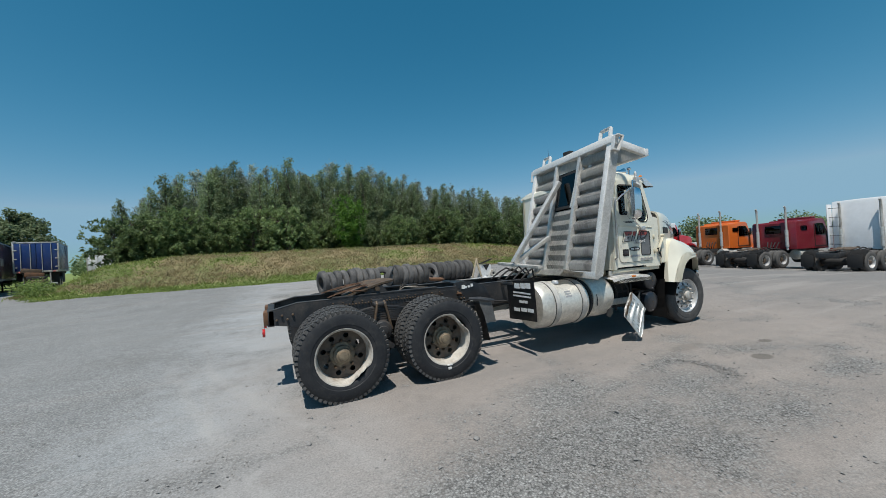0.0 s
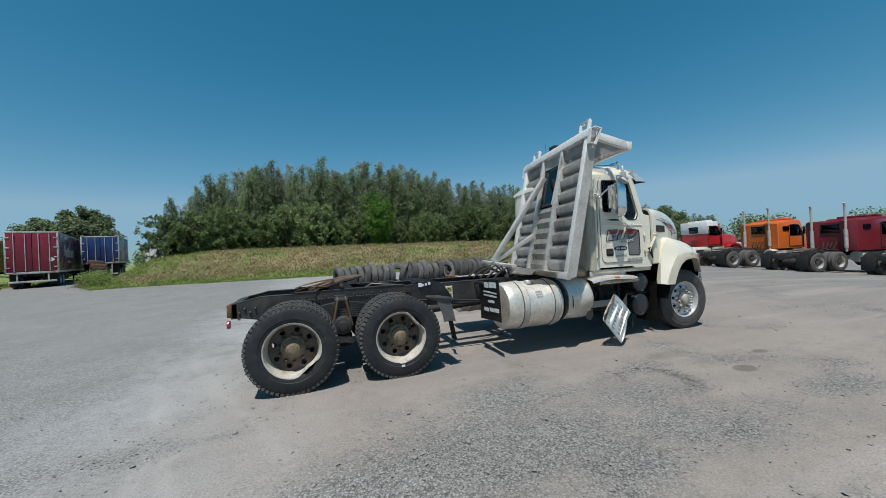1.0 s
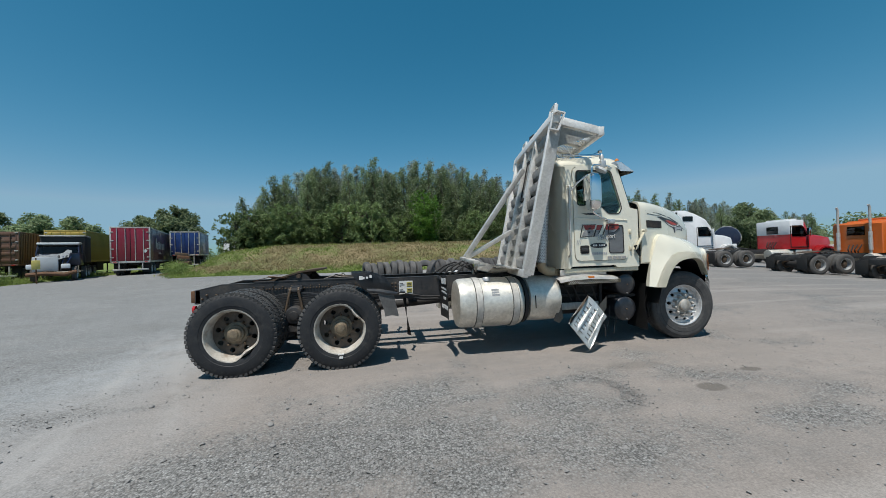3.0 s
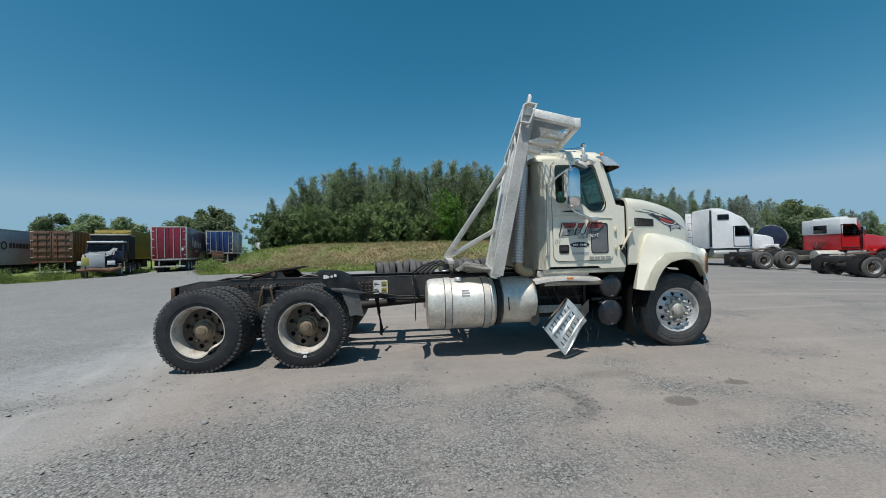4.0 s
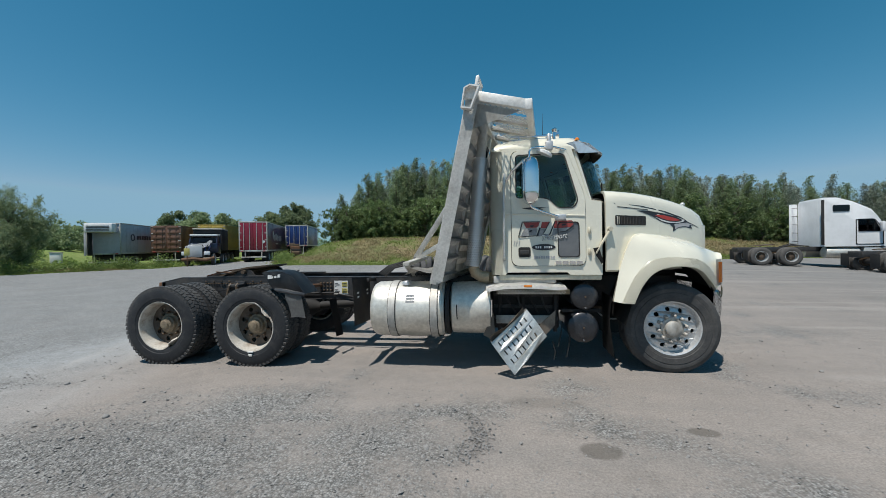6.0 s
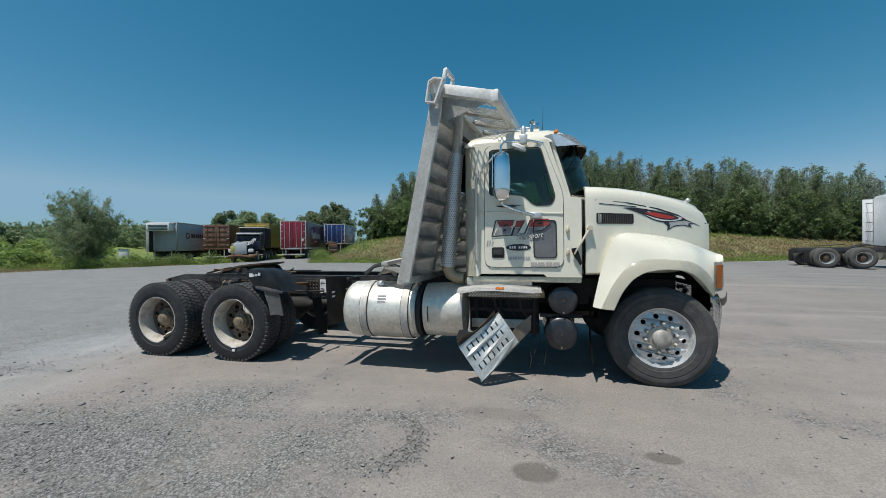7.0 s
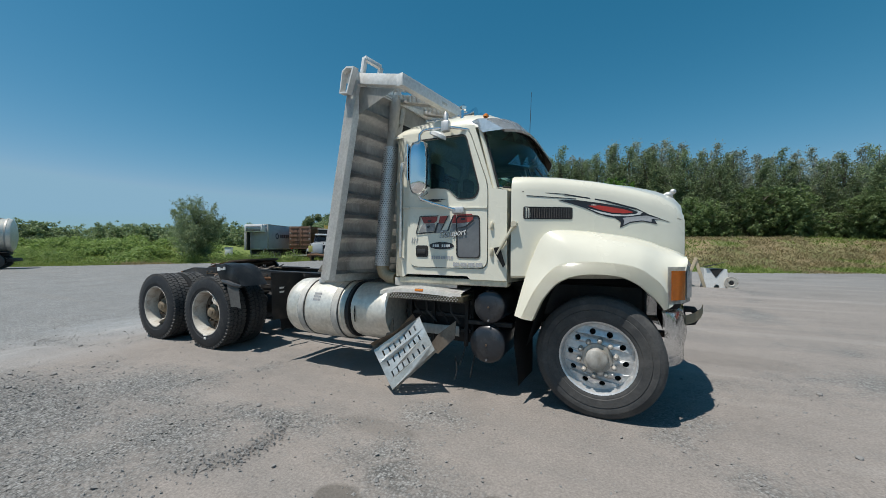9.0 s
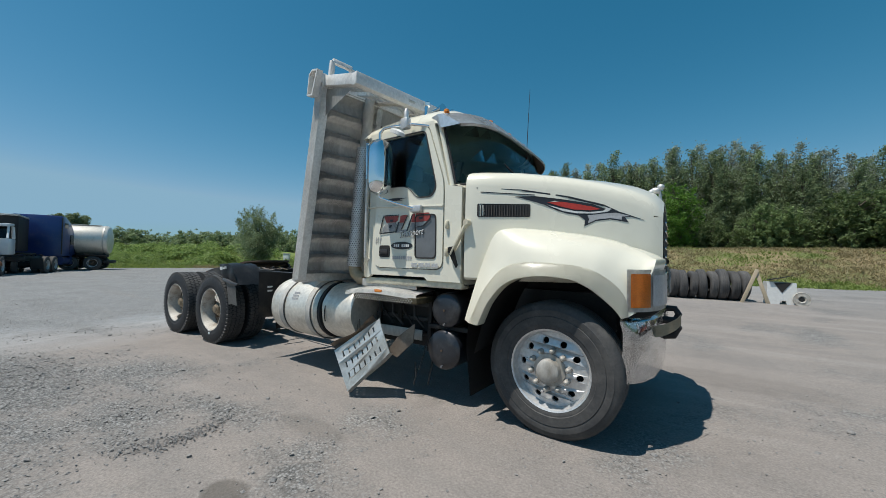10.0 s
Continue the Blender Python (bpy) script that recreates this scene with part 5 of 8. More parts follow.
def decal(bm, pts, place, lift=0.004):
    plate(bm, pts, lambda a, b: place(a, b, lift), lambda a, b: place(a, b, lift - 0.0025))


def door_graphics():
    def at(a, b, k):
        return Vector((a, -(CAB_Y + 0.012 + k - 0.035 * max(0, b - 1.8)), b))
    holder = [o for o in truck.children if o.name.startswith("door") and o.name in ("door", "door.001")][0]
    # three slanted letter-like shapes: red above, fading to grey, with black edges
    for pts, k in (([(3.972, 1.702), (4.155, 1.702), (4.142, 1.655), (4.118, 1.640), (4.002, 1.640)], 0.0045), ([(4.180, 1.702), (4.268, 1.706), (4.225, 1.634), (4.165, 1.634)], 0.0045), ([(4.325, 1.712), (4.352, 1.714), (4.352, 1.632), (4.310, 1.632)], 0.0045),
                   ([(4.362, 1.714), (4.505, 1.716), (4.528, 1.695), (4.522, 1.665), (4.49, 1.640), (4.362, 1.632)], 0.0042)):
        bm = B()
        decal(bm, pts, at, k)
        part("emblem_red", bm, FADED_RED, holder, "faded red upper part of the door emblem")
    for pts, k in (([(4.000, 1.636), (4.116, 1.636), (4.130, 1.62), (4.115, 1.56), (3.945, 1.545), (3.965, 1.60)], 0.0042), ([(4.163, 1.630), (4.222, 1.630), (4.19, 1.565), (4.26, 1.570), (4.25, 1.545), (4.118, 1.540)], 0.0042), ([(4.308, 1.628), (4.352, 1.628), (4.352, 1.56), (4.285, 1.548)], 0.0042),
                   ([(4.362, 1.628), (4.486, 1.636), (4.44, 1.60), (4.375, 1.59), (4.362, 1.585)], 0.0040)):
        bm = B()
        decal(bm, pts, at, k)
        part("emblem_grey", bm, SMOKE_GREY, holder, "smoky grey lower part of the door emblem")
    for pts, k in (([(3.955, 1.712), (4.165, 1.712), (4.160, 1.704), (3.962, 1.704)], 0.0065), ([(3.955, 1.705), (3.966, 1.700), (3.925, 1.545), (3.912, 1.540)], 0.0065), ([(3.912, 1.540), (4.125, 1.555), (4.125, 1.545), (3.915, 1.531)], 0.0065),
                   ([(4.05, 1.668), (4.09, 1.668), (4.08, 1.648), (4.045, 1.648)], 0.0065), ([(4.045, 1.615), (4.075, 1.615), (4.062, 1.59), (4.035, 1.59)], 0.0065), ([(4.150, 1.640), (4.168, 1.640), (4.138, 1.545), (4.115, 1.540)], 0.0065),
                   ([(4.262, 1.704), (4.274, 1.706), (4.200, 1.572), (4.188, 1.572)], 0.0065), ([(4.255, 1.555), (4.270, 1.555), (4.330, 1.705), (4.318, 1.708)], 0.0065), ([(4.405, 1.680), (4.445, 1.680), (4.440, 1.66), (4.40, 1.658)], 0.0065), ([(4.375, 1.592), (4.45, 1.602), (4.53, 1.66), (4.535, 1.65), (4.455, 1.592), (4.378, 1.582)], 0.0065)):
        bm = B()
        decal(bm, pts, at, k)
        part("emblem_black", bm, DECAL_BLACK, holder, "black edge of the door emblem")
    for k, (mat, lift) in enumerate(((DECAL_BLACK, 0.0070), (DECAL_WHITE, 0.0085))):
        cu = bpy.data.curves.new("door_script", "FONT")
        cu.body, cu.size, cu.shear, cu.extrude, cu.resolution_u = "Transport", 0.088, 0.35, 0.0006, 3
        cu.offset = 0.0028 if k == 0 else 0.0
        tmp = new("door_script", cu)
        bpy.context.view_layer.update()
        me = bpy.data.meshes.new_from_object(tmp.evaluated_get(bpy.context.evaluated_depsgraph_get()))
        bpy.data.objects.remove(tmp)
        me.materials.clear()
        me.materials.append(mat)
        o = new("door_script", me)
        o.parent = holder
        o.matrix_basis = Matrix.Translation(at(4.165, 1.492, lift)) @ Matrix.Rotation(radians(90), 4, "X") @ Matrix.Rotation(radians(6), 4, "Z") @ Matrix.Diagonal((0.80, 1.0, 1.0, 1.0))
        o["label"] = ("black edge of the painted script", "white painted script on the door")[k]
    bm = B()
    for x0, x1, z0, z1 in ((4.085, 4.325, 1.287, 1.318),):
        for i in range(9):
            w = (x1 - x0) / 9
            decal(bm, [(x0 + i * w, z0), (x0 + i * w, z1), (x0 + (i + 0.72) * w, z1), (x0 + (i + 0.72) * w, z0)], at, 0.0045)
    part("print_bars", bm, DECAL_GREY, holder)["kind"] = "stuff"
    bm = B()
    decal(bm, rounded([(3.95, 1.868), (4.10, 1.875), (4.26, 1.865), (4.16, 1.86), (4.2, 1.845), (4.02, 1.85)], 0.01), at, 0.0045)
    part("emblem_black", bm, DECAL_BLACK, holder, "black outlines and print bars")
    bm = B()
    decal(bm, [(4.198 + 0.131 * math.cos(t), 1.417 + 0.036 * math.sin(t)) for t in np.linspace(0, 2 * math.pi, 28)[:-1]], at, 0.0045)
    oval = part("emblem_oval", bm, DECAL_BLACK, holder)
    bm = B()
    for i in range(8):
        if i != 3:
            decal(bm, [(4.105 + 0.024 * i, 1.405), (4.105 + 0.024 * i, 1.430), (4.122 + 0.024 * i, 1.430), (4.122 + 0.024 * i, 1.405)], at, 0.007)
    part("print_bars", bm, DECAL_WHITE, oval)["kind"] = "stuff"
    bm = B()
    for i in range(4):
        x0 = 4.325 + 0.076 * i
        decal(bm, [(x0, 1.222), (x0, 1.258), (x0 + 0.066, 1.258), (x0 + 0.066, 1.222)], at, 0.009)
    part("emblem_badge", bm, CHROME, holder, "row of plain chrome badge bars")
    bm = B()
    for i, x in enumerate((3.86, 3.885, 3.915)):
        decal(bm, [(x, 1.44), (x + 0.006, 1.44), (x + 0.02, 1.50), (x + 0.012, 1.50)], at, 0.0045)
    part("worn_print", bm, DECAL_GREY, holder)


door_graphics()


def mirrors():
    for s in (-1, 1):
        y = s * 1.262
        bm = B()
        rows = []
        for i in range(19):
            v = -1 + 2 * i / 18
            k = (1 - abs(v) ** 5) ** 0.5 if abs(v) < 1 else 0.0
            ring = []
            for j in range(28):
                t = 2 * math.pi * j / 28
                cx, cy = math.cos(t), math.sin(t)
                ring.append((max(3.957, 4.04 + 0.095 * (0.25 + 0.75 * k) * math.copysign(abs(cx) ** 0.8, cx)), y + 0.115 * (0.25 + 0.75 * k) * math.copysign(abs(cy) ** 0.8, cy), 2.148 + 0.262 * v))
            rows.append(ring)
        loft(bm, rows, closed=True, caps=True)
        mir = part("mirror", bm, CHROME, truck, "chrome door mirror housing")
        bm = B()
        plate(bm, [(y - 0.09, 2.03), (y - 0.09, 2.37), (y + 0.09, 2.37), (y + 0.09, 2.03)], lambda a, b: (3.948, a, b), lambda a, b: (3.956, a, b))
        part("mirror_glass", bm, CHROME, mir)
        for pts in ([(4.03, y, 2.40), (4.03, y, 2.47), (4.06, y + s * -0.02, 2.515), (4.15, s * 1.21, 2.53), (4.32, s * 1.14, 2.54), (4.46, s * 1.07, 2.52)],
                    [(4.03, y, 1.89), (4.05, y, 1.86), (4.15, s * 1.215, 1.82), (4.36, s * 1.15, 1.755)], [(3.97, y, 2.38), (3.85, s * 1.20, 2.28), (3.78, s * 1.12, 2.17)]):
            bm = B()
            tube(bm, pts, 0.013, 10)
            part("mirror_arm", bm, CHROME, mir, "bright tubular mirror arm")
        bm = B()
        box(bm, 4.32, 4.44, s * 1.11, s * 1.16, 1.72, 1.785, 0.012)
        part("mirror_mount", bm, WHEEL_ALU, mir)
        bm = B()
        box(bm, 4.22, 4.30, s * 1.13, s * 1.20, 2.50, 2.60, 0.012)
        part("mirror_mount", bm, WHEEL_ALU, mir)
        bm = B()
        lathe(bm, [(0.02, 2.58), (0.026, 2.66), (0.01, 2.69)], (4.26, s * 1.16, 0), axis="z", seg=10)
        part("antenna_stud", bm, WHEEL_ALU, mir)
        bm = B()
        lathe(bm, [(0.09, -0.01), (0.085, 0.02), (0.05, 0.035), (0.01, 0.04)], seg=18, axis="z", m=pose(4.20, s * 1.21, 2.455, 0, 25, 0) @ Matrix.Diagonal((1, 0.6, 1, 1)))
        part("spot_mirror", bm, DECAL_WHITE, mir, "small white convex mirror")


mirrors()

# -- hood and front fenders --
HOOD_W = [(4.88, 1.10), (5.0, 1.08), (5.25, 0.97), (5.5, 0.86), (5.8, 0.71), (6.05, 0.58), (6.22, 0.48), (6.3, 0.42)]
HOOD_TOP = [(4.88, 2.09), (5.25, 2.07), (5.6, 2.045), (5.9, 2.0), (6.1, 1.945), (6.22, 1.885), (6.28, 1.815)]
HOOD_SH = [(4.88, 2.015), (5.25, 2.0), (5.6, 1.96), (5.9, 1.9), (6.1, 1.84), (6.22, 1.77), (6.28, 1.685)]
# stations from the fender's rear foot over the wheel to the front foot: arch lip, flare edge, ridge with its half width, bulge
FENDER = [((5.11, 0.80), (5.00, 0.80), (4.93, 0.81, 1.17), 0.0), ((5.17, 0.94), (5.09, 1.00), (4.98, 1.02, 1.14), 0.0), ((5.22, 1.02), (5.15, 1.10), (5.02, 1.17, 1.12), 0.05),
          ((5.29, 1.10), (5.22, 1.19), (5.08, 1.34, 1.11), 0.1), ((5.38, 1.155), (5.30, 1.255), (5.155, 1.50, 1.105), 0.35), ((5.48, 1.18), (5.42, 1.285), (5.25, 1.548, 1.08), 0.8),
          ((5.58, 1.19), (5.55, 1.29), (5.42, 1.54, 0.98), 1.0), ((5.68, 1.185), (5.68, 1.282), (5.60, 1.52, 0.90), 1.0), ((5.78, 1.165), (5.80, 1.268), (5.78, 1.495, 0.82), 1.0),
          ((5.87, 1.12), (5.90, 1.235), (5.95, 1.455, 0.74), 1.0), ((5.94, 1.06), (5.98, 1.18), (6.11, 1.395, 0.66), 0.9), ((6.00, 1.0), (6.05, 1.11), (6.22, 1.335, 0.72), 0.7),
          ((6.04, 0.95), (6.09, 1.03), (6.245, 1.28, 0.82), 0.25), ((6.06, 0.92), (6.10, 0.93), (6.13, 0.95, 0.955), 0.0)]
FEND_Y = [(4.90, 1.23), (5.10, 1.225), (5.50, 1.19), (5.70, 1.155), (5.90, 1.075), (6.02, 1.01), (6.13, 0.955)]


def spline(rows, steps=4):
    """Catmull-Rom through equal-length rows of numbers."""
    rows = [np.array(r, float) for r in rows]
    out = []
    for i in range(len(rows) - 1):
        p0, p1, p2, p3 = rows[max(0, i - 1)], rows[i], rows[i + 1], rows[min(len(rows) - 1, i + 2)]
        for k in range(steps):
            t = k / steps
            out.append(0.5 * (2 * p1 + (p2 - p0) * t + (2 * p0 - 5 * p1 + 4 * p2 - p3) * t * t + (3 * p1 - p0 - 3 * p2 + p3) * t ** 3))
    return out + [rows[-1]]


FENDER = spline([(*a, *f, *r, k) for a, f, r, k in FENDER])
ARCH = [(r[0], r[1]) for r in FENDER]


def hood():
    bm = B()
    rows = []
    for x in (4.88, 5.0, 5.12, 5.25, 5.4, 5.55, 5.7, 5.85, 5.98, 6.08, 6.16, 6.22, 6.26, 6.28):
        w, zt, zs = lerp_table(HOOD_W, x), lerp_table(HOOD_TOP, x), lerp_table(HOOD_SH, x)
        half = [(w + 0.01, 1.15), (w + 0.012, 1.45), (w + 0.004, 1.66), (w, zs - 0.10), (w - 0.012, zs - 0.04), (w - 0.045, zs + 0.012), (w - 0.12, zs + 0.04), (w * 0.55, zt - 0.012), (w * 0.25, zt - 0.002), (0, zt)]
        rows.append([(x, -y, z) for y, z in half] + [(x, y, z) for y, z in half[-2::-1]])
    loft(bm, [r + [(x - 0.004, y * 0.975, z - 0.02) for x, y, z in r[::-1]] for r in rows], closed=True, caps=True)
    h = part("hood", bm, CREAM, truck, "long tapered cream hood")
    # grille
    w = 0.43
    bm = B()
    plate(bm, rounded([(-w, 1.02), (-w, 1.62), (-0.3, 1.72), (0.3, 1.72), (w, 1.62), (w, 1.02)], 0.05), lambda a, b: (6.285, a, b), lambda a, b: (6.24, a, b))
    g = part("grille", bm, DARK, truck, "dark radiator grille")
    for k in range(9):
        bm = B()
        beam(bm, (6.292, -w + 0.12, 1.08 + 0.068 * k), (6.292, w - 0.12, 1.08 + 0.068 * k), 0.014, 0.018)
        part("grille_bar", bm, CHROME, g)
    bm = B()
    for cx, cz, ra, rb in ((6.205, 1.945, 0.045, 0.030), (6.245, 1.975, 0.030, 0.028), (6.175, 1.935, 0.03, 0.026)):
        bmesh.ops.create_icosphere(bm, subdivisions=2, radius=1.0, matrix=Matrix.Translation((cx, 0, cz)) @ Matrix.Diagonal((ra, rb, rb, 1)))
    for cx in (6.18, 6.235):
        tube(bm, [(cx, 0.012, 1.945), (cx + 0.01, 0.014, 1.86)], 0.011, 8)
    part("hood_ornament", bm, WHEEL_ALU, truck, "small silver hood ornament")
    # side vents and the painted flash
    for s in (-1, 1):
        def at(a, b, k, s=s):
            sh = lerp_table(HOOD_SH, a)
            return Vector((a, s * (lerp_table(HOOD_W, a) + lerp_table([(1.45, 0.012), (1.66, 0.004), (sh - 0.10, 0.0), (sh - 0.04, -0.012)], b) + 0.0015 + k), b))
        bm = B()
        decal(bm, rounded([(4.985, 1.655), (4.985, 1.765), (5.38, 1.758), (5.38, 1.652)], 0.015), at, 0.002)
        v = part("hood_vent", bm, DARK, truck, "black louvred hood vent")
        bm = B()
        for i in range(19):
            x = 5.0 + 0.0195 * i
            p, q = at(x, 1.662, 0.002), at(x, 1.752, 0.002)
            beam(bm, p, q, 0.007, 0.01, up=(0, -s, 0), bevel=0)
        part("louvres", bm, BLACK, v)
        bm = B()
        sw = [(5.267, 1.822), (5.408, 1.823), (5.597, 1.798), (5.72, 1.776), (5.813, 1.758), (5.898, 1.721), (5.959, 1.709), (6.02, 1.689), (6.157, 1.635), (6.069, 1.659), (6.032, 1.654), (6.056, 1.615),
              (5.934, 1.637), (5.836, 1.623), (5.758, 1.579), (5.764, 1.63), (5.716, 1.668), (5.644, 1.68), (5.573, 1.704), (5.478, 1.753), (5.384, 1.785)]
        decal(bm, sw, at, 0.0015)
        fl = part("painted_flash", bm, DECAL_BLACK, h, "black and red flash painted on the hood")
        bm = B()
        decal(bm, [(5.50, 1.772), (5.60, 1.776), (5.72, 1.756), (5.81, 1.738), (5.865, 1.718), (5.80, 1.708), (5.69, 1.714), (5.60, 1.736)], at, 0.003)
        part("red_field", bm, DECAL_RED, fl)
        bm = B()
        decal(bm, [(5.50, 1.752), (5.60, 1.722), (5.70, 1.700), (5.80, 1.695), (5.885, 1.704), (5.905, 1.722), (5.885, 1.738), (5.94, 1.722), (5.92, 1.70), (5.83, 1.683), (5.71, 1.683), (5.61, 1.702)], at, 0.003)
        part("white_field", bm, DECAL_WHITE, fl)
        bm = B()
        decal(bm, [(5.78, 1.668), (5.90, 1.684), (5.97, 1.69), (6.07, 1.664), (6.01, 1.66), (6.01, 1.635), (5.93, 1.647), (5.84, 1.634), (5.785, 1.605), (5.79, 1.64)], at, 0.003)
        part("silver_field", bm, DECAL_GREY, fl)
        bm = B()
        for a, b, w0 in (((4.976, 1.901), (5.314, 1.878), 0.006), ((5.314, 1.878), (5.645, 1.822), 0.012), ((5.645, 1.822), (5.886, 1.756), 0.016), ((5.011, 1.865), (5.408, 1.836), 0.007), ((5.886, 1.756), (5.99, 1.70), 0.012)):
            decal(bm, [a, (a[0], a[1] - w0), (b[0], b[1] - w0), b], at, 0.0015)
        part("pinstripe", bm, DECAL_BLACK, h)
        # latch strap
        bm = B()
        beam(bm, (4.76, s * 1.125, 1.34), (4.91, s * 1.135, 1.60), 0.018, 0.045, up=(0, -s, 0))
        lathe(bm, [(0.025, s * 1.10), (0.025, s * 1.16)], (4.915, 0, 1.61), seg=10)
        hl = part("hood_latch", bm, CREAM_FADED, truck, "cream hood latch arm")
        bm = B()
        loft(bm, [[(4.73 + 0.02 * k + 0.008 * math.sin(5 * k), s * (1.135 + 0.008 * (k % 2)), 1.40 - 0.045 * k), (4.79 + 0.012 * k, s * 1.14, 1.41 - 0.04 * k)] for k in range(5)])
        thicken(bm, 0.008)
        part("torn_strap", bm, DARK, hl, "torn black rubber strap")
        # fender skin
        bm = B()
        rows = []
        for ax, az, fx_, fz, rx_, rz_, ry_, k in FENDER:
            yo = lerp_table(FEND_Y, fx_)
            R, F = Vector((rx_, ry_, rz_)), Vector((fx_, yo, fz))
            M = R.lerp(F, 0.5).lerp(Vector((0.5 * (rx_ + fx_), 0.22 * ry_ + 0.78 * yo, 0.80 * rz_ + 0.20 * fz)), k)
            row = [F.lerp(M, t).lerp(M.lerp(R, t), t) for t in np.linspace(0, 1, 8)]
            deep = min(ry_ - 0.03, lerp_table(HOOD_W, max(4.9, rx_)) - 0.02) if rx_ < 6.05 else 0.45
            row += [Vector((rx_ + 0.006, ry_ - 0.03, rz_ + 0.006 * k)), Vector((rx_ + (0.02 if rx_ < 6.1 else 0.05), deep, rz_ + 0.014 * k))]
            rows.append([(p.x, s * p.y, p.z) for p in row])
        loft(bm, rows)
        f = part("front_fender", bm, CREAM, truck, "cream front fender with small scrapes")
        # flare along the arch
        bm = B()
        rows = []
        for ax, az, fx_, fz, rx_, rz_, ry_, k in FENDER:
            yo = lerp_table(FEND_Y, fx_)
            rows.append([(fx_ + (ax - fx_) * t, s * (yo + out), fz + (az - fz) * t) for t, out in ((-0.10, -0.012), (0.02, 0.004), (0.12, 0.014), (0.45, 0.034), (0.80, 0.052), (0.95, 0.056), (1.0, 0.048), (1.0, -0.05))])
        loft(bm, rows)
        thicken(bm, 0.006)
        part("arch_flare", bm, CREAM, f)
        bm = B()
        loft(bm, [[(x, s * (lerp_table(FEND_Y, x) - 0.02), z + 0.01), (x, s * 0.55, z + 0.05)] for x, z in [(5.04, 0.55)] + ARCH + [(6.06, 0.75)]])
        thicken(bm, 0.01)
        part("wheel_well", bm, DARK, f)
        # lamps on the corner
        bm = B()
        rows = [[(x, s * y, z) for x, y in ((6.115, 0.975), (6.15, 0.955), (6.19, 0.915), (6.225, 0.86))] for z in (0.995, 1.10, 1.225)]
        loft(bm, rows)
        thicken(bm, 0.012)
        part("turn_signal", bm, AMBER, truck, "amber corner turn signal")
        bm = B()
        rows = [[(x, s * y, z) for x, y in ((6.09, 0.975), (6.14, 0.95), (6.185, 0.905), (6.225, 0.845), (6.28, 0.70), (6.30, 0.50))] for z in (0.965, 1.255)]
        loft(bm, rows)
        thicken(bm, 0.01)
        part("lamp_bezel", bm, ALU, truck, "silver lamp surround")
        bm = B()
        loft(bm, [[(x, s * y, z) for x, y in ((6.238, 0.835), (6.29, 0.71), (6.312, 0.53))] for z in (1.0, 1.22)])
        thicken(bm, 0.01)
        part("headlamp", bm, LAMP_WHITE, truck, "clear headlamp lens")
    # bumper
    bm = B()
    plan = [(6.05, -0.995), (6.10, -0.985), (6.145, -0.94), (6.19, -0.86), (6.24, -0.70), (6.275, -0.4), (6.285, 0), (6.275, 0.4), (6.24, 0.70), (6.19, 0.86), (6.145, 0.94), (6.10, 0.985), (6.05, 0.995)]
    loft(bm, [[(x + 0.02 * (z > 0.6) * (z < 0.85), y, z) for z in (0.48, 0.57, 0.70, 0.82, 0.895)] + [(x - 0.05 if abs(y) < 0.98 else x, y * 0.97, 0.925)] for x, y in plan])
    thicken(bm, 0.012)
    part("front_bumper", bm, CHROME, truck, "chrome steel front bumper")
    bm = B()
    loft(bm, [[(x - 0.02, y * 0.985, 0.92), (x - 0.02, y * 0.985, 0.985)] for x, y in plan])
    thicken(bm, 0.02)
    part("bumper_filler", bm, DARK, truck)
    for y in (-0.42, 0.42):
        bm = B()
        tube(bm, [(6.28, y, 0.74), (6.35, y, 0.75), (6.38, y, 0.81), (6.35, y, 0.86), (6.28, y, 0.86)], 0.03, 10)
        part("tow_hook", bm, DARK, truck, "black tow hook")
    bm = B()
    loft(bm, [[(6.24, -0.74, z - 0.05), (6.31, -0.70, z - 0.03), (6.37, -0.62, z), (6.40, -0.54, z + 0.03)] for z in (0.82, 0.90)])
    thicken(bm, 0.03)
    part("bent_bracket", bm, WOOD, truck, "bent tan bracket stuck on the bumper")


hood()


# -- exhaust --
def exhaust():
    p0, p1 = Vector((3.39, -0.95, 1.20)), Vector((3.50, -0.94, 2.49))
    bm = B()
    tube(bm, [p0, p0.lerp(p1, 0.5), p1], 0.085, 24)
    ex = part("exhaust_pipe", bm, WHEEL_ALU, truck, "perforated exhaust heat shield")
    bm = B()
    axis = (p1 - p0).normalized()
    for i in range(62):
        for j in range(9):
            a = radians(-165 + 150 * (j + 0.5 * (i % 2)) / 9)
            c = p0 + axis * (0.02 + i * 0.0205)
            nrm = Vector((math.cos(a), math.sin(a), 0))
            t = Vector((-nrm.y, nrm.x, 0))
            q = c + nrm * 0.0862
            vs = [bm.verts.new(q + t * u * 0.0068 + axis * w * 0.0046) for u, w in ((-1, 0), (0, -1), (1, 0), (0, 1))]
            bm.faces.new(vs)
    part("perforation", bm, DARK, ex)["kind"] = "stuff"
    bm = B()
    tube(bm, [(3.58, -0.95, 1.065), (3.49, -0.95, 1.072), (3.42, -0.95, 1.115), (3.39, -0.95, 1.20)], 0.068, 18)
    tube(bm, [(3.58, -0.95, 1.065), (3.68, -0.90, 1.04), (3.95, -0.7, 0.99)], 0.066, 16)
    part("exhaust_elbow", bm, BEIGE_PIPE, ex, "heat-stained tan exhaust elbow")
    bm = B()
    tube(bm, [p1, p1 + axis * 0.35, p1 + axis * 0.62], 0.058, 18)
    part("stack_pipe", bm, ALU_DULL, ex, "dull upper exhaust pipe")


exhaust()


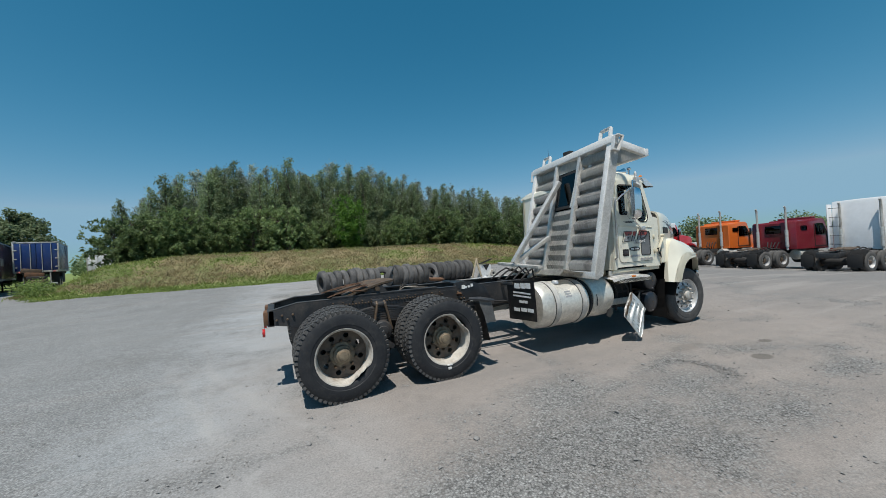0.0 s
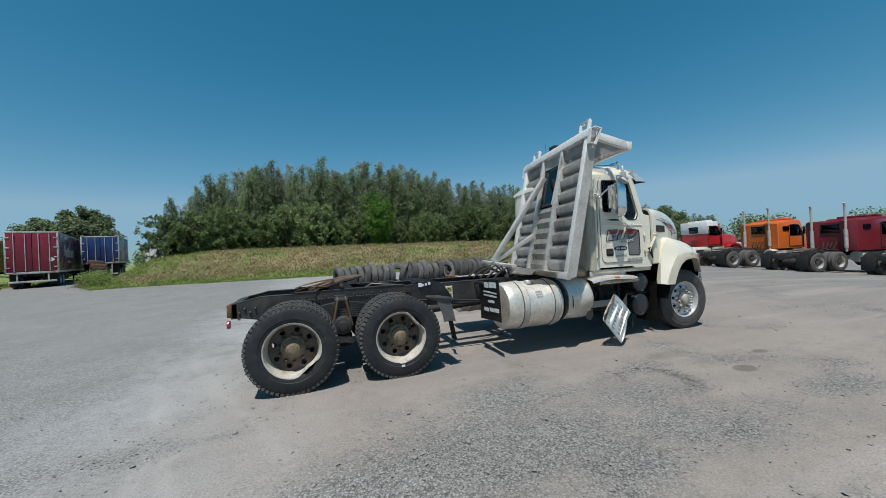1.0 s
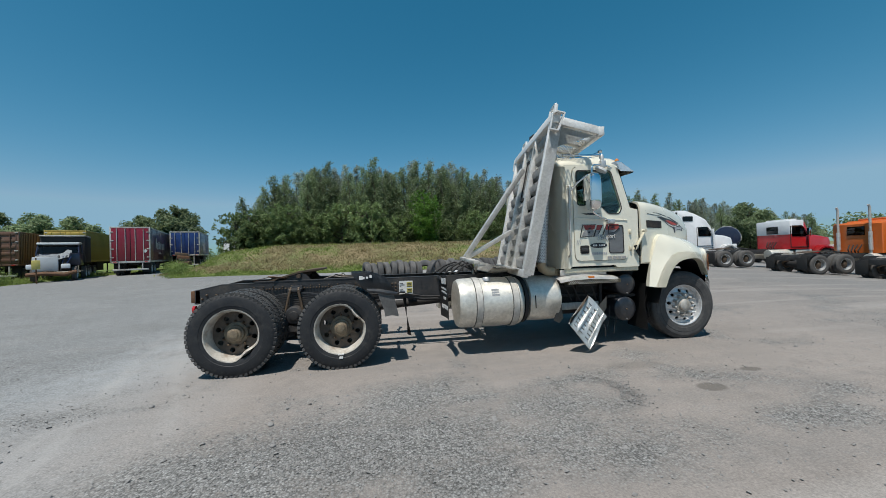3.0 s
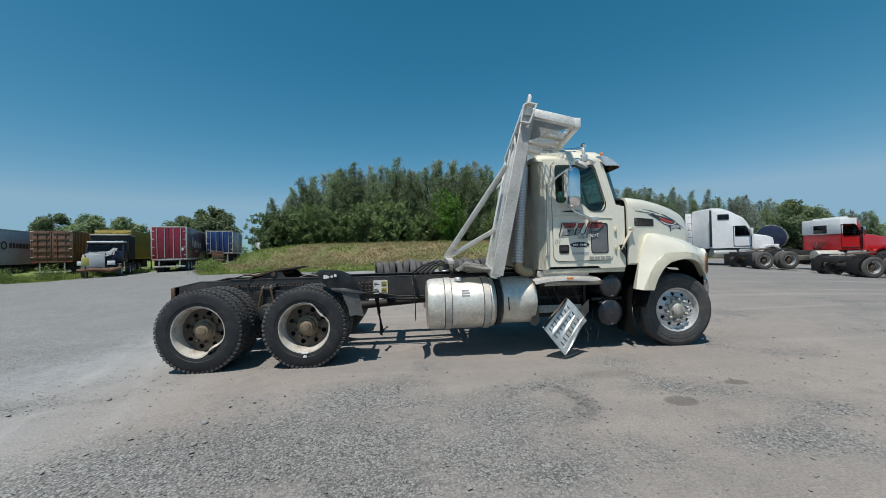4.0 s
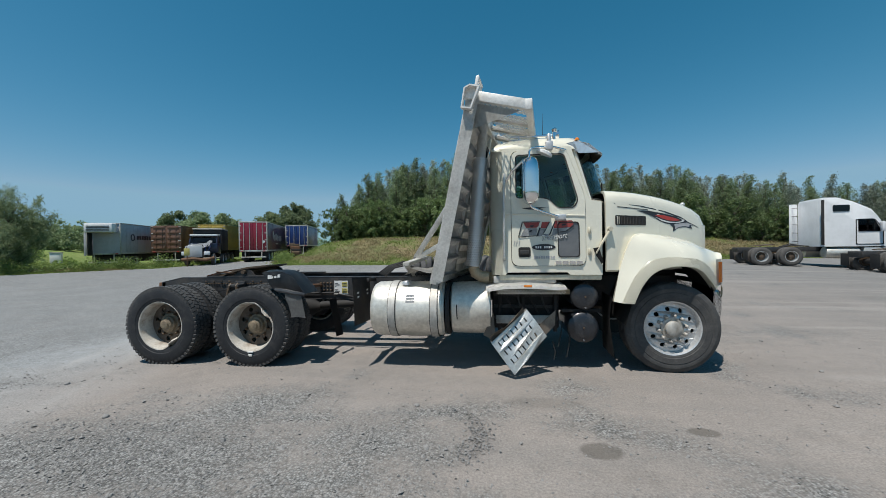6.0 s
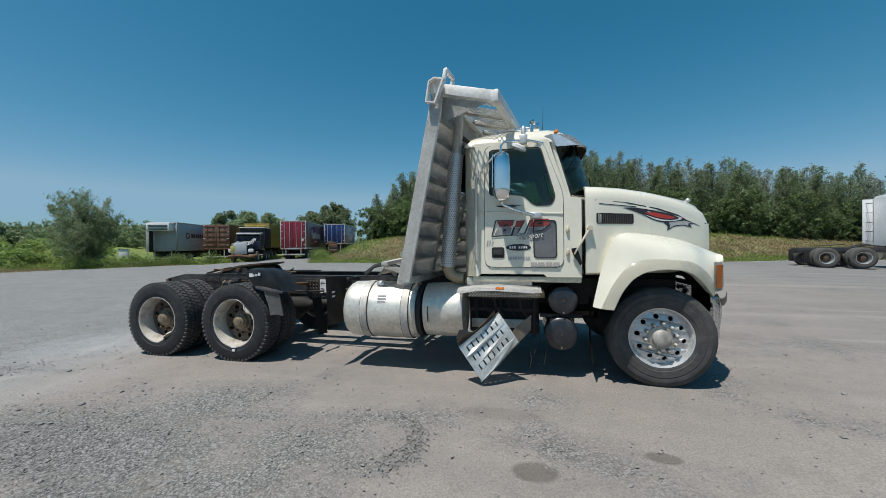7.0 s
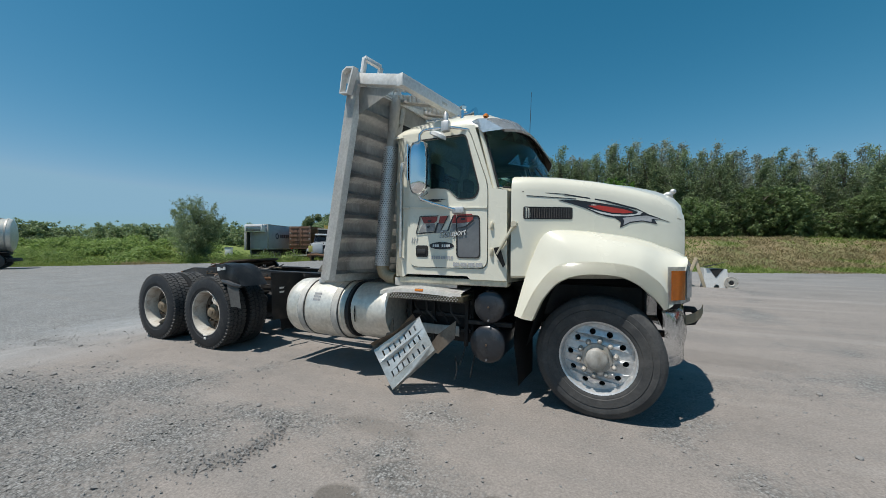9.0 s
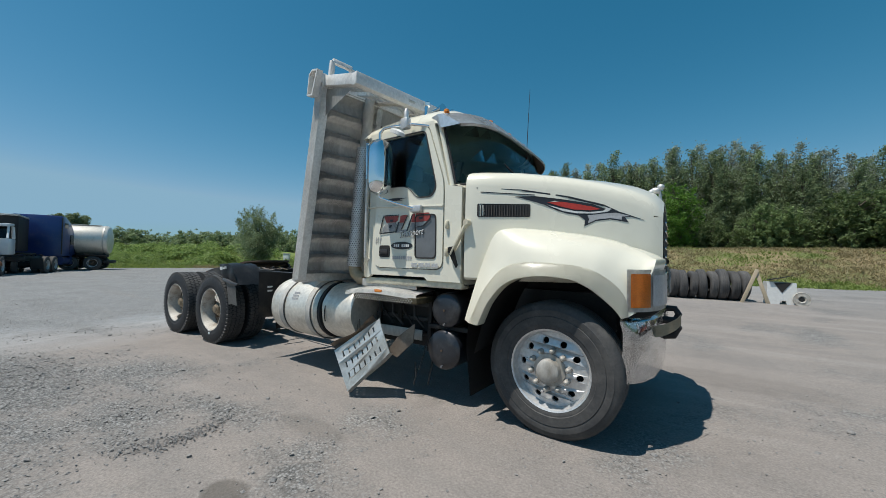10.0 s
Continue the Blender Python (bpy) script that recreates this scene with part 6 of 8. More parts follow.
# ---- headboard rack standing askew behind the cab ----
def rack():
    skew = radians(-9.6)
    lean = math.atan2(0.45, 2.06)
    base = Matrix.Translation((2.99, -1.415, 1.075)) @ Matrix.Rotation(skew, 4, "Z")
    tilt = base @ Matrix.Rotation(lean, 4, "Y")
    # local frame: u runs across (y), v up the board (z), w out of its rear face (-x)
    W, H = 2.22, 1.99

    def L(u, v, w=0.0):
        return tilt @ Vector((-w, u, v))
    top = thing("headboard_rack", "worn aluminium headboard rack leaning askew behind the cab", "rack")

    def bar(name, p, q, wd, ht, mat=ALU, label="", parent=None, bev=0.006):
        bm = B()
        a, b = L(*p), L(*q)
        d = (b - a).normalized()
        up = (L(0, 0, 1) - L(0, 0, 0)) if abs(d.dot(L(0, 0, 1) - L(0, 0, 0))) < 0.9 else Vector((0, 0, 1))
        beam(bm, a, b, wd, ht, up=up, bevel=bev)
        return part(name, bm, mat, parent or top, label)
    # side posts: deep channels whose flange faces the camera
    for u in (0.05, W - 0.05):
        bar("side_post", (u, -0.02, 0.0), (u, H + 0.02, 0.0), 0.10, 0.11, ALU_PALE, "flat aluminium side post")
    for u in (0.0, W):
        bm = B()
        sgn = -1 if u == 0 else 1
        loft(bm, [[L(u + sgn * 0.004, v, 0.05), L(u + sgn * 0.004, v, -0.085)] for v in np.linspace(0, H, 5)])
        thicken(bm, 0.008)
        part("side_flange", bm, ALU_PALE, top)
    for u in (0.74, 1.40):
        bar("inner_post", (u, 0.0, 0.02), (u, H, 0.02), 0.075, 0.08, ALU, "aluminium inner post")
    bar("bottom_rail", (0.0, 0.0, 0.02), (W, 0.0, 0.02), 0.10, 0.08)
    bar("top_rail", (-0.02, H + 0.03, 0.01), (W + 0.02, H + 0.03, 0.01), 0.12, 0.12, ALU_PALE, "scratched aluminium top rail")
    # pressed boards: each has a sloping shelf and a face
    n = 9
    for u0, u1 in ((0.10, 0.705), (1.435, W - 0.10)):
        for k in range(n):
            v0, v1 = 0.05 + k * (H - 0.06) / n, 0.05 + (k + 1) * (H - 0.06) / n
            bm = B()
            loft(bm, [[L(u, v0, -0.055), L(u, v0 + 0.025, 0.0), L(u, v0 + (v1 - v0) * 0.45, 0.025), L(u, v0 + (v1 - v0) * 0.60, 0.02), L(u, v1, -0.055)] for u in (u0, (u0 + u1) / 2, u1)])
            thicken(bm, 0.006)
            bmesh.ops.recalc_face_normals(bm, faces=bm.faces)
            board = part("pressed_board", bm, ALU_DULL, top, "pressed aluminium board, soot and shade painted in front")
            # forward faces get the darker colour, for their shade as well as soot
            board.data.materials.append(SOOT_SHADE)
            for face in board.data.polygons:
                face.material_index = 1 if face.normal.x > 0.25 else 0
    # middle bay: tread plate below, window above, crumpled cover at the top
    bm = B()
    loft(bm, [[L(u, v, -0.02 + (0.035 if k % 2 else 0.0)) for u in (0.775, 1.365)] for k, v in enumerate(np.linspace(0.04, 1.10, 13))])
    thicken(bm, 0.006)
    mid = part("tread_panel", bm, ALU_DULL, top, "grimy tread plate panel")
    bm = B()
    for i in range(30):
        for j in range(16):
            u, v = 0.80 + 0.0355 * j, 0.07 + 0.034 * i
            vs = [bm.verts.new(L(u + a, v + b, 0.022)) for a, b in ((-0.013, 0), (0, -0.006), (0.013, 0), (0, 0.006))]
            if (i + j) % 2:
                bm.faces.new(vs)
            else:
                bmesh.ops.delete(bm, geom=vs, context="VERTS")
    part("tread_pattern", bm, ALU, mid)["kind"] = "stuff"
    bm = B()
    plate(bm, [(0.775, 1.12), (0.775, 1.78), (1.365, 1.78), (1.365, 1.12)], lambda a, b: L(a, b, 0.0), lambda a, b: L(a, b, -0.02), [rounded([(0.82, 1.17), (0.82, 1.73), (1.32, 1.73), (1.32, 1.17)], 0.04)])
    part("window_surround", bm, DARK, top)
    bm = B()
    plate(bm, rounded([(0.82, 1.17), (0.82, 1.73), (1.32, 1.73), (1.32, 1.17)], 0.04), lambda a, b: L(a, b, -0.005), lambda a, b: L(a, b, -0.012))
    part("window_mesh", bm, GLASS_DARK, top, "dark dusty window")
    bm = B()
    rows = []
    for v in np.linspace(1.78, H, 6):
        rows.append([L(u, v, 0.02 * math.sin(9 * u + 5 * v)) for u in np.linspace(0.775, 1.365, 9)])
    loft(bm, rows)
    thicken(bm, 0.006)
    part("crumpled_cover", bm, ALU_DULL, top, "crumpled aluminium cover")
    bm = B()
    box(bm, -0.05, 0.05, -0.08, 0.08, -0.03, 0.06, 0.01, Matrix.Translation(L(1.15, H + 0.12, 0)))
    part("work_lamp", bm, DARK, top, "small black work lamp")
    # cap ends
    for u in (-0.02, W + 0.02):
        bm = B()
        s = -1 if u < 0 else 1
        pts = [(0.068, H - 0.15), (0.076, H + 0.06), (0.02, H + 0.100), (-0.09, H + 0.095), (-0.045, H - 0.15)]
        hole = [(0.055, H - 0.135), (0.062, H + 0.052), (0.018, H + 0.085), (-0.068, H + 0.081), (-0.030, H - 0.135)]
        plate(bm, pts, lambda a, b: L(u + s * 0.06, b, a), lambda a, b: L(u, b, a), [hole])
        part("cap_end", bm, ALU_PALE, top, "open aluminium cap end")
    # hoops on top
    for u in (0.22, 1.86):
        bm = B()
        w = 0.11
        a, b, c, d = L(u - w, H + 0.08), L(u - w, H + 0.25), L(u + w, H + 0.25), L(u + w, H + 0.08)
        for p, q in ((a, b), (b, c), (c, d)):
            beam(bm, p, q, 0.05, 0.035, up=(1, 0, 0.2), bevel=0.004)
        part("lashing_hoop", bm, ALU_PALE, top, "square aluminium lashing hoop")
    # canopy over the cab roof
    lift = H + 0.03

    def C(u, f, dz=0.0):
        return L(u, lift, 0) + (base.to_3x3() @ Vector((f, 0, 0))) + Vector((0, 0, dz - 0.29 * f))
    for u in (0.06, W - 0.06):
        bm = B()
        beam(bm, C(u, 0.0), C(u, 0.60), 0.07, 0.10)
        part("canopy_beam", bm, ALU_PALE, top, "aluminium canopy side beam")
        bm = B()
        a0, a1, a2 = C(u, 0.02, -0.07), C(u, 0.02, -0.34), C(u, 0.5, -0.07)
        vs = [bm.verts.new(p) for p in (a0, a1, a2)]
        bm.faces.new(vs)
        thicken(bm, 0.008)
        part("gusset", bm, ALU_DULL, top)
    bm = B()
    beam(bm, C(0.02, 0.585), C(W - 0.02, 0.585), 0.07, 0.11)
    part("canopy_front_beam", bm, ALU_PALE, top, "long canopy front beam")
    for u0, u1 in ((0.62, 0.72), (1.06, 1.14), (1.48, 1.58)):
        bm = B()
        beam(bm, C((u0 + u1) / 2, 0.0, -0.01), C((u0 + u1) / 2, 0.62, -0.01), 0.09, 0.05)
        part("canopy_rib", bm, ALU_DULL, top)
    for u0, u1 in ((0.16, 0.30), (0.40, 0.62), (0.74, 1.05), (1.15, 1.48), (1.60, 2.05)):
        bm = B()
        for i in range(9):
            f0 = 0.05 + 0.06 * i
            beam(bm, C(u0, f0, -0.02), C(u1, min(0.6, f0 + (u1 - u0) * 0.8), -0.02), 0.012, 0.008, bevel=0)
            beam(bm, C(u1, f0, -0.02), C(u0, min(0.6, f0 + (u1 - u0) * 0.8), -0.02), 0.012, 0.008, bevel=0)
        part("canopy_mesh", bm, ALU, top, "expanded metal mesh")
    # foot deck and braces behind the board
    def R(u, f, z):
        return base @ Vector((-f, u, z))
    bm = B()
    loft(bm, [[R(u, -0.10, 0.02 + 0.02 * math.sin(5 * u)), R(u, 0.18, 0.06), R(u, 0.34 + 0.12 * math.sin(1.4 * u), 0.09 + 0.03 * math.sin(4 * u)), R(u, 0.42 + 0.12 * math.sin(1.4 * u), 0.03)] for u in np.linspace(0.25, 1.95, 9)])
    thicken(bm, 0.008)
    part("foot_deck", bm, ALU_DULL, top, "bent aluminium foot deck")
    bm = B()
    beam(bm, (2.52, -0.06, 1.29), L(1.22, 1.62, 0.07), 0.075, 0.075, up=(1, 0, 0))
    part("long_brace", bm, ALU, top, "long aluminium rear brace")
    bm = B()
    beam(bm, (2.54, -0.06, 1.28), L(1.36, 0.62, 0.05), 0.06, 0.07, up=(1, 0, 0))
    part("short_brace", bm, ALU, top, "short aluminium rear brace")
    bm = B()
    beam(bm, (2.52, -0.75, 1.22), (2.58, 0.45, 1.27), 0.09, 0.05)
    beam(bm, (2.52, -0.72, 1.20), (2.56, -0.40, 1.05), 0.05, 0.05)
    beam(bm, (2.57, 0.40, 1.25), (2.57, 0.40, 1.05), 0.05, 0.05)
    part("foot_bar", bm, ALU_DULL, top, "buckled foot bar")
    bm = B()
    box(bm, 2.80, 3.10, -0.43, 0.43, 1.045, 1.09, 0.008)
    part("foot_plate", bm, ALU_DULL, top)
    bm = B()
    tube(bm, [L(0.80, 1.10, 0.06), L(0.68, 1.85, 0.07)], 0.012, 8)
    part("rod", bm, ALU, top)


rack()


# ---- parked vehicles round the yard ----
def paint(name, c, dirt=0.25, rough=0.35):
    return surface(name, c, tuple(k * 0.8 for k in c), rough=rough, coat=0.3, scale=1.2, fine=12, bump=0.0, grit=0.06, amount=0.6, dirt=(0.16, 0.13, 0.10), dirt_amount=dirt, dirt_scale=1.5)


WHITE_P = paint("white_paint", (0.76, 0.77, 0.78), 0.12)
ORANGE_P = paint("orange_paint", (0.62, 0.135, 0.02), 0.2)
MAROON_P = paint("maroon_paint", (0.17, 0.012, 0.02), 0.15)
RED_P = paint("red_paint", (0.50, 0.015, 0.02), 0.15)
BLUE_P = paint("blue_paint", (0.010, 0.034, 0.15), 0.2)
NAVY_P = paint("navy_paint", (0.012, 0.018, 0.045), 0.15)
BROWN_P = paint("brown_container_paint", (0.155, 0.075, 0.045), 0.4, 0.6)
YELLOW_P = paint("yellow_container_paint", (0.50, 0.36, 0.07), 0.3, 0.6)
SILVER_P = paint("silver_paint", (0.46, 0.48, 0.50), 0.25, 0.4)
GREY_PANEL = paint("pale_trailer_panel", (0.44, 0.445, 0.485), 0.25, 0.5)


def far_tyre_bm(r=0.52, half=0.14):
    bm = B()
    lathe(bm, [(0.29, -half + 0.02), (0.40, -half), (r - 0.03, -half + 0.02), (r, -half + 0.05), (r - 0.02, -0.005), (r - 0.02, 0.005), (r, half - 0.05), (r - 0.03, half - 0.02), (0.40, half), (0.29, half - 0.02)],
          seg=32, close=True)
    return bm


def far_rim_bm():
    bm = B()
    lathe(bm, [(0.305, -0.128), (0.285, -0.125), (0.27, -0.05), (0.262, 0.045), (0.24, 0.055), (0.24, 0.062), (0.272, 0.052), (0.28, -0.05), (0.297, -0.118)], seg=28, close=True)
    return bm


def far_disc_bm():
    bm = B()
    lathe(bm, [(0.245, 0.095), (0.245, 0.05), (0.20, 0.06), (0.13, 0.055), (0.12, -0.02), (0.10, -0.075), (0.05, -0.085), (0.02, -0.085)], seg=24)
    for i in range(8):
        a = 2 * math.pi * i / 8
        lathe(bm, [(0.024, 0.03), (0.02, 0.05)], (0.165 * math.cos(a), 0.0, 0.165 * math.sin(a)), seg=8)
    return bm


FAR = {}


def far_wheel(parent, x, y, z=0.52, rim=None):
    """A wheel with rim and tyre, sharing one mesh among all far vehicles."""
    if "tyre" not in FAR:
        a = part("tyre", far_tyre_bm(), RUBBER_DUSTY)
        b = part("rim", far_rim_bm(), WHEEL_ALU)
        c = part("disc", far_disc_bm(), GREASE)
        FAR["tyre"], FAR["rim"], FAR["disc"] = a.data, b.data, c.data
        for o in (a, b, c):
            bpy.data.objects.remove(o)
    w = bpy.data.objects.new("wheel", FAR["tyre"])
    scene.collection.objects.link(w)
    w.parent = parent
    w.matrix_basis = Matrix.Translation((x, y, z)) @ Matrix.Rotation(0 if y < 0 else math.pi, 4, "Z")
    for name in ("rim", "disc"):
        r = bpy.data.objects.new(name, FAR[name])
        scene.collection.objects.link(r)
        r.parent = w
    return w


def far_pose(x, y, heading, scale=1.0):
    return pose(x, y, ground_z(x, y) - 0.01, 0, 0, heading), scale


def parked_tractor(x, y, heading, body, upper, label, sleeper=1.5, high=False, stacks=True, long_nose=True, s=1.0, tanks_alu=True, wrecked=False, guards=True, visor=True):
    """A conventional tractor: x runs forward, the origin is under its tandem."""
    m, sc = far_pose(x, y, heading, s)
    t = thing("parked_tractor", label, "truck", m, sc, group="parked trucks")

    def add(name, bm, mat, lab="", parent=None):
        return part(name, bm, mat, parent or t, lab)
    for yy in (-0.43, 0.43):
        bm = B()
        box(bm, -1.5, 6.2, yy - 0.04, yy + 0.04, 0.78, 1.04, 0.008)
        add("frame_rail", bm, BLACK)
    for xx in (-0.68, 0.68):
        for sd in (-1, 1):
            far_wheel(t, xx, sd * 1.08)
            far_wheel(t, xx, sd * 0.74)
        bm = B()
        lathe(bm, [(0.09, -0.9), (0.2, -0.1), (0.2, 0.1), (0.09, 0.9)], (xx, 0, 0.52), seg=12)
        add("axle", bm, DARK)
        for sd in (-1, 1):
            bm = B()
            tube(bm, [(xx - 0.5, sd * 0.55, 0.62), (xx, sd * 0.55, 0.80), (xx + 0.5, sd * 0.55, 0.62)], 0.05, 6)
            add("leaf_spring", bm, BLACK)
    fx = 5.7
    for sd in (-1, 1):
        far_wheel(t, fx, sd * 1.02)
        bm = B()
        box(bm, -1.36, -1.335, sd * 0.64, sd * 1.18, 0.28, 0.92, 0.006)
        add("mud_flap", bm, DARK, "black mud flap")
        bm = B()
        rows = [[(0.0 + 0.62 * math.cos(a) * 1.0 - 0.68, sd * yy, 0.52 + 0.62 * math.sin(a)) for yy in (0.62, 1.22)] for a in np.linspace(radians(70), radians(185), 8)]
        loft(bm, rows)
        thicken(bm, 0.01)
        if guards and not wrecked:
            add("rear_fender", bm, DARK)
        else:
            bm.free()
    bm = B()
    box(bm, -1.52, -1.44, -0.45, 0.45, 0.74, 1.0, 0.01)
    add("rear_crossmember", bm, BLACK)
    bm = B()
    plate(bm, rounded([(-0.6, -0.42), (-0.5, -0.08), (0.0, 0.0), (-0.5, 0.08), (-0.6, 0.42), (0.3, 0.42), (0.4, 0), (0.3, -0.42)], 0.05), lambda a, b: (a, b, 1.20 + 0.1 * a), lambda a, b: (a, b, 1.16 + 0.1 * a))
    add("fifth_wheel", bm, GREASE, "greasy fifth wheel")
    for k in range(3):
        bm = B()
        tube(bm, [(0.7, -0.3 + 0.2 * k, 1.06), (1.2, -0.32 + 0.2 * k, 1.12 + 0.05 * k), (1.9, -0.3 + 0.25 * k, 1.08)], 0.03, 6)
        add("air_hose", bm, DARK)
    # tanks
    for sd in (-1, 1):
        bm = B()
        lathe(bm, [(0.05, 2.2), (0.30, 2.22), (0.31, 2.26), (0.31, 3.55), (0.30, 3.6), (0.05, 3.62)], (0, sd * 0.9, 0.72), axis="x", seg=24)
        add("fuel_tank", bm, TANK_ALU if tanks_alu else body, "aluminium fuel tank")
        bm = B()
        box(bm, 3.75, 4.75, sd * 0.65, sd * 1.18, 0.42, 1.0, 0.04)
        add("step_box", bm, ALU if tanks_alu else body)
    # sleeper and cab
    back = 4.65 - sleeper - 1.25
    if high:
        prof = [(back, 1.05), (back, 3.62), (back + 0.06, 3.74), (back + sleeper * 0.45, 3.72), (back + sleeper * 0.9, 3.5), (4.05, 3.05), (4.32, 2.65), (4.68, 1.98), (4.7, 1.05)]
    else:
        prof = [(back, 1.05), (back, 2.62), (back + 0.08, 2.72), (back + sleeper, 2.76), (back + sleeper + 0.05, 2.84), (4.2, 2.82), (4.32, 2.74), (4.62, 1.98), (4.66, 1.05)]
    bm = B()
    rows = []
    for yy, k in ((-1.2, 0.965), (-1.17, 0.99), (-1.05, 1.0), (0, 1.005), (1.05, 1.0), (1.17, 0.99), (1.2, 0.965)):
        rows.append([(4.0 + (px_ - 4.0) * (k if abs(yy) > 1.1 else 1), yy, 1.05 + (pz - 1.05) * k) for px_, pz in prof])
    loft(bm, rows)
    for r in (rows[0], rows[-1]):
        bm.faces.new([bm.verts.new(p) for p in r])
    bmesh.ops.remove_doubles(bm, verts=bm.verts, dist=0.001)
    cabp = add("cab", bm, body, "painted sleeper cab")
    if upper is not body:
        bm = B()
        z0 = 1.95
        box(bm, back - 0.025, 4.28, -1.212, 1.212, z0, 2.86, 0.06)
        add("upper_cab", bm, upper, "white upper cab panel")
    for sd in (-1, 1):
        bm = B()
        plate(bm, rounded([(3.50, 1.85), (3.50, 2.52), (4.12, 2.52), (4.42, 1.92), (4.38, 1.85)], 0.05), lambda a, b: (a, sd * 1.226, b), lambda a, b: (a, sd * 1.205, b))
        add("door_window", bm, GLASS_DARK, "dark door window", cabp)
        bm = B()
        plate(bm, rounded([(back + 0.35, 2.15 if not high else 2.95), (back + 0.35, 2.42 if not high else 3.3), (back + (0.85 if not high else 1.05), 2.42 if not high else 3.3), (back + (0.85 if not high else 1.05), 2.15 if not high else 2.95)], 0.06), lambda a, b: (a, sd * 1.226, b), lambda a, b: (a, sd * 1.19, b))
        add("sleeper_window", bm, GLASS_DARK, "", cabp)
        bm = B()
        plate(bm, rounded([(3.40, 1.15), (3.40, 2.5), (4.18, 2.5), (4.52, 1.95), (4.52, 1.15)], 0.05), lambda a, b: (a, sd * 1.219, b), lambda a, b: (a, sd * 1.20, b),
              [rounded([(3.44, 1.19), (3.44, 2.47), (4.16, 2.47), (4.49, 1.94), (4.49, 1.19)], 0.05)])
        add("door_seam", bm, DARK, "", cabp)
        bm = B()
        box(bm, 4.30, 4.42, sd * 1.32, sd * 1.52, 1.85, 2.35, 0.03)
        tube(bm, [(4.36, sd * 1.2, 2.3), (4.36, sd * 1.4, 2.3)], 0.02, 6)
        add("mirror", bm, CHROME if long_nose else body, "", cabp)
    if not high:
        bm = B()
        box(bm, back - 0.034, back + 0.01, -0.42, 0.42, 2.02, 2.5, 0.01)
        add("rear_window", bm, GLASS_DARK, "", cabp)
        bm = B()
        box(bm, back + sleeper + 0.35, back + sleeper + 0.75, -0.9, 0.9, 2.84, 2.96, 0.05)
        add("roof_fairing", bm, upper)
        for k in range(4):
            bm = B()
            tube(bm, [(back - 0.10, -0.35 + 0.2 * k, 1.5), (back - 0.28, -0.3 + 0.16 * k, 1.15 + 0.08 * (k % 2)), (back - 0.12, -0.2 + 0.15 * k, 1.02)], 0.03, 6)
            add("air_hose", bm, DARK)
    else:
        for k in range(5):
            bm = B()
            beam(bm, (back - 0.25, 0.70, 1.35 + 0.5 * k), (back - 0.27, 1.17, 1.38 + 0.5 * k), 0.03, 0.03)
            add("fairing_strut", bm, BLACK)
        for sd in (-1, 1):
            bm = B()
            box(bm, back - (0.40 if sd > 0 else 0.13), back, sd * 1.17, sd * 1.215, 1.15, 3.6, 0.015)
            add("side_fairing", bm, WHITE_P if sd > 0 else DARK, "gap fairing beside the sleeper")
    bm = B()
    loft(bm, [[(4.70 - (4.70 - 4.34) * v + 0.02, yy, 1.97 + 0.62 * v) for v in (0.05, 0.95)] for yy in (-1.05, -0.4, 0.4, 1.05)])
    thicken(bm, 0.01)
    add("windshield", bm, GLASS_DARK, "dark windshield", cabp)
    # hood and fenders
    if not wrecked or long_nose:
        bm = B()
        rows = []
        nose = 6.55 if long_nose else 6.3
        for xx, w, zt in ((4.62, 1.0, 1.98), (5.2, 0.86, 1.93), (5.8, 0.72, 1.86), (nose - 0.1, 0.62, 1.74), (nose, 0.55, 1.55), (nose + 0.01, 0.5, 0.95)):
            h = [(w, 0.98), (w, zt - 0.15), (w - 0.05, zt - 0.04), (w - 0.18, zt), (0, zt + 0.03)]
            rows.append([(xx, -a, b) for a, b in h] + [(xx, a, b) for a, b in h[-2::-1]])
        loft(bm, rows, caps=True)
        add("hood", bm, body, "long painted hood")
        for sd in (-1, 1):
            bm = B()
            arc = [(fx + 0.64 * math.cos(a), 0.60 + 0.62 * math.sin(a)) for a in np.linspace(radians(-5), radians(190), 13)]
            loft(bm, [[(a, sd * 0.6, b + 0.05), (a, sd * 1.10, b + 0.02), (a, sd * 1.20, b - 0.02), (a, sd * 1.215, b - 0.12)] for a, b in arc])
            thicken(bm, 0.015)
            add("front_fender", bm, body)
            bm = B()
            box(bm, nose - 0.35, nose - 0.1, sd * 0.72, sd * 1.15, 0.95, 1.25, 0.05)
            add("headlamp", bm, LAMP_WHITE)
        bm = B()
        box(bm, nose + 0.0, nose + 0.03, -0.48, 0.48, 1.0, 1.55, 0.01)
        add("grille", bm, CHROME)
        bm = B()
        box(bm, nose - 0.05, nose + 0.12, -1.2, 1.2, 0.45, 0.85, 0.04)
        add("bumper", bm, CHROME if long_nose else body)
    if stacks:
        for sd in (-1, 1):
            bm = B()
            xx = back - 0.12
            tube(bm, [(xx, sd * 0.78, 1.0), (xx, sd * 0.78, 3.2), (xx, sd * 0.78, 3.5), (xx - 0.07, sd * 0.78, 3.64)], 0.055, 12)
            st = add("exhaust_pipe", bm, ALU_DULL, "grey exhaust stack")
            bm = B()
            tube(bm, [(xx, sd * 0.78, 1.2), (xx, sd * 0.78, 2.2)], 0.085, 14)
            add("heat_shield", bm, ALU, "", st)
    for yy in (-0.8, -0.4, 0, 0.4, 0.8):
        bm = B()
        box(bm, 4.10, 4.2, yy - 0.05, yy + 0.05, (2.66 if not high else 3.0), (2.74 if not high else 3.06), 0.01)
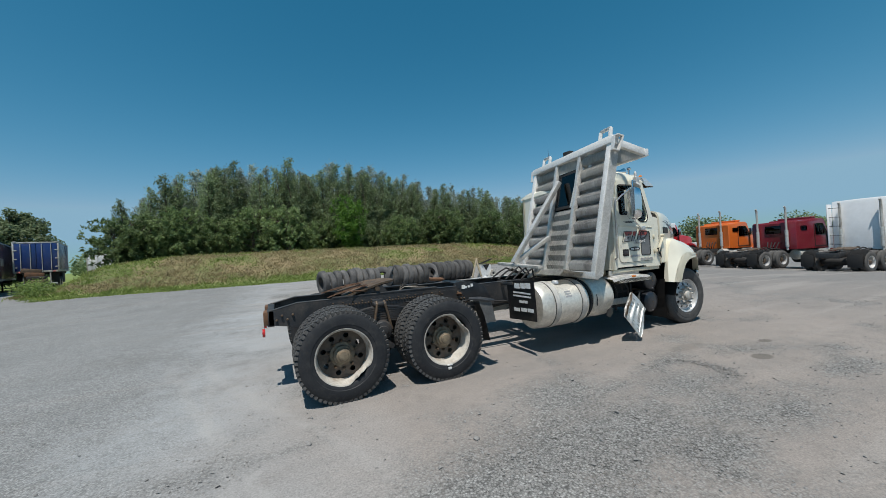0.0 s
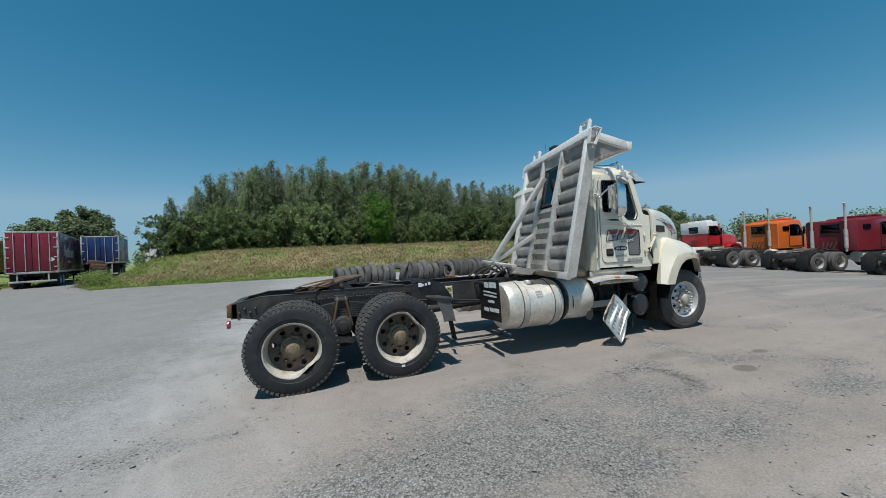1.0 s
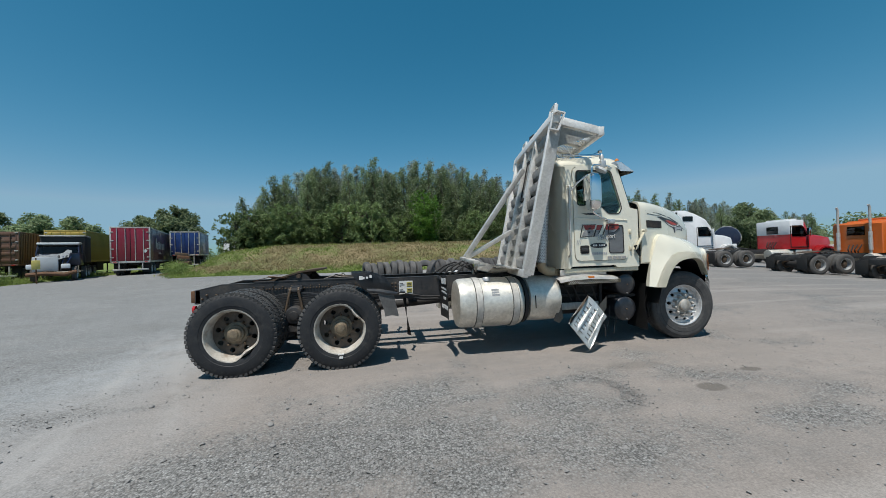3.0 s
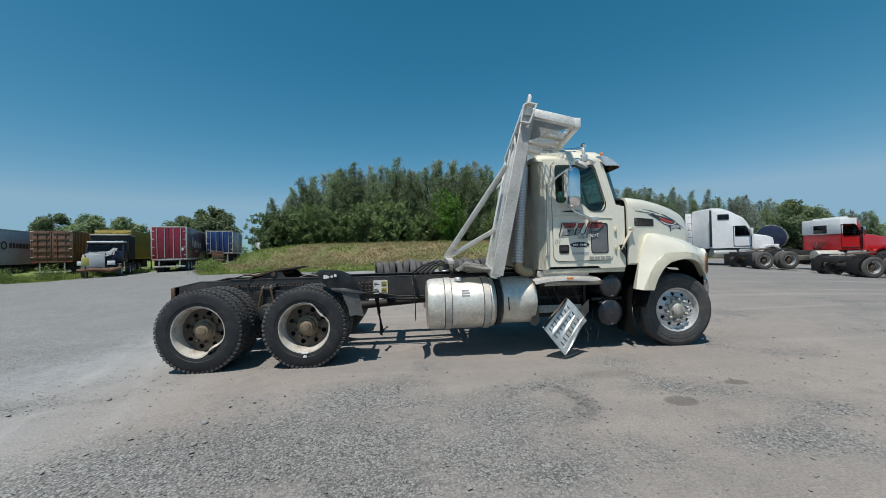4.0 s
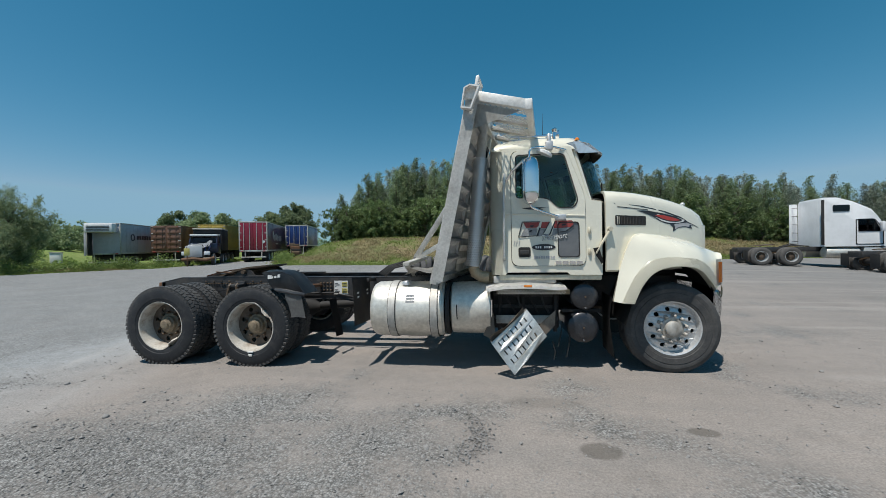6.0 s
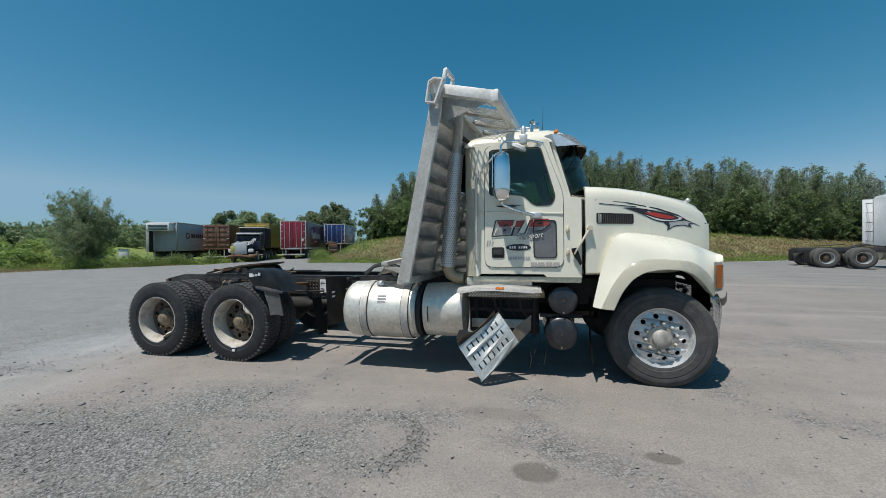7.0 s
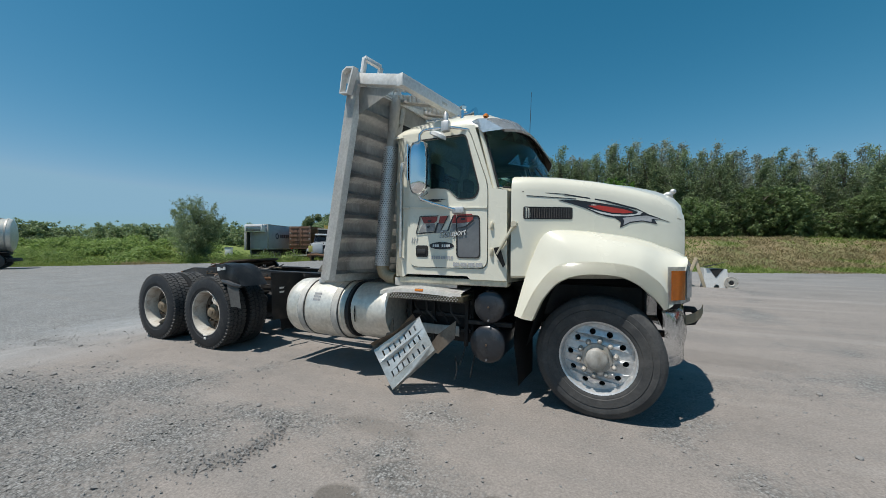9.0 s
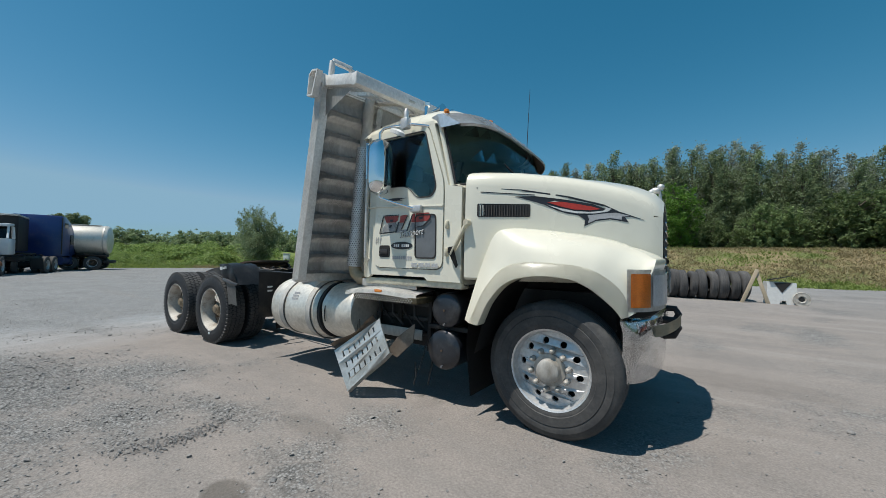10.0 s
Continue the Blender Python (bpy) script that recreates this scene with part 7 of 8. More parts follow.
        if not high:
            add("marker_lamp", bm, AMBER)
        else:
            bm.free()
    return t


parked_tractor(20.2, 18.2, -12, WHITE_P, WHITE_P, "white high-roof sleeper tractor parked in the row", sleeper=1.3, high=True, stacks=False, long_nose=False, guards=False)
parked_tractor(23.3, 14.5, -10, RED_P, WHITE_P, "red tractor with white upper cab parked in the row", sleeper=0.0, stacks=False, guards=False)
parked_tractor(24.5, 10.4, -10, ORANGE_P, ORANGE_P, "orange sleeper tractor with twin exhaust stacks", sleeper=0.8)
parked_tractor(25.0, 6.7, -10, MAROON_P, MAROON_P, "dark maroon sleeper tractor with tall stacks", sleeper=1.5)
parked_tractor(25.6, 2.9, -8, WHITE_P, WHITE_P, "white high-roof sleeper tractor at the row's end", sleeper=1.9, high=True, stacks=True, long_nose=False)
parked_tractor(35.5, 21.6, 12, WHITE_P, WHITE_P, "white tractor parked far behind the row", sleeper=0.3, stacks=False)


def tanker(x, y, heading, mat, label, s=1.0, length=9.0, wheels=True):
    m, sc = far_pose(x, y, heading, s)
    t = thing("tank_trailer", label, "trailer", m, sc)
    bm = B()
    lathe(bm, [(0.1, 0.0), (0.8, 0.02), (1.02, 0.08), (1.10, 0.2), (1.10, length - 0.2), (1.02, length - 0.08), (0.8, length - 0.02), (0.1, length)], (0, 0, 2.25), axis="x", seg=40)
    part("barrel", bm, mat, t, "polished tank barrel")
    for xx in (0.3, length / 2, length - 0.3):
        bm = B()
        lathe(bm, [(1.1, xx - 0.04), (1.125, xx - 0.04), (1.125, xx + 0.04), (1.1, xx + 0.04)], (0, 0, 2.25), axis="x", seg=40, close=True)
        part("band", bm, ALU_DULL, t)
    bm = B()
    box(bm, 0.2, length - 0.4, -0.5, 0.5, 0.95, 1.2, 0.02)
    box(bm, -0.1, 0.2, -1.2, 1.2, 0.5, 0.7, 0.02)
    part("subframe", bm, DARK, t)
    bm = B()
    box(bm, 0.6, length - 0.6, -0.35, 0.35, 3.32, 3.40, 0.02)
    part("walkway", bm, ALU_DULL, t)
    if wheels:
        for xx in (0.8, 2.1):
            for sd in (-1, 1):
                far_wheel(t, xx, sd * 1.05)
        bm = B()
        box(bm, 0.2, 2.7, -1.22, 1.22, 1.08, 1.12, 0.02)
        part("mudguard", bm, DARK, t)
    return t


tanker(35.0, 24.6, 40, NAVY_P, "dark blue tank trailer behind the white tractor", 1.0, 8.0)
tanker(-30.8, 5.3, -115, TANK_ALU, "bright silver tank trailer by the grass", 1.0, 9.0)
tanker(-37.8, 1.2, -100, WHITE_P, "white tank trailer behind the blue tractor", 1.0, 7.0)


def box_trailer(x, y, heading, side, rear, label, s=1.0, length=14.5, high=2.85, deck=1.15, doors=True, container=False, reefer=False, lift=0.0):
    """A van trailer or a container on its chassis; the origin is under the rear doors, x runs to its front."""
    m, sc = far_pose(x, y, heading, s)
    m = m @ Matrix.Translation((0, 0, lift))
    t = thing("container_trailer" if container else "van_trailer", label, "trailer", m, sc, group="parked trailers")
    hw = 1.25
    bm = B()
    box(bm, 0.04, length, -hw, hw, deck, deck + high, 0.03)
    body = part("body", bm, side, t, "long trailer box")
    # edge frame
    bm = B()
    for yy in (-hw, hw):
        box(bm, -0.02, 0.08, yy - 0.05, yy + 0.05, deck - 0.05, deck + high + 0.03, 0.01)
        box(bm, 0.0, length, yy - 0.025, yy + 0.025, deck + high - 0.06, deck + high + 0.04, 0.01)
        box(bm, 0.0, length, yy - 0.03, yy + 0.03, deck - 0.10, deck + 0.05, 0.01)
    box(bm, -0.02, 0.08, -hw, hw, deck + high - 0.08, deck + high + 0.03, 0.01)
    box(bm, -0.02, 0.08, -hw, hw, deck - 0.12, deck + 0.04, 0.01)
    part("edge_frame", bm, rear if container else ALU_DULL, t)
    if doors:
        for sd in (-1, 1):
            bm = B()
            box(bm, -0.03, 0.02, sd * 0.02, sd * (hw - 0.06), deck + 0.06, deck + high - 0.10, 0.01)
            if container:
                for k in range(5):
                    box(bm, -0.055, -0.02, sd * 0.12, sd * (hw - 0.14), deck + 0.22 + 0.5 * k, deck + 0.46 + 0.5 * k, 0.015)
            d = part("rear_door", bm, rear, t, "trailer rear door")
            for yy in (0.32, 0.85):
                bm = B()
                tube(bm, [(-0.065, sd * yy, deck + 0.08), (-0.065, sd * yy, deck + high - 0.12)], 0.025, 8)
                part("lock_rod", bm, ALU if not container else rear, d)
            for k in range(4):
                bm = B()
                box(bm, -0.05, 0.0, sd * (hw - 0.2), sd * (hw + 0.01), deck + 0.3 + 0.7 * k, deck + 0.38 + 0.7 * k, 0.008)
                part("hinge", bm, ALU_DULL, d)
    n = int(length / (0.6 if not container else 0.28))
    for sd in (-1, 1):
        bm = B()
        box(bm, 0, 0.03 if not container else 0.14, sd * (hw - 0.005), sd * (hw + (0.012 if not container else 0.03)), deck + 0.06, deck + high - 0.08)
        post = part("side_rib", bm, side, t)
        for k in range(n):
            m2 = Matrix.Translation((0.3 + (length - 0.5) * k / n, 0, 0))
            if k:
                placed(post, m2)
            else:
                post.matrix_basis = m2
    bm = B()
    for yy in (-0.45, 0.45):
        box(bm, 0.3, length - 0.5, yy - 0.06, yy + 0.06, deck - 0.32, deck - 0.05, 0.01)
    part("chassis_rail", bm, DARK, t)
    # underframe kept near black so that the underside looks shaded
    bm = B()
    box(bm, 0.5, length - 0.3, -1.08, 1.08, deck - 0.16, deck - 0.04, 0.01)
    for k in range(int(length / 1.1)):
        box(bm, 0.7 + 1.1 * k, 0.8 + 1.1 * k, -1.12, 1.12, deck - 0.30, deck - 0.14, 0.005)
    part("underframe", bm, DARK, t, "cross-braced underframe, dark to stand for underside shade")
    # side boxes added only to darken the space below the floor
    for sd in (-1, 1):
        bm = B()
        box(bm, 3.6, 5.4, sd * 0.55, sd * 1.12, 0.45, deck - 0.16, 0.03)
        part("side_locker", bm, DARK, t, "dark box added as shade under the floor")
    for xx in (1.3, 2.6):
        for sd in (-1, 1):
            far_wheel(t, xx, sd * 1.05, 0.50)
            far_wheel(t, xx, sd * 0.72, 0.50)
    bm = B()
    for yy in (-0.75, 0.75):
        box(bm, 0.0, 0.08, yy - 0.04, yy + 0.04, 0.45, deck - 0.05, 0.008)
    box(bm, -0.03, 0.09, -1.15, 1.15, 0.42, 0.55, 0.01)
    part("underride_guard", bm, ALU_DULL, t, "rear under-run bar")
    for sd in (-1, 1):
        bm = B()
        box(bm, 0.55, 0.59, sd * 0.65, sd * 1.2, 0.2, deck - 0.1, 0.005)
        part("mud_flap", bm, DARK, t)
        bm = B()
        box(bm, -0.06, -0.02, sd * 0.9, sd * 1.1, deck - 0.09, deck - 0.02, 0.005)
        part("tail_lamp", bm, RED_LENS, t)
        bm = B()
        tube(bm, [(length - 2.5, sd * 0.7, deck - 0.1), (length - 2.5, sd * 0.7, 0.06)], 0.06, 8)
        box(bm, length - 2.65, length - 2.35, sd * 0.55, sd * 0.85, 0.0, 0.06, 0.01)
        part("landing_leg", bm, DARK, t)
    if reefer:
        bm = B()
        box(bm, -0.75, -0.02, -1.05, 1.05, deck + high - 0.85, deck + high - 0.05, 0.08)
        unit = part("cooling_unit", bm, WHITE_P, t, "white cooling unit high on the end wall")
        for k in range(4):
            bm = B()
            box(bm, -0.77, -0.74, -0.85, 0.85, deck + high - 0.75 + 0.14 * k, deck + high - 0.69 + 0.14 * k)
            part("grille_slat", bm, DARK, unit)
        bm = B()
        box(bm, -0.60, -0.56, 0.95, 1.12, deck - 0.2, deck + high - 0.85, 0.01)
        part("side_guard", bm, GREY_PANEL, unit, "pale guard panel below the unit")
        # dark strip standing in for the shaded gap behind the guard panel
        bm = B()
        box(bm, -0.50, -0.04, 0.80, 0.93, deck - 0.2, deck + high - 0.85, 0.01)
        part("pipe_duct", bm, DARK, unit)
        # dark block added as chassis and shade beneath the refrigerated body
        bm = B()
        box(bm, 0.6, length * 0.7, -1.05, 1.05, 0.55, deck - 0.18, 0.03)
        part("bogie_frame", bm, DARK, t, "dark chassis block added to fill the underside shade")
    return t


AX = 110.5
red = box_trailer(-19.3, 28.0, AX, paint("dark_plum_trailer_side", (0.075, 0.014, 0.026), 0.3), paint("crimson_trailer_paint", (0.22, 0.006, 0.022), 0.2), "red van trailer with plum sides, rear doors closed", 1.0)
bm = B()
k = 0.16
plate(bm, [(-0.95, 1.85), (-0.95 + k, 1.85 + k), (-0.95, 1.85 + 2 * k), (-0.95 - k, 1.85 + k)], lambda a, b: (-0.036, a, b), lambda a, b: (-0.031, a, b))
part("placard", bm, DECAL_WHITE, red, "white diamond placard")
bm = B()
for i, (x0, z0, w, h) in enumerate(((2.6, 2.3, 0.5, 0.9), (3.3, 2.2, 0.5, 0.6), (4.0, 2.25, 0.6, 0.7), (4.8, 2.2, 0.5, 0.6), (5.6, 2.2, 0.7, 0.6), (6.6, 2.2, 0.6, 0.6), (4.0, 1.8, 1.4, 0.12))):
    box(bm, x0, x0 + w, -1.275, -1.266, z0, z0 + h)
part("lettering_bars", bm, ALU_DULL, red, "faded pale lettering bars")
blue = box_trailer(-19.1, 36.0, AX - 4, BLUE_P, BLUE_P, "blue van body truck seen from behind", 1.0, 7.0, 2.4, 1.55, doors=True)
for k in range(4):
    bm = B()
    box(bm, -0.9 + 0.15 * k, -0.3 + 0.2 * k, -0.9 + 0.3 * k, 0.2 + 0.3 * k, 0.5 + 0.25 * k, 0.9 + 0.25 * k, 0.06, pose(0, 0, 0, 3 * k, -6 + 4 * k, 12 * k - 20))
    part("scrap_part", bm, (GREASE, DARK, RUST, GREASE)[k], blue, "heaped scrap on the tail")
box_trailer(-27.6, 26.7, AX, BROWN_P, BROWN_P, "brown shipping container with ribbed doors on chassis", 1.0, 7.5, 2.5, 1.35, container=True)
box_trailer(-25.4, 30.0, AX, YELLOW_P, YELLOW_P, "yellow shipping container with ribbed doors", 1.0, 11.0, 2.6, 1.40, container=True)
box_trailer(-20.2, 51.5, AX - 6, WHITE_P, WHITE_P, "white box trailer parked far behind the bank", 1.0, 6.0, 2.3, 1.0, doors=True)
col = box_trailer(-30.4, 23.2, AX, GREY_PANEL, WHITE_P, "pale grey refrigerated trailer with dark lettering", 1.0, 13.5, 2.7, 1.30, doors=False, reefer=True)
bm = B()
for i in range(7):
    x0 = 2.55 + 0.42 * i
    box(bm, x0, x0 + 0.31, -1.275, -1.264, 2.55, 2.95)
part("lettering_bars", bm, NAVY_P, col, "dark blue lettering bars")
bm = B()
lathe(bm, [(0.22, -1.275), (0.34, -1.275), (0.34, -1.264), (0.22, -1.264)], (1.9, 0, 2.75), seg=24, close=True)
part("ring_emblem", bm, NAVY_P, col)


def wrecked_cab(x, y, heading, paint_mat, label, s=1.0, tall=False):
    """A smashed conventional truck seen from its front: torn hood, open engine bay."""
    m, sc = far_pose(x, y, heading, s)
    t = thing("wrecked_truck", label, "truck", m, sc)

    def add(name, bm, mat, lab=""):
        return part(name, bm, mat, t, lab)
    for sd in (-1, 1):
        far_wheel(t, 0.0, sd * 1.0)
        for xx in (-4.6, -3.3):
            far_wheel(t, xx, sd * 1.05)
        bm = B()
        box(bm, -5.2, 0.8, sd * 0.38, sd * 0.46, 0.75, 1.0, 0.01)
        add("frame_rail", bm, DARK)
    bm = B()
    box(bm, -2.5, -0.95, -1.15, 1.15, 1.1, 2.0, 0.08)
    dark_cab = NAVY_P if paint_mat is SILVER_P else paint_mat
    add("cab", bm, dark_cab, "dented cab body")
    for sd in (-1, 1):
        bm = B()
        tube(bm, [(-1.0, sd * 1.08, 2.0), (-1.35, sd * 1.04, 2.65)], 0.05, 8)
        add("roof_pillar", bm, dark_cab)
        bm = B()
        tube(bm, [(-2.4, sd * 1.08, 2.0), (-2.4, sd * 1.04, 2.68)], 0.07, 8)
        add("roof_pillar", bm, dark_cab)
    bm = B()
    box(bm, -2.5, -1.25, -1.1, 1.1, 2.62, 2.78, 0.05, pose(0, 0, 0, 0, 2, 0))
    add("roof", bm, WHITE_P)
    bm = B()
    loft(bm, [[(-0.98 - 0.36 * v, yy, 2.02 + 0.6 * v) for v in (0.0, 1.0)] for yy in (-1.02, 0, 1.02)])
    thicken(bm, 0.01)
    add("windshield", bm, GLASS_DARK)
    bm = B()
    box(bm, -0.9, 0.55, -0.4, 0.4, 0.8, 1.75, 0.08)
    for k in range(6):
        box(bm, -0.7 + 0.2 * k, -0.55 + 0.2 * k, -0.55, 0.52, 1.1 + 0.1 * (k % 3), 1.5 + 0.1 * (k % 2), 0.03)
    add("engine", bm, DARK, "exposed greasy engine")
    bm = B()
    rows = []
    for i, xx in enumerate(np.linspace(-0.9, 0.75, 6)):
        rows.append([(xx, yy, 1.95 - 0.10 * i * 0.6 + 0.10 * math.sin(4 * yy + 2 * i) + (0.25 if yy > 0.3 else 0) * (1 - i / 6)) for yy in np.linspace(-0.9, 0.75, 8)])
    loft(bm, rows)
    thicken(bm, 0.015)
    add("crumpled_hood", bm, paint_mat, "crumpled hood")
    bm = B()
    box(bm, 0.70, 0.82, -0.95, 0.30, 0.75, 1.75, 0.04)
    add("grille", bm, SILVER_P, "silver radiator front")
    for yy in (-1.05, 0.6):
        bm = B()
        box(bm, 0.62, 0.85, yy - 0.18, yy + 0.28, 0.92, 1.25, 0.05)
        add("headlamp", bm, LAMP_WHITE)
    bm = B()
    tube(bm, [(0.9, -1.2, 0.55), (1.0, -0.3, 0.62), (0.9, 0.6, 0.50), (0.75, 1.2, 0.7)], 0.13, 8)
    add("bent_bumper", bm, RUST, "bent rusty bumper")
    for k in range(5):
        bm = B()
        tube(bm, [(0.2, -0.2 + 0.2 * k, 1.5), (0.5, 0.1 + 0.2 * k, 1.75 + 0.1 * (k % 2)), (0.7, 0.3 + 0.1 * k, 1.3)], 0.025, 6)
        add("loose_hose", bm, DARK if k % 2 else BLUE_P)
    if tall:
        bm = B()
        box(bm, -5.6, -2.7, -1.2, 1.2, 1.3, 3.35, 0.04)
        add("cargo_body", bm, DARK, "dark dump body")
        bm = B()
        box(bm, -5.7, -2.6, -1.22, 1.22, 3.35, 3.45, 0.02, None)
        add("cover_roll", bm, ALU_DULL)
    return t


wrecked_cab(-21.7, 24.1, -62, SILVER_P, "wrecked silver truck with crumpled hood and open engine", 1.0, tall=True)
wrecked_cab(-23.4, -1.9, -15, WHITE_P, "wrecked white day cab truck beside the yard's edge", 1.0, tall=True)
parked_tractor(-27.2, 0.4, 157, BLUE_P, BLUE_P, "dark blue sleeper tractor without its front wheels", sleeper=1.6, high=True, stacks=False, long_nose=False, tanks_alu=False, wrecked=True)


def yard_bits():
    x, y = -21.3, 22.2
    t = thing("sign_post", "rusty post with a small yellow-green plate in the weeds", "sign", pose(x, y, land_z(x, y) - 0.05, 0, 3, -60))
    bm = B()
    tube(bm, [(0, 0, 0), (0, 0, 1.75)], 0.035, 8)
    part("post", bm, RUST, t)
    bm = B()
    box(bm, 0.03, 0.05, -0.2, 0.2, 1.0, 1.6, 0.01)
    part("plate", bm, YELLOW, t, "faded yellow-green plate")
    x, y = -35.6, 23.4
    t = thing("utility_cabinet", "small white metal cabinet beside the grey trailer", "cabinet", pose(x, y, land_z(x, y) - 0.03, 0, 0, -55), 0.62)
    bm = B()
    box(bm, -0.35, 0.35, -0.6, 0.6, 0.0, 1.75, 0.03)
    part("body", bm, WHITE_P, t)
    bm = B()
    box(bm, -0.42, 0.42, -0.67, 0.67, 1.75, 1.84, 0.02)
    part("roof", bm, ALU_DULL, t)
    bm = B()
    box(bm, 0.35, 0.365, -0.5, 0.5, 0.15, 1.62, 0.008)
    part("door", bm, WHITE_P, t)


yard_bits()


# ---- row of old tyres and scrap behind the truck ----
def tyre_row():
    bm = B()
    pr = [(0.27, -0.10), (0.34, -0.128), (0.42, -0.13), (0.49, -0.11), (0.515, -0.085)]
    for yy in (-0.05, 0.0, 0.05):
        pr += [(0.518, yy - 0.016), (0.508, yy - 0.012), (0.508, yy + 0.012 - 0.008), (0.518, yy + 0.012)]
    pr += [(0.515, 0.085), (0.49, 0.11), (0.42, 0.13), (0.34, 0.128), (0.27, 0.10)]
    lathe(bm, pr + [(0.285, 0.07), (0.285, -0.07)], seg=36, close=True)
    first = part("old_tyre", bm, surface("old_grey_rubber", (0.055, 0.056, 0.058), (0.125, 0.12, 0.116), rough=0.9, scale=3, fine=40, bump=0.2, amount=0.9, random_tint=0.4))
    tagged(first, "old weathered tyre standing upright in a row", "tyre", "row of old tyres")
    rnd = random.Random(5)
    a, b = Vector((0.55, 10.3)), Vector((8.35, 11.95))
    d = (b - a).normalized()
    ang = math.degrees(math.atan2(d.y, d.x)) - 90
    n = 29
    k = 0
    for i in range(n):
        if i in (9, 10, 18, 19, 28):
            continue
        p = a.lerp(b, i / (n - 1))
        r = rnd.uniform(0.92, 1.02)
        m = pose(p.x, p.y + rnd.uniform(-0.08, 0.08), ground_z(p.x, p.y) + 0.515 * r - 0.02, rnd.uniform(-7, 7), rnd.uniform(0, 360) * 0, ang + rnd.uniform(-5, 5)) @ Matrix.Rotation(rnd.uniform(0, 6), 4, "Y")
        o = first if k == 0 else copy_thing(first, m)
        o.matrix_basis = m @ Matrix.Scale(r, 4)
        k += 1
    for i, lean, turn in ((9.3, -18, -10), (18.5, -20, 8), (10.6, 14, 60)):
        p = a.lerp(b, i / (n - 1))
        o = copy_thing(first, pose(p.x, p.y - 0.12, ground_z(p.x, p.y) + 0.48, lean, 0, turn))
        tagged(o, "old tyre leaning with its open side outwards", group="row of old tyres")


tyre_row()


def scrap():
    z = ground_z(8.8, 12.0)
    t = thing("plywood_trestle", "two weathered boards leaning together as a trestle", "trestle", pose(8.35, 11.2, z - 0.03, 0, 0, 8))
    bm = B()
    beam(bm, (-0.35, 0, 0.0), (0.05, 0.02, 1.08), 0.10, 0.03, up=(0, 1, 0))
    part("board", bm, WOOD, t)
    bm = B()
    beam(bm, (0.32, 0.03, 0.0), (0.02, 0.05, 1.05), 0.10, 0.03, up=(0, 1, 0))
    part("board", bm, WOOD, t)
    t = thing("white_fairing", "broken white truck fairing standing on the gravel", "fairing", pose(8.95, 11.5, z - 0.03, 0, 0, 6), 0.84)
    bm = B()
    plate(bm, [(-0.42, 0.0), (-0.40, 0.85), (0.42, 0.82), (0.45, 0.0), (0.16, 0.0), (0.12, 0.16), (-0.02, 0.16), (-0.06, 0.0)], lambda a, b: (a, -0.22, b), lambda a, b: (a, 0.22, b))
    part("panel", bm, DECAL_WHITE, t, "white fibreglass panel")
    # shadow below the top flap, drawn as a thin dark triangle
    bm = B()
    plate(bm, [(-0.22, 0.82), (0.30, 0.84), (0.02, 0.45)], lambda a, b: (a, -0.235, b), lambda a, b: (a, -0.228, b))
    part("shadow_flap", bm, DARK, t, "dark triangle painted as shadow on the panel")
    bm = B()
    loft(bm, [[(-0.35, -0.3, 0.90), (0.1, -0.3, 1.02), (0.62, -0.25, 1.22)], [(-0.35, 0.2, 0.90), (0.1, 0.2, 1.0), (0.66, 0.2, 1.16)]])
    thicken(bm, 0.05)
    part("rubber_flap", bm, DARK, t, "black rubber flap lying on top")
    t = thing("wheel_hub", "pale cast wheel hub lying on its side", "hub", pose(9.42, 11.3, z - 0.03, 0, 0, 10), 0.52)
    bm = B()
    lathe(bm, [(0.40, -0.05), (0.42, 0.0), (0.36, 0.05), (0.30, 0.2), (0.16, 0.22), (0.14, -0.02), (0.20, -0.06), (0.30, -0.03)], (0, 0, 0.40), seg=30, close=True)
    part("casting", bm, WHEEL_WHITE, t)
    bm = B()
    lathe(bm, [(0.13, 0.10), (0.135, -0.03), (0.02, -0.03)], (0, 0, 0.40), seg=20)
    part("bore", bm, DARK, t)
    t = thing("scrap_axle", "rusty axle end lying behind the truck", "axle", pose(5.6, 11.0, ground_z(5.6, 11.0), 0, 0, 30))
    bm = B()
    lathe(bm, [(0.05, -0.8), (0.08, -0.6), (0.08, 0.6), (0.22, 0.65), (0.22, 0.8)], (0, 0, 0.2), seg=16)
    part("axle_tube", bm, RUST, t)


scrap()


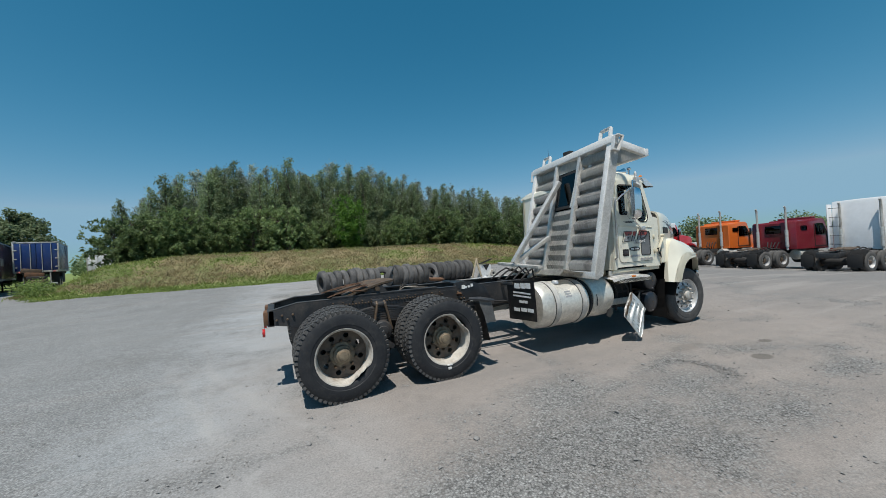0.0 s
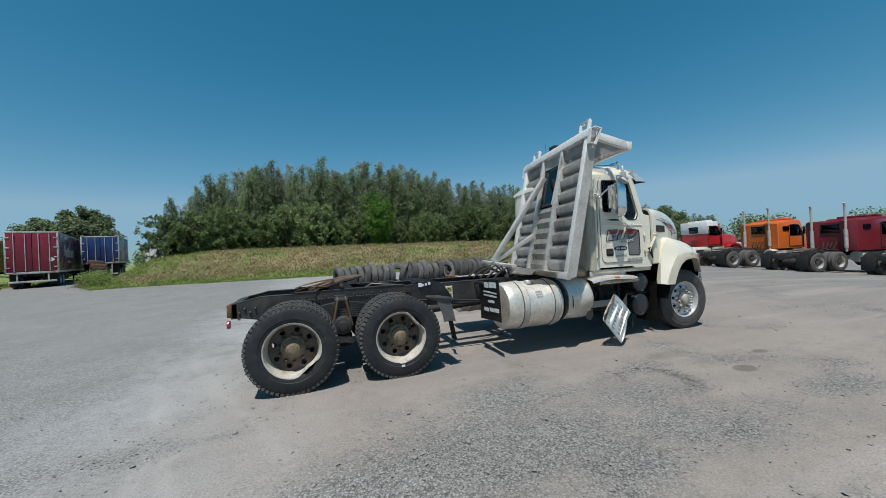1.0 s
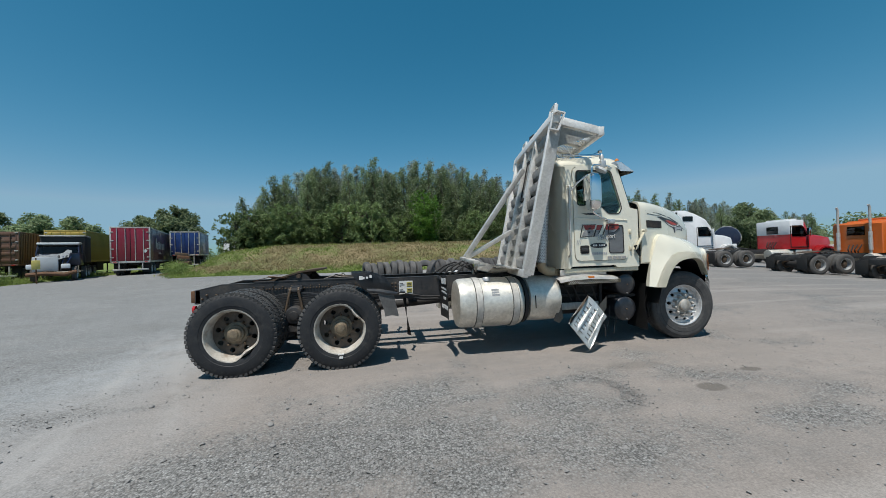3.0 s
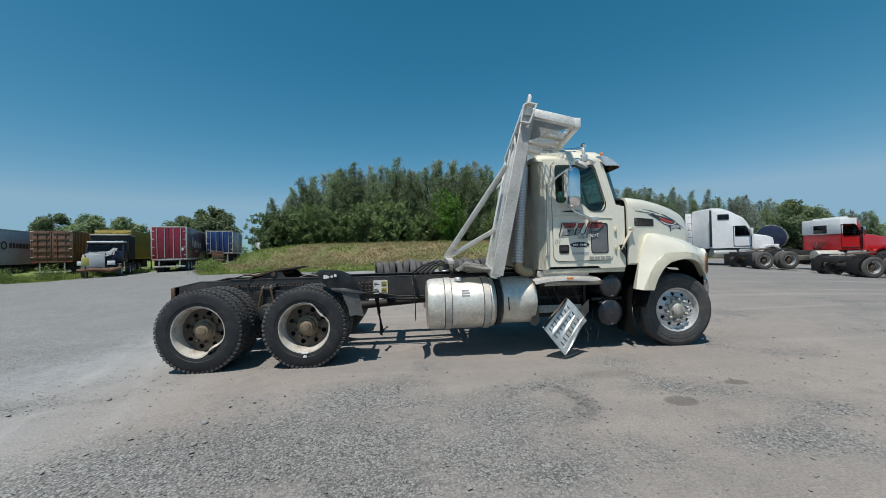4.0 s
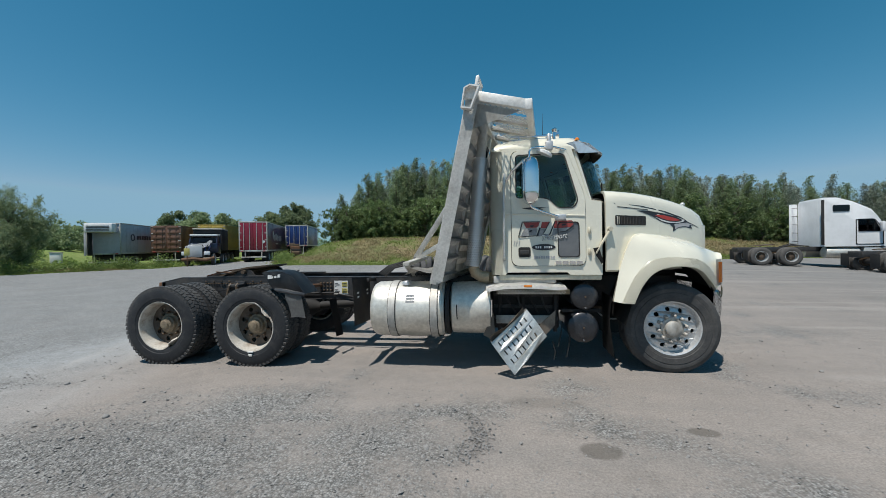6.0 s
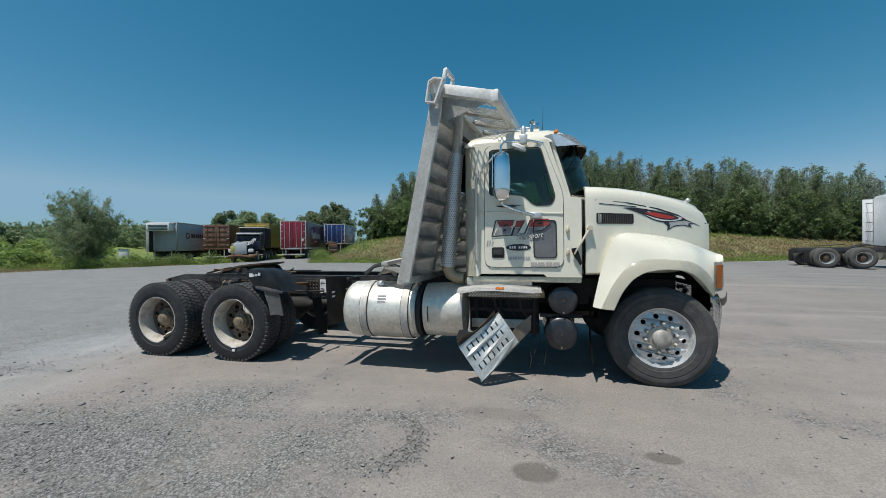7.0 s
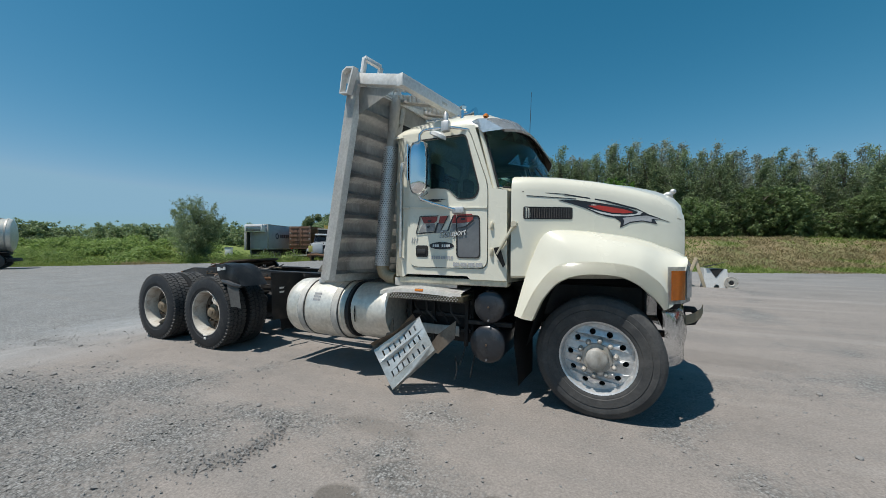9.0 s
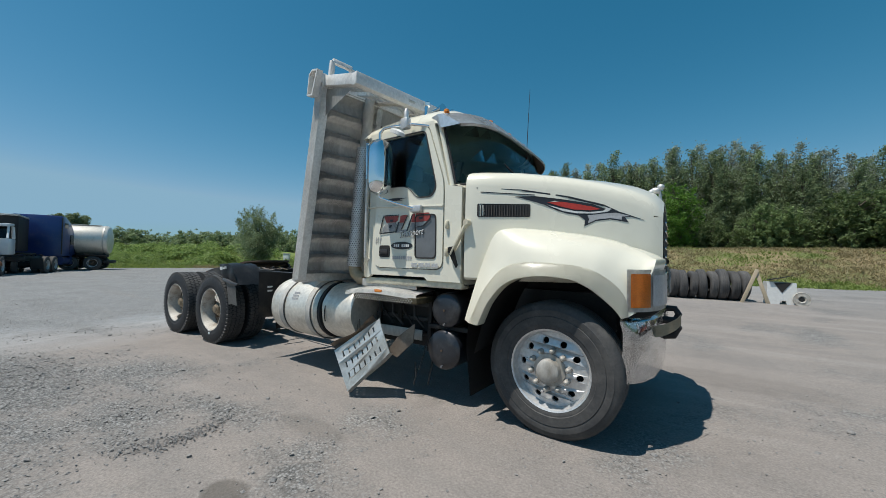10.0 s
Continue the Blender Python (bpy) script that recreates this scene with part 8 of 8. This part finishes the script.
# ---- trees, bushes, grass, stones ----
def leaf_material(name, a, b, rough=0.55):
    m = bpy.data.materials.new(name)
    m.use_nodes = True
    n, l = m.node_tree.nodes, m.node_tree.links
    bs = n["Principled BSDF"]
    geo, oi, mix, tint = n.new("ShaderNodeNewGeometry"), n.new("ShaderNodeObjectInfo"), n.new("ShaderNodeMix"), n.new("ShaderNodeHueSaturation")
    mix.data_type = "RGBA"
    mix.inputs["A"].default_value, mix.inputs["B"].default_value = (*a, 1), (*b, 1)
    l.new(geo.outputs["Random Per Island"], mix.inputs["Factor"])
    rr = n.new("ShaderNodeMapRange")
    rr.inputs["To Min"].default_value, rr.inputs["To Max"].default_value = 0.75, 1.25
    l.new(oi.outputs["Random"], rr.inputs["Value"])
    l.new(rr.outputs["Result"], tint.inputs["Value"])
    l.new(mix.outputs["Result"], tint.inputs["Color"])
    l.new(tint.outputs["Color"], bs.inputs["Base Color"])
    bs.inputs["Roughness"].default_value = rough
    bs.inputs["Specular IOR Level"].default_value = 0.3
    tr, ms = n.new("ShaderNodeBsdfTranslucent"), n.new("ShaderNodeMixShader")
    ms.inputs["Fac"].default_value = 0.45
    l.new(tint.outputs["Color"], tr.inputs["Color"])
    l.new(bs.outputs["BSDF"], ms.inputs[1])
    l.new(tr.outputs["BSDF"], ms.inputs[2])
    l.new(ms.outputs["Shader"], n["Material Output"].inputs["Surface"])
    return m


BARK = surface("grey_brown_bark", (0.11, 0.09, 0.07), (0.06, 0.05, 0.04), rough=0.9, scale=5, fine=40, bump=0.4)
LEAF_POPLAR = leaf_material("grey_green_leaves", (0.135, 0.172, 0.125), (0.40, 0.45, 0.37))
LEAF_DARK = leaf_material("dark_green_leaves", (0.11, 0.158, 0.075), (0.275, 0.345, 0.185))
LEAF_BRIGHT = leaf_material("bright_green_leaves", (0.075, 0.19, 0.02), (0.18, 0.34, 0.06))
LEAF_WILLOW = leaf_material("willow_leaves", (0.11, 0.155, 0.075), (0.27, 0.325, 0.18))
LEAF_BRUSH = leaf_material("brush_leaves", (0.12, 0.19, 0.045), (0.28, 0.37, 0.12))
LEAF_UNDER = leaf_material("undergrowth_leaves", (0.09, 0.14, 0.055), (0.23, 0.31, 0.13))
LEAF_WEED = leaf_material("weed_leaves", (0.13, 0.20, 0.05), (0.26, 0.34, 0.11))
GRASS_GREEN = leaf_material("green_grass_blades", (0.14, 0.205, 0.045), (0.27, 0.33, 0.10))
GRASS_DRY = leaf_material("dry_grass_blades", (0.24, 0.20, 0.105), (0.39, 0.33, 0.185))


def leaf_cloud(centres, count, size, rnd, flat=0.6):
    """Small folded leaves scattered round clump centres given as (place, radius)."""
    verts, faces = [], []
    total = sum(r ** 2 for _, r in centres)
    for c, r in centres:
        for _ in range(max(4, int(count * r ** 2 / total))):
            d = Vector((rnd.gauss(0, 1), rnd.gauss(0, 1), rnd.gauss(0, 1))).normalized()
            p = c + Vector((d.x, d.y, d.z * 0.85)) * r * rnd.uniform(0.45, 1.08)
            s = size * rnd.uniform(0.6, 1.4)
            a = Vector((rnd.gauss(0, 1), rnd.gauss(0, 1), rnd.gauss(0, 0.6))).normalized()
            nrm = (d * 0.7 + Vector((rnd.gauss(0, 0.6), rnd.gauss(0, 0.6), rnd.gauss(0.4, 0.5)))).normalized()
            b = nrm.cross(a)
            if b.length < 0.1:
                continue
            b.normalize()
            k = len(verts)
            verts += [p - a * s, p + b * s * flat, p + a * s, p - b * s * flat]
            faces += [(k, k + 1, k + 2), (k, k + 2, k + 3)]
    return verts, faces


def mesh_part(name, verts, faces, mat, parent):
    me = bpy.data.meshes.new(name)
    me.from_pydata([tuple(v) for v in verts], [], faces)
    me.materials.append(mat)
    o = new(name, me)
    o.parent = parent
    return o


def make_tree(name, label, height, width, leaf, seed, shape, leaves=4200, size=0.15, base=0.06, clumps=False):
    """shape(v) gives the crown's relative radius at relative height v."""
    rnd = random.Random(seed)
    t = thing(name, label, "tree", group="")
    bm = B()
    bend = [Vector((rnd.uniform(-0.05, 0.05) * i, rnd.uniform(-0.05, 0.05) * i, 0.93 * height * i / 6)) for i in range(7)]
    tube(bm, bend, [0.13 * height / 8 * (1 - i / 6.2) + 0.008 for i in range(7)], 8)
    cl = []
    n = 64
    for i in range(n):
        v = base + (0.98 - base) * (i + rnd.random()) / n
        r = width * shape(v)
        a = rnd.uniform(0, 2 * math.pi)
        trunk = bend[min(6, int(v * 6))]
        c = Vector((trunk.x + math.cos(a) * r * rnd.uniform(0.35, 0.95), trunk.y + math.sin(a) * r * rnd.uniform(0.35, 0.95), v * height))
        if i % 3 == 0:
            lo = bend[max(0, min(6, int(v * 6 - 0.6)))]
            tube(bm, [lo, lo.lerp(c, 0.5) + Vector((0, 0, 0.05)), c], [0.035, 0.022, 0.008], 5)
        cl.append((c, max(0.2, r * rnd.uniform(0.28, 0.5))))
    part("trunk", bm, BARK, t)
    cl.append((Vector((bend[6].x, bend[6].y, height * 0.97)), 0.22))
    if clumps == "feather":
        v, f = feather_crown(height, width, shape, leaves, size, rnd, bend)
    elif clumps:
        v, f = clump_crown(height, width, shape, leaves, size, rnd, bend)
    else:
        v, f = leaf_cloud(cl, leaves, size, rnd)
    mesh_part("crown", v, f, leaf, t)
    return t


def clump_crown(height, width, shape, count, size, rnd, bend):
    """Leaves in ragged clumps along rising limbs round several leaders, with gaps between the clumps."""
    lead = [(0.0, 0.0, 1.0)] + [(rnd.uniform(-0.6, 0.6) * width, rnd.uniform(-0.6, 0.6) * width, rnd.uniform(0.6, 0.92)) for _ in range(4)]
    clumps = []
    for i in range(150):
        lx, ly, lh = lead[i % len(lead)] if i % 3 else lead[0]
        v = (i + rnd.random()) / 150
        r = width * shape(v) * (0.95 if lh == 1.0 else 0.55)
        a = rnd.uniform(0, 2 * math.pi)
        z = v * height * lh
        u = min(5.999, 6 * z / height)
        trunk = bend[int(u)].lerp(bend[int(u) + 1], u % 1)
        for far in (rnd.uniform(0.25, 0.6), rnd.uniform(0.7, 1.05)):
            c = Vector((trunk.x + lx * (1 - 0.4 * v) + math.cos(a) * r * far, trunk.y + ly * (1 - 0.4 * v) + math.sin(a) * r * far, z + 0.35 * r * far))
            clumps.append((c, (0.07 + 0.15 * rnd.random()) * (0.55 + 0.45 * shape(v)) * height / 7.0))
    total = sum(q ** 1.6 for _, q in clumps)
    verts, faces = [], []
    for c, q in clumps:
        for _ in range(max(3, int(count * q ** 1.6 / total))):
            p = c + Vector((rnd.gauss(0, 1), rnd.gauss(0, 1), rnd.gauss(0, 1.25))) * q
            k = size * rnd.uniform(0.55, 1.4)
            a = Vector((rnd.gauss(0, 1), rnd.gauss(0, 1), rnd.gauss(0, 0.8))).normalized()
            b = a.cross(Vector((rnd.gauss(0, 0.8), rnd.gauss(-0.4, 0.8), rnd.gauss(0.7, 0.6))))
            if b.length < 0.1:
                continue
            b.normalize()
            i = len(verts)
            verts += [p - a * k, p + b * k * 0.8, p + a * k]
            faces.append((i, i + 1, i + 2))
    return verts, faces


def feather_crown(height, width, shape, count, size, rnd, bend):
    """Fine leaves along many steep twigs, thinning out at the tips."""
    verts, faces = [], []
    lead = [(rnd.gauss(0, 0.42) * width, rnd.gauss(0, 0.42) * width, rnd.uniform(0.6, 1.0)) for _ in range(16)]
    for i in range(520):
        lx, ly, lh = lead[i % len(lead)]
        v = rnd.random() ** 0.8
        r = width * shape(v) * 0.42 * rnd.uniform(0.4, 1.1)
        a = rnd.uniform(0, 2 * math.pi)
        lh = lh * (1 - 0.22 * min(1.5, math.hypot(lx, ly) / width) ** 2)
        s = Vector((lx * (0.45 + 0.6 * v), ly * (0.45 + 0.6 * v), v * height * lh))
        e = s + Vector((math.cos(a) * r, math.sin(a) * r, rnd.uniform(0.4, 1.0) * (0.3 + r)))
        for _ in range(max(1, count // 520)):
            p = s.lerp(e, rnd.random() ** 0.6) + Vector((rnd.gauss(0, 1), rnd.gauss(0, 1), rnd.gauss(0, 1))) * 0.07
            k = size * rnd.uniform(0.55, 1.4)
            a2 = Vector((rnd.gauss(0, 0.7), rnd.gauss(0, 0.7), rnd.gauss(0.4, 0.8))).normalized()
            b = a2.cross(Vector((rnd.gauss(0, 0.8), rnd.gauss(-0.4, 0.8), rnd.gauss(0.7, 0.6))))
            if b.length < 0.1:
                continue
            b.normalize()
            j = len(verts)
            verts += [p - a2 * k, p + b * k * 0.5, p + a2 * k]
            faces.append((j, j + 1, j + 2))
    return verts, faces


def poplar(v):
    return (0.55 + 0.45 * min(1, v / 0.2)) * max(0.03, (1 - v)) ** 0.55


def round_crown(v):
    return math.sqrt(max(0.02, 1 - (2 * (v - 0.52) / 1.0) ** 2))


def plant_all():
    rnd = random.Random(11)
    kinds = [make_tree("poplar_tree", "slender grey-green poplar tree on the grassy bank", h, w, LEAF_POPLAR if i % 3 else LEAF_DARK, 20 + i, poplar, 9200, 0.078, 0.03, True)
             for i, (h, w) in enumerate(((7.5, 1.6), (7.0, 1.5), (7.7, 1.45), (7.2, 1.7), (6.8, 1.5), (7.4, 1.55)))]
    for k in kinds:
        k["group"] = "row of trees"
    spots = []
    x = -14.6
    while x < 66:
        for row in range(3 if x < 34 else 2):
            yy = 38.0 + row * 2.0 + rnd.uniform(-0.6, 0.6)
            sc = lerp_table([(-14.6, 0.78), (-13.2, 1.0), (-12.0, 1.15), (-9.5, 1.26), (-7, 1.36), (9, 1.38), (14, 1.26), (20, 1.13), (30, 1.0), (66, 0.9)], x) * rnd.uniform(0.86, 1.04) * (0.97 + 0.03 * row)
            spots.append((x + rnd.uniform(-0.8, 0.8) + 0.8 * row, yy, sc))
        x += rnd.uniform(1.0, 1.5)
    for i, (x, yy, sc) in enumerate(spots):
        m = pose(x, yy, land_z(x, yy) - 0.1, 0, 0, rnd.uniform(0, 360))
        k = kinds[i % 6]
        o = k if i < 6 else copy_thing(k, m)
        o.matrix_basis = m @ Matrix.Scale(sc, 4)
    # undergrowth at the foot of the trees
    b0 = [make_tree("shrub", "dense dark green shrub under the trees", 2.6, 1.4, LEAF_UNDER, 60 + i, round_crown, 5000, 0.09, 0.02, True) for i in range(3)]
    for k in b0:
        k["group"], k["category"] = "undergrowth shrubs", "shrub"
    i = 0
    x = -14.4
    while x < 56:
        yy = 36.4 + rnd.uniform(-0.7, 0.7)
        m = pose(x, yy, land_z(x, yy) - 0.15, 0, 0, rnd.uniform(0, 360))
        o = b0[i] if i < 3 else copy_thing(b0[i % 3], m)
        o.matrix_basis = m @ Matrix.Scale(rnd.choice((0.55, 0.9, 1.2, 1.55)) * rnd.uniform(0.85, 1.15), 4)
        i += 1
        x += rnd.uniform(0.9, 2.1)
    g = make_tree("young_tree", "bright green young tree in front of the poplars", 4.4, 1.5, LEAF_BRIGHT, 77, round_crown, 8000, 0.09, 0.04, True)
    x, yy = 6.2, 33.6
    g.matrix_basis = pose(x, yy, land_z(x, yy) - 0.1, 0, 0, 20) @ Matrix.Scale(1.28, 4)
    bush = make_tree("willow_bush", "large many-stemmed willow bush on the grass", 4.3, 2.35, LEAF_WILLOW, 81, lambda v: (0.55 + 0.45 * math.sin(min(1, v / 0.5) * math.pi / 2)) * (1 - 0.55 * v ** 2), 36000, 0.06, 0.02, "feather")
    bush.matrix_basis = pose(-31.0, 16.8, land_z(-31.0, 16.8) - 0.1, 0, 0, 0) @ Matrix.Scale(1.42, 4)
    # round trees behind the trailers
    rt = [make_tree("round_tree", "round-crowned green tree behind the trailers", 7.0, 2.3, LEAF_DARK, 90 + i, round_crown, 19000, 0.115, 0.12) for i in range(2)]
    for k in rt:
        k["group"] = "trees behind the trailers"
    places = [(-26.2, 48.6, 1.24), (-29.8, 47.4, 1.06), (-37.5, 42.0, 1.05), (-34.8, 44.5, 1.0), (-42.5, 47, 0.9), (-47.5, 48.5, 0.98), (-43, 51, 0.94), (-68, 8, 0.9), (-78, 12, 0.98), (41.2, 27.5, 0.94), (43.7, 28.4, 0.78)]
    for i, (x, yy, sc) in enumerate(places):
        m = pose(x, yy, land_z(x, yy) - 0.4, 0, 0, rnd.uniform(0, 360))
        o = rt[i] if i < 2 else copy_thing(rt[i % 2], m)
        o.matrix_basis = m @ Matrix.Scale(sc, 4)
    # brushy slope between the trailers and the tankers, with a ragged line of trees behind
    cl = []
    for i in range(900):
        x = rnd.uniform(-70, -30.5)
        d = rnd.uniform(3.5, 20)
        yy = verge_y(x) + d
        if math.hypot(x + 31, yy - 16.8) < 3.0 or (x > -33 and d > 9) or (yy > 22 and x > -34.6 - 0.35 * (yy - 24)):
            continue
        q = (0.25 + 0.75 * max(0.0, noise.noise(Vector((x * 0.3, yy * 0.3, 4.0))) + 0.35)) * min(1.0, d / 9) * rnd.uniform(0.6, 1.2) * (0.5 if x > -38 and yy > 17 else 1.0)
        cl.append((Vector((x, yy, land_z(x, yy) + q * 0.45)), q))
    for i in range(110):
        x, yy = rnd.uniform(-41, -33.5), rnd.uniform(16.5, 25.5)
        if x > -34.8 - 0.35 * (yy - 24) and yy > 22:
            continue
        q = rnd.uniform(0.2, 0.5)
        cl.append((Vector((x, yy, land_z(x, yy) + q * 0.45)), q))
    verts, faces = leaf_cloud(cl, 98000, 0.10, rnd, 0.6)
    o = mesh_part("brush_slope", verts, faces, LEAF_BRUSH, None)
    tagged(o, "dense green brush covering the slope beside the trailers", "brush", kind="stuff")
    cl = []
    for i in range(170):
        u = i / 169
        x = lerp_table([(0, -44), (0.3, -56), (0.6, -70), (1, -84)], u) + rnd.uniform(-2.5, 2.5)
        yy = lerp_table([(0, 31), (0.3, 27), (0.6, 18), (1, -6)], u) + rnd.uniform(-2.5, 2.5)
        h = rnd.uniform(2.2, 3.0) + 1.5 * noise.noise(Vector((x * 0.2, yy * 0.2, 1.0)))
        for k in range(16):
            v = k / 15
            cl.append((Vector((x + rnd.gauss(0, 0.9), yy + rnd.gauss(0, 0.9), land_z(x, yy) + h * (0.1 + 0.85 * v) + rnd.gauss(0, 0.2))), (1.1 - 0.5 * v) * rnd.uniform(0.3, 0.7)))
    verts, faces = leaf_cloud(cl, 150000, 0.12, rnd, 0.7)
    o = mesh_part("tree_line", verts, faces, LEAF_DARK, None)
    tagged(o, "ragged line of dark green trees behind the brush", "woods", kind="stuff")
    # belt of trees beyond the row of parked trucks
    cl = []
    for i in range(110):
        u = i / 109
        x = lerp_table([(0, 62), (0.25, 78), (0.55, 92), (0.8, 96), (1, 92)], u) + rnd.uniform(-3, 3)
        yy = lerp_table([(0, 29), (0.25, 27), (0.55, 14), (0.8, -6), (1, -24)], u) + rnd.uniform(-3, 3)
        h = rnd.uniform(2.6, 4.2) * (1 - 0.3 * u)
        for k in range(5):
            v = k / 4
            cl.append((Vector((x + rnd.gauss(0, 0.4), yy + rnd.gauss(0, 0.4), ground_z(x, yy) + h * (0.12 + 0.82 * v))), (1.15 - 0.75 * v) * h * 0.25))
    verts, faces = leaf_cloud(cl, 90000, 0.2, rnd, 0.9)
    o = mesh_part("tree_belt", verts, faces, LEAF_DARK, None)
    tagged(o, "belt of dark green trees far beyond the trucks", "woods", kind="stuff")
    # distant woods closing the view
    verts, faces = [], []
    cl = []
    for i in range(420):
        a = rnd.uniform(-0.35, 2 * math.pi - 0.35)
        r = rnd.uniform(75, 110)
        h = rnd.uniform(1.2, 3.4)
        x, yy = 3 + r * math.cos(a), -4 + r * math.sin(a)
        cl.append((Vector((x, yy, land_z(x, yy) * 0 + 1.3 + h * 0.5)), h * 0.8))
    verts, faces = leaf_cloud(cl, 140000, 0.20, rnd, 0.8)
    o = mesh_part("far_woods", verts, faces, LEAF_DARK, None)
    tagged(o, "distant dark green woods round the yard", "woods", kind="stuff")


plant_all()


def grass():
    rnd = random.Random(3)
    for name, mat, lab, count, dry in (("green_grass", GRASS_GREEN, "rough green grass along the yard's edge", 38000, False), ("dry_grass", GRASS_DRY, "dry tan grass patches on the bank", 38000, True)):
        verts, faces = [], []
        made = 0
        while made < count:
            x = rnd.uniform(-44, 42)
            y = verge_y(x) + rnd.uniform(-0.1, 1.0) ** 2 * 15.0 + rnd.uniform(-0.25, 0.3)
            patch = noise.noise(Vector((x * 0.16, y * 0.3, 5.0))) + 0.5 * noise.noise(Vector((x * 0.8, y * 0.8, 1.0)))
            d = y - verge_y(x)
            want = patch + (0.2 if 2.0 < d and x > -9 else -0.3)
            if (want > 0) != dry:
                continue
            made += 1
            tuft = max(0.0, noise.noise(Vector((x * 1.1, y * 1.1, 9.0))))
            z = land_z(x, y) - 0.03
            tall = rnd.uniform(0.06, 0.16) * (1.0 if dry else 1.2) * (1.5 if x < -15 else 1) * (1 + 2.6 * tuft) * min(1.0, 0.45 + max(0.0, d) / 3)
            for _ in range(3):
                a = rnd.uniform(0, math.pi * 2)
                w = rnd.uniform(0.02, 0.05)
                lean = Vector((rnd.gauss(0, 0.8), rnd.gauss(0, 0.8), 1)) * tall * rnd.uniform(0.6, 1.1)
                o = Vector((x + rnd.gauss(0, 0.2), y + rnd.gauss(0, 0.2), z))
                s = Vector((math.cos(a) * w, math.sin(a) * w, 0))
                k = len(verts)
                verts += [o - s, o + s, o + lean]
                faces.append((k, k + 1, k + 2))
        o = mesh_part(name, verts, faces, mat, None)
        tagged(o, lab, "grass", kind="stuff")
    # tall weeds before the trailers
    cl = []
    for i in range(46):
        x = rnd.choice((rnd.uniform(-29.0, -23.0), rnd.uniform(-16.6, -13.6)))
        y = verge_y(x) + rnd.uniform(0.2, 2.0)
        h = rnd.uniform(0.25, 0.85)
        cl.append((Vector((x, y, land_z(x, y) + h * 0.6)), h))
    for i in range(120):
        x = rnd.uniform(-52, -27)
        y = verge_y(x) + rnd.uniform(1.5, 11)
        h = rnd.uniform(0.3, 0.9) * (0.45 if x > -36 else 1.0)
        cl.append((Vector((x, y, land_z(x, y) + h * 0.5)), h))
    v, f = leaf_cloud(cl, 34000, 0.07, rnd, 0.35)
    o = mesh_part("tall_weeds", v, f, LEAF_WEED, None)
    tagged(o, "tall leafy weeds along the gravel's edge", "weeds", kind="stuff")


grass()


def stones():
    rnd = random.Random(8)
    mat = surface("loose_grey_stone", (0.25, 0.243, 0.236), (0.14, 0.136, 0.132), rough=0.9, scale=30, fine=120, bump=0.3)
    verts, faces = [], []
    unit = [Vector(p) for p in ((1, 0, 0), (-1, 0, 0), (0, 1, 0), (0, -1, 0), (0, 0, 1), (0, 0, -0.4))]
    tri = [(0, 2, 4), (2, 1, 4), (1, 3, 4), (3, 0, 4), (2, 0, 5), (1, 2, 5), (3, 1, 5), (0, 3, 5)]
    made = 0
    while made < 24000:
        x, y = rnd.uniform(-8, 11), rnd.uniform(-4.9, 1.5)
        if rnd.random() > 1.1 - 0.15 * (y + 4.9) or rnd.random() > 0.04 + gravel_at(x, y) ** 2.2 or (x < -2 and rnd.random() < 0.8):
            continue
        made += 1
        s = (0.004 + 0.010 * rnd.random() ** 3 * (2.2 if rnd.random() < 0.05 else 1)) * (0.7 if x < -2 else 1.0)
        q = Euler((rnd.uniform(0, 0.6), rnd.uniform(0, 0.6), rnd.uniform(0, 6.3))).to_matrix()
        k = len(verts)
        sc = Vector((s * rnd.uniform(0.8, 1.4), s * rnd.uniform(0.7, 1.2), s * rnd.uniform(0.45, 0.85)))
        c = Vector((x, y, ground_z(x, y) + sc.z * 0.3))
        verts += [c + q @ Vector((u.x * sc.x, u.y * sc.y, u.z * sc.z)) for u in unit]
        faces += [(k + a, k + b, k + d) for a, b, d in tri]
    # a ridge of broken gravel pushed up beside the wheel track
    for i in range(420):
        a = rnd.gauss(-0.05, 0.42)
        r = 0.55 + rnd.gauss(0, 0.05) * (1 + abs(a))
        s = rnd.uniform(0.004, 0.011)
        c = Vector((2.93 + r * math.cos(a), -2.56 + r * math.sin(a), s * 0.3 + rnd.uniform(0, 0.012)))
        q = Euler((rnd.uniform(0, 0.9), rnd.uniform(0, 0.9), rnd.uniform(0, 6.3))).to_matrix()
        k = len(verts)
        verts += [c + q @ Vector((u.x * s * 1.2, u.y * s, u.z * s * 0.8)) for u in unit]
        faces += [(k + d, k + e, k + g) for d, e, g in tri]
    o = mesh_part("loose_stones", verts, faces, mat, None)
    tagged(o, "loose grey stones scattered over the dirt", "stones", kind="stuff")
    # a few larger single stones
    for i, (x, y, s) in enumerate(((0.24, -2.55, 0.026), (0.36, -2.9, 0.022), (-1.0, -1.9, 0.024), (2.9, -2.1, 0.022), (7.2, -0.9, 0.022), (7.5, 0.4, 0.025))):
        bm = B()
        bmesh.ops.create_icosphere(bm, subdivisions=2, radius=s)
        for v in bm.verts:
            v.co = v.co * (1 + 0.35 * noise.noise(v.co * 30 + Vector((i, 0, 0))))
            v.co.z *= 0.6
        o = part("stone", bm, mat)
        o.location = (x, y, ground_z(x, y) + s * 0.35)
        tagged(o, "small grey stone lying on the dirt", "stone", "single stones")


stones()
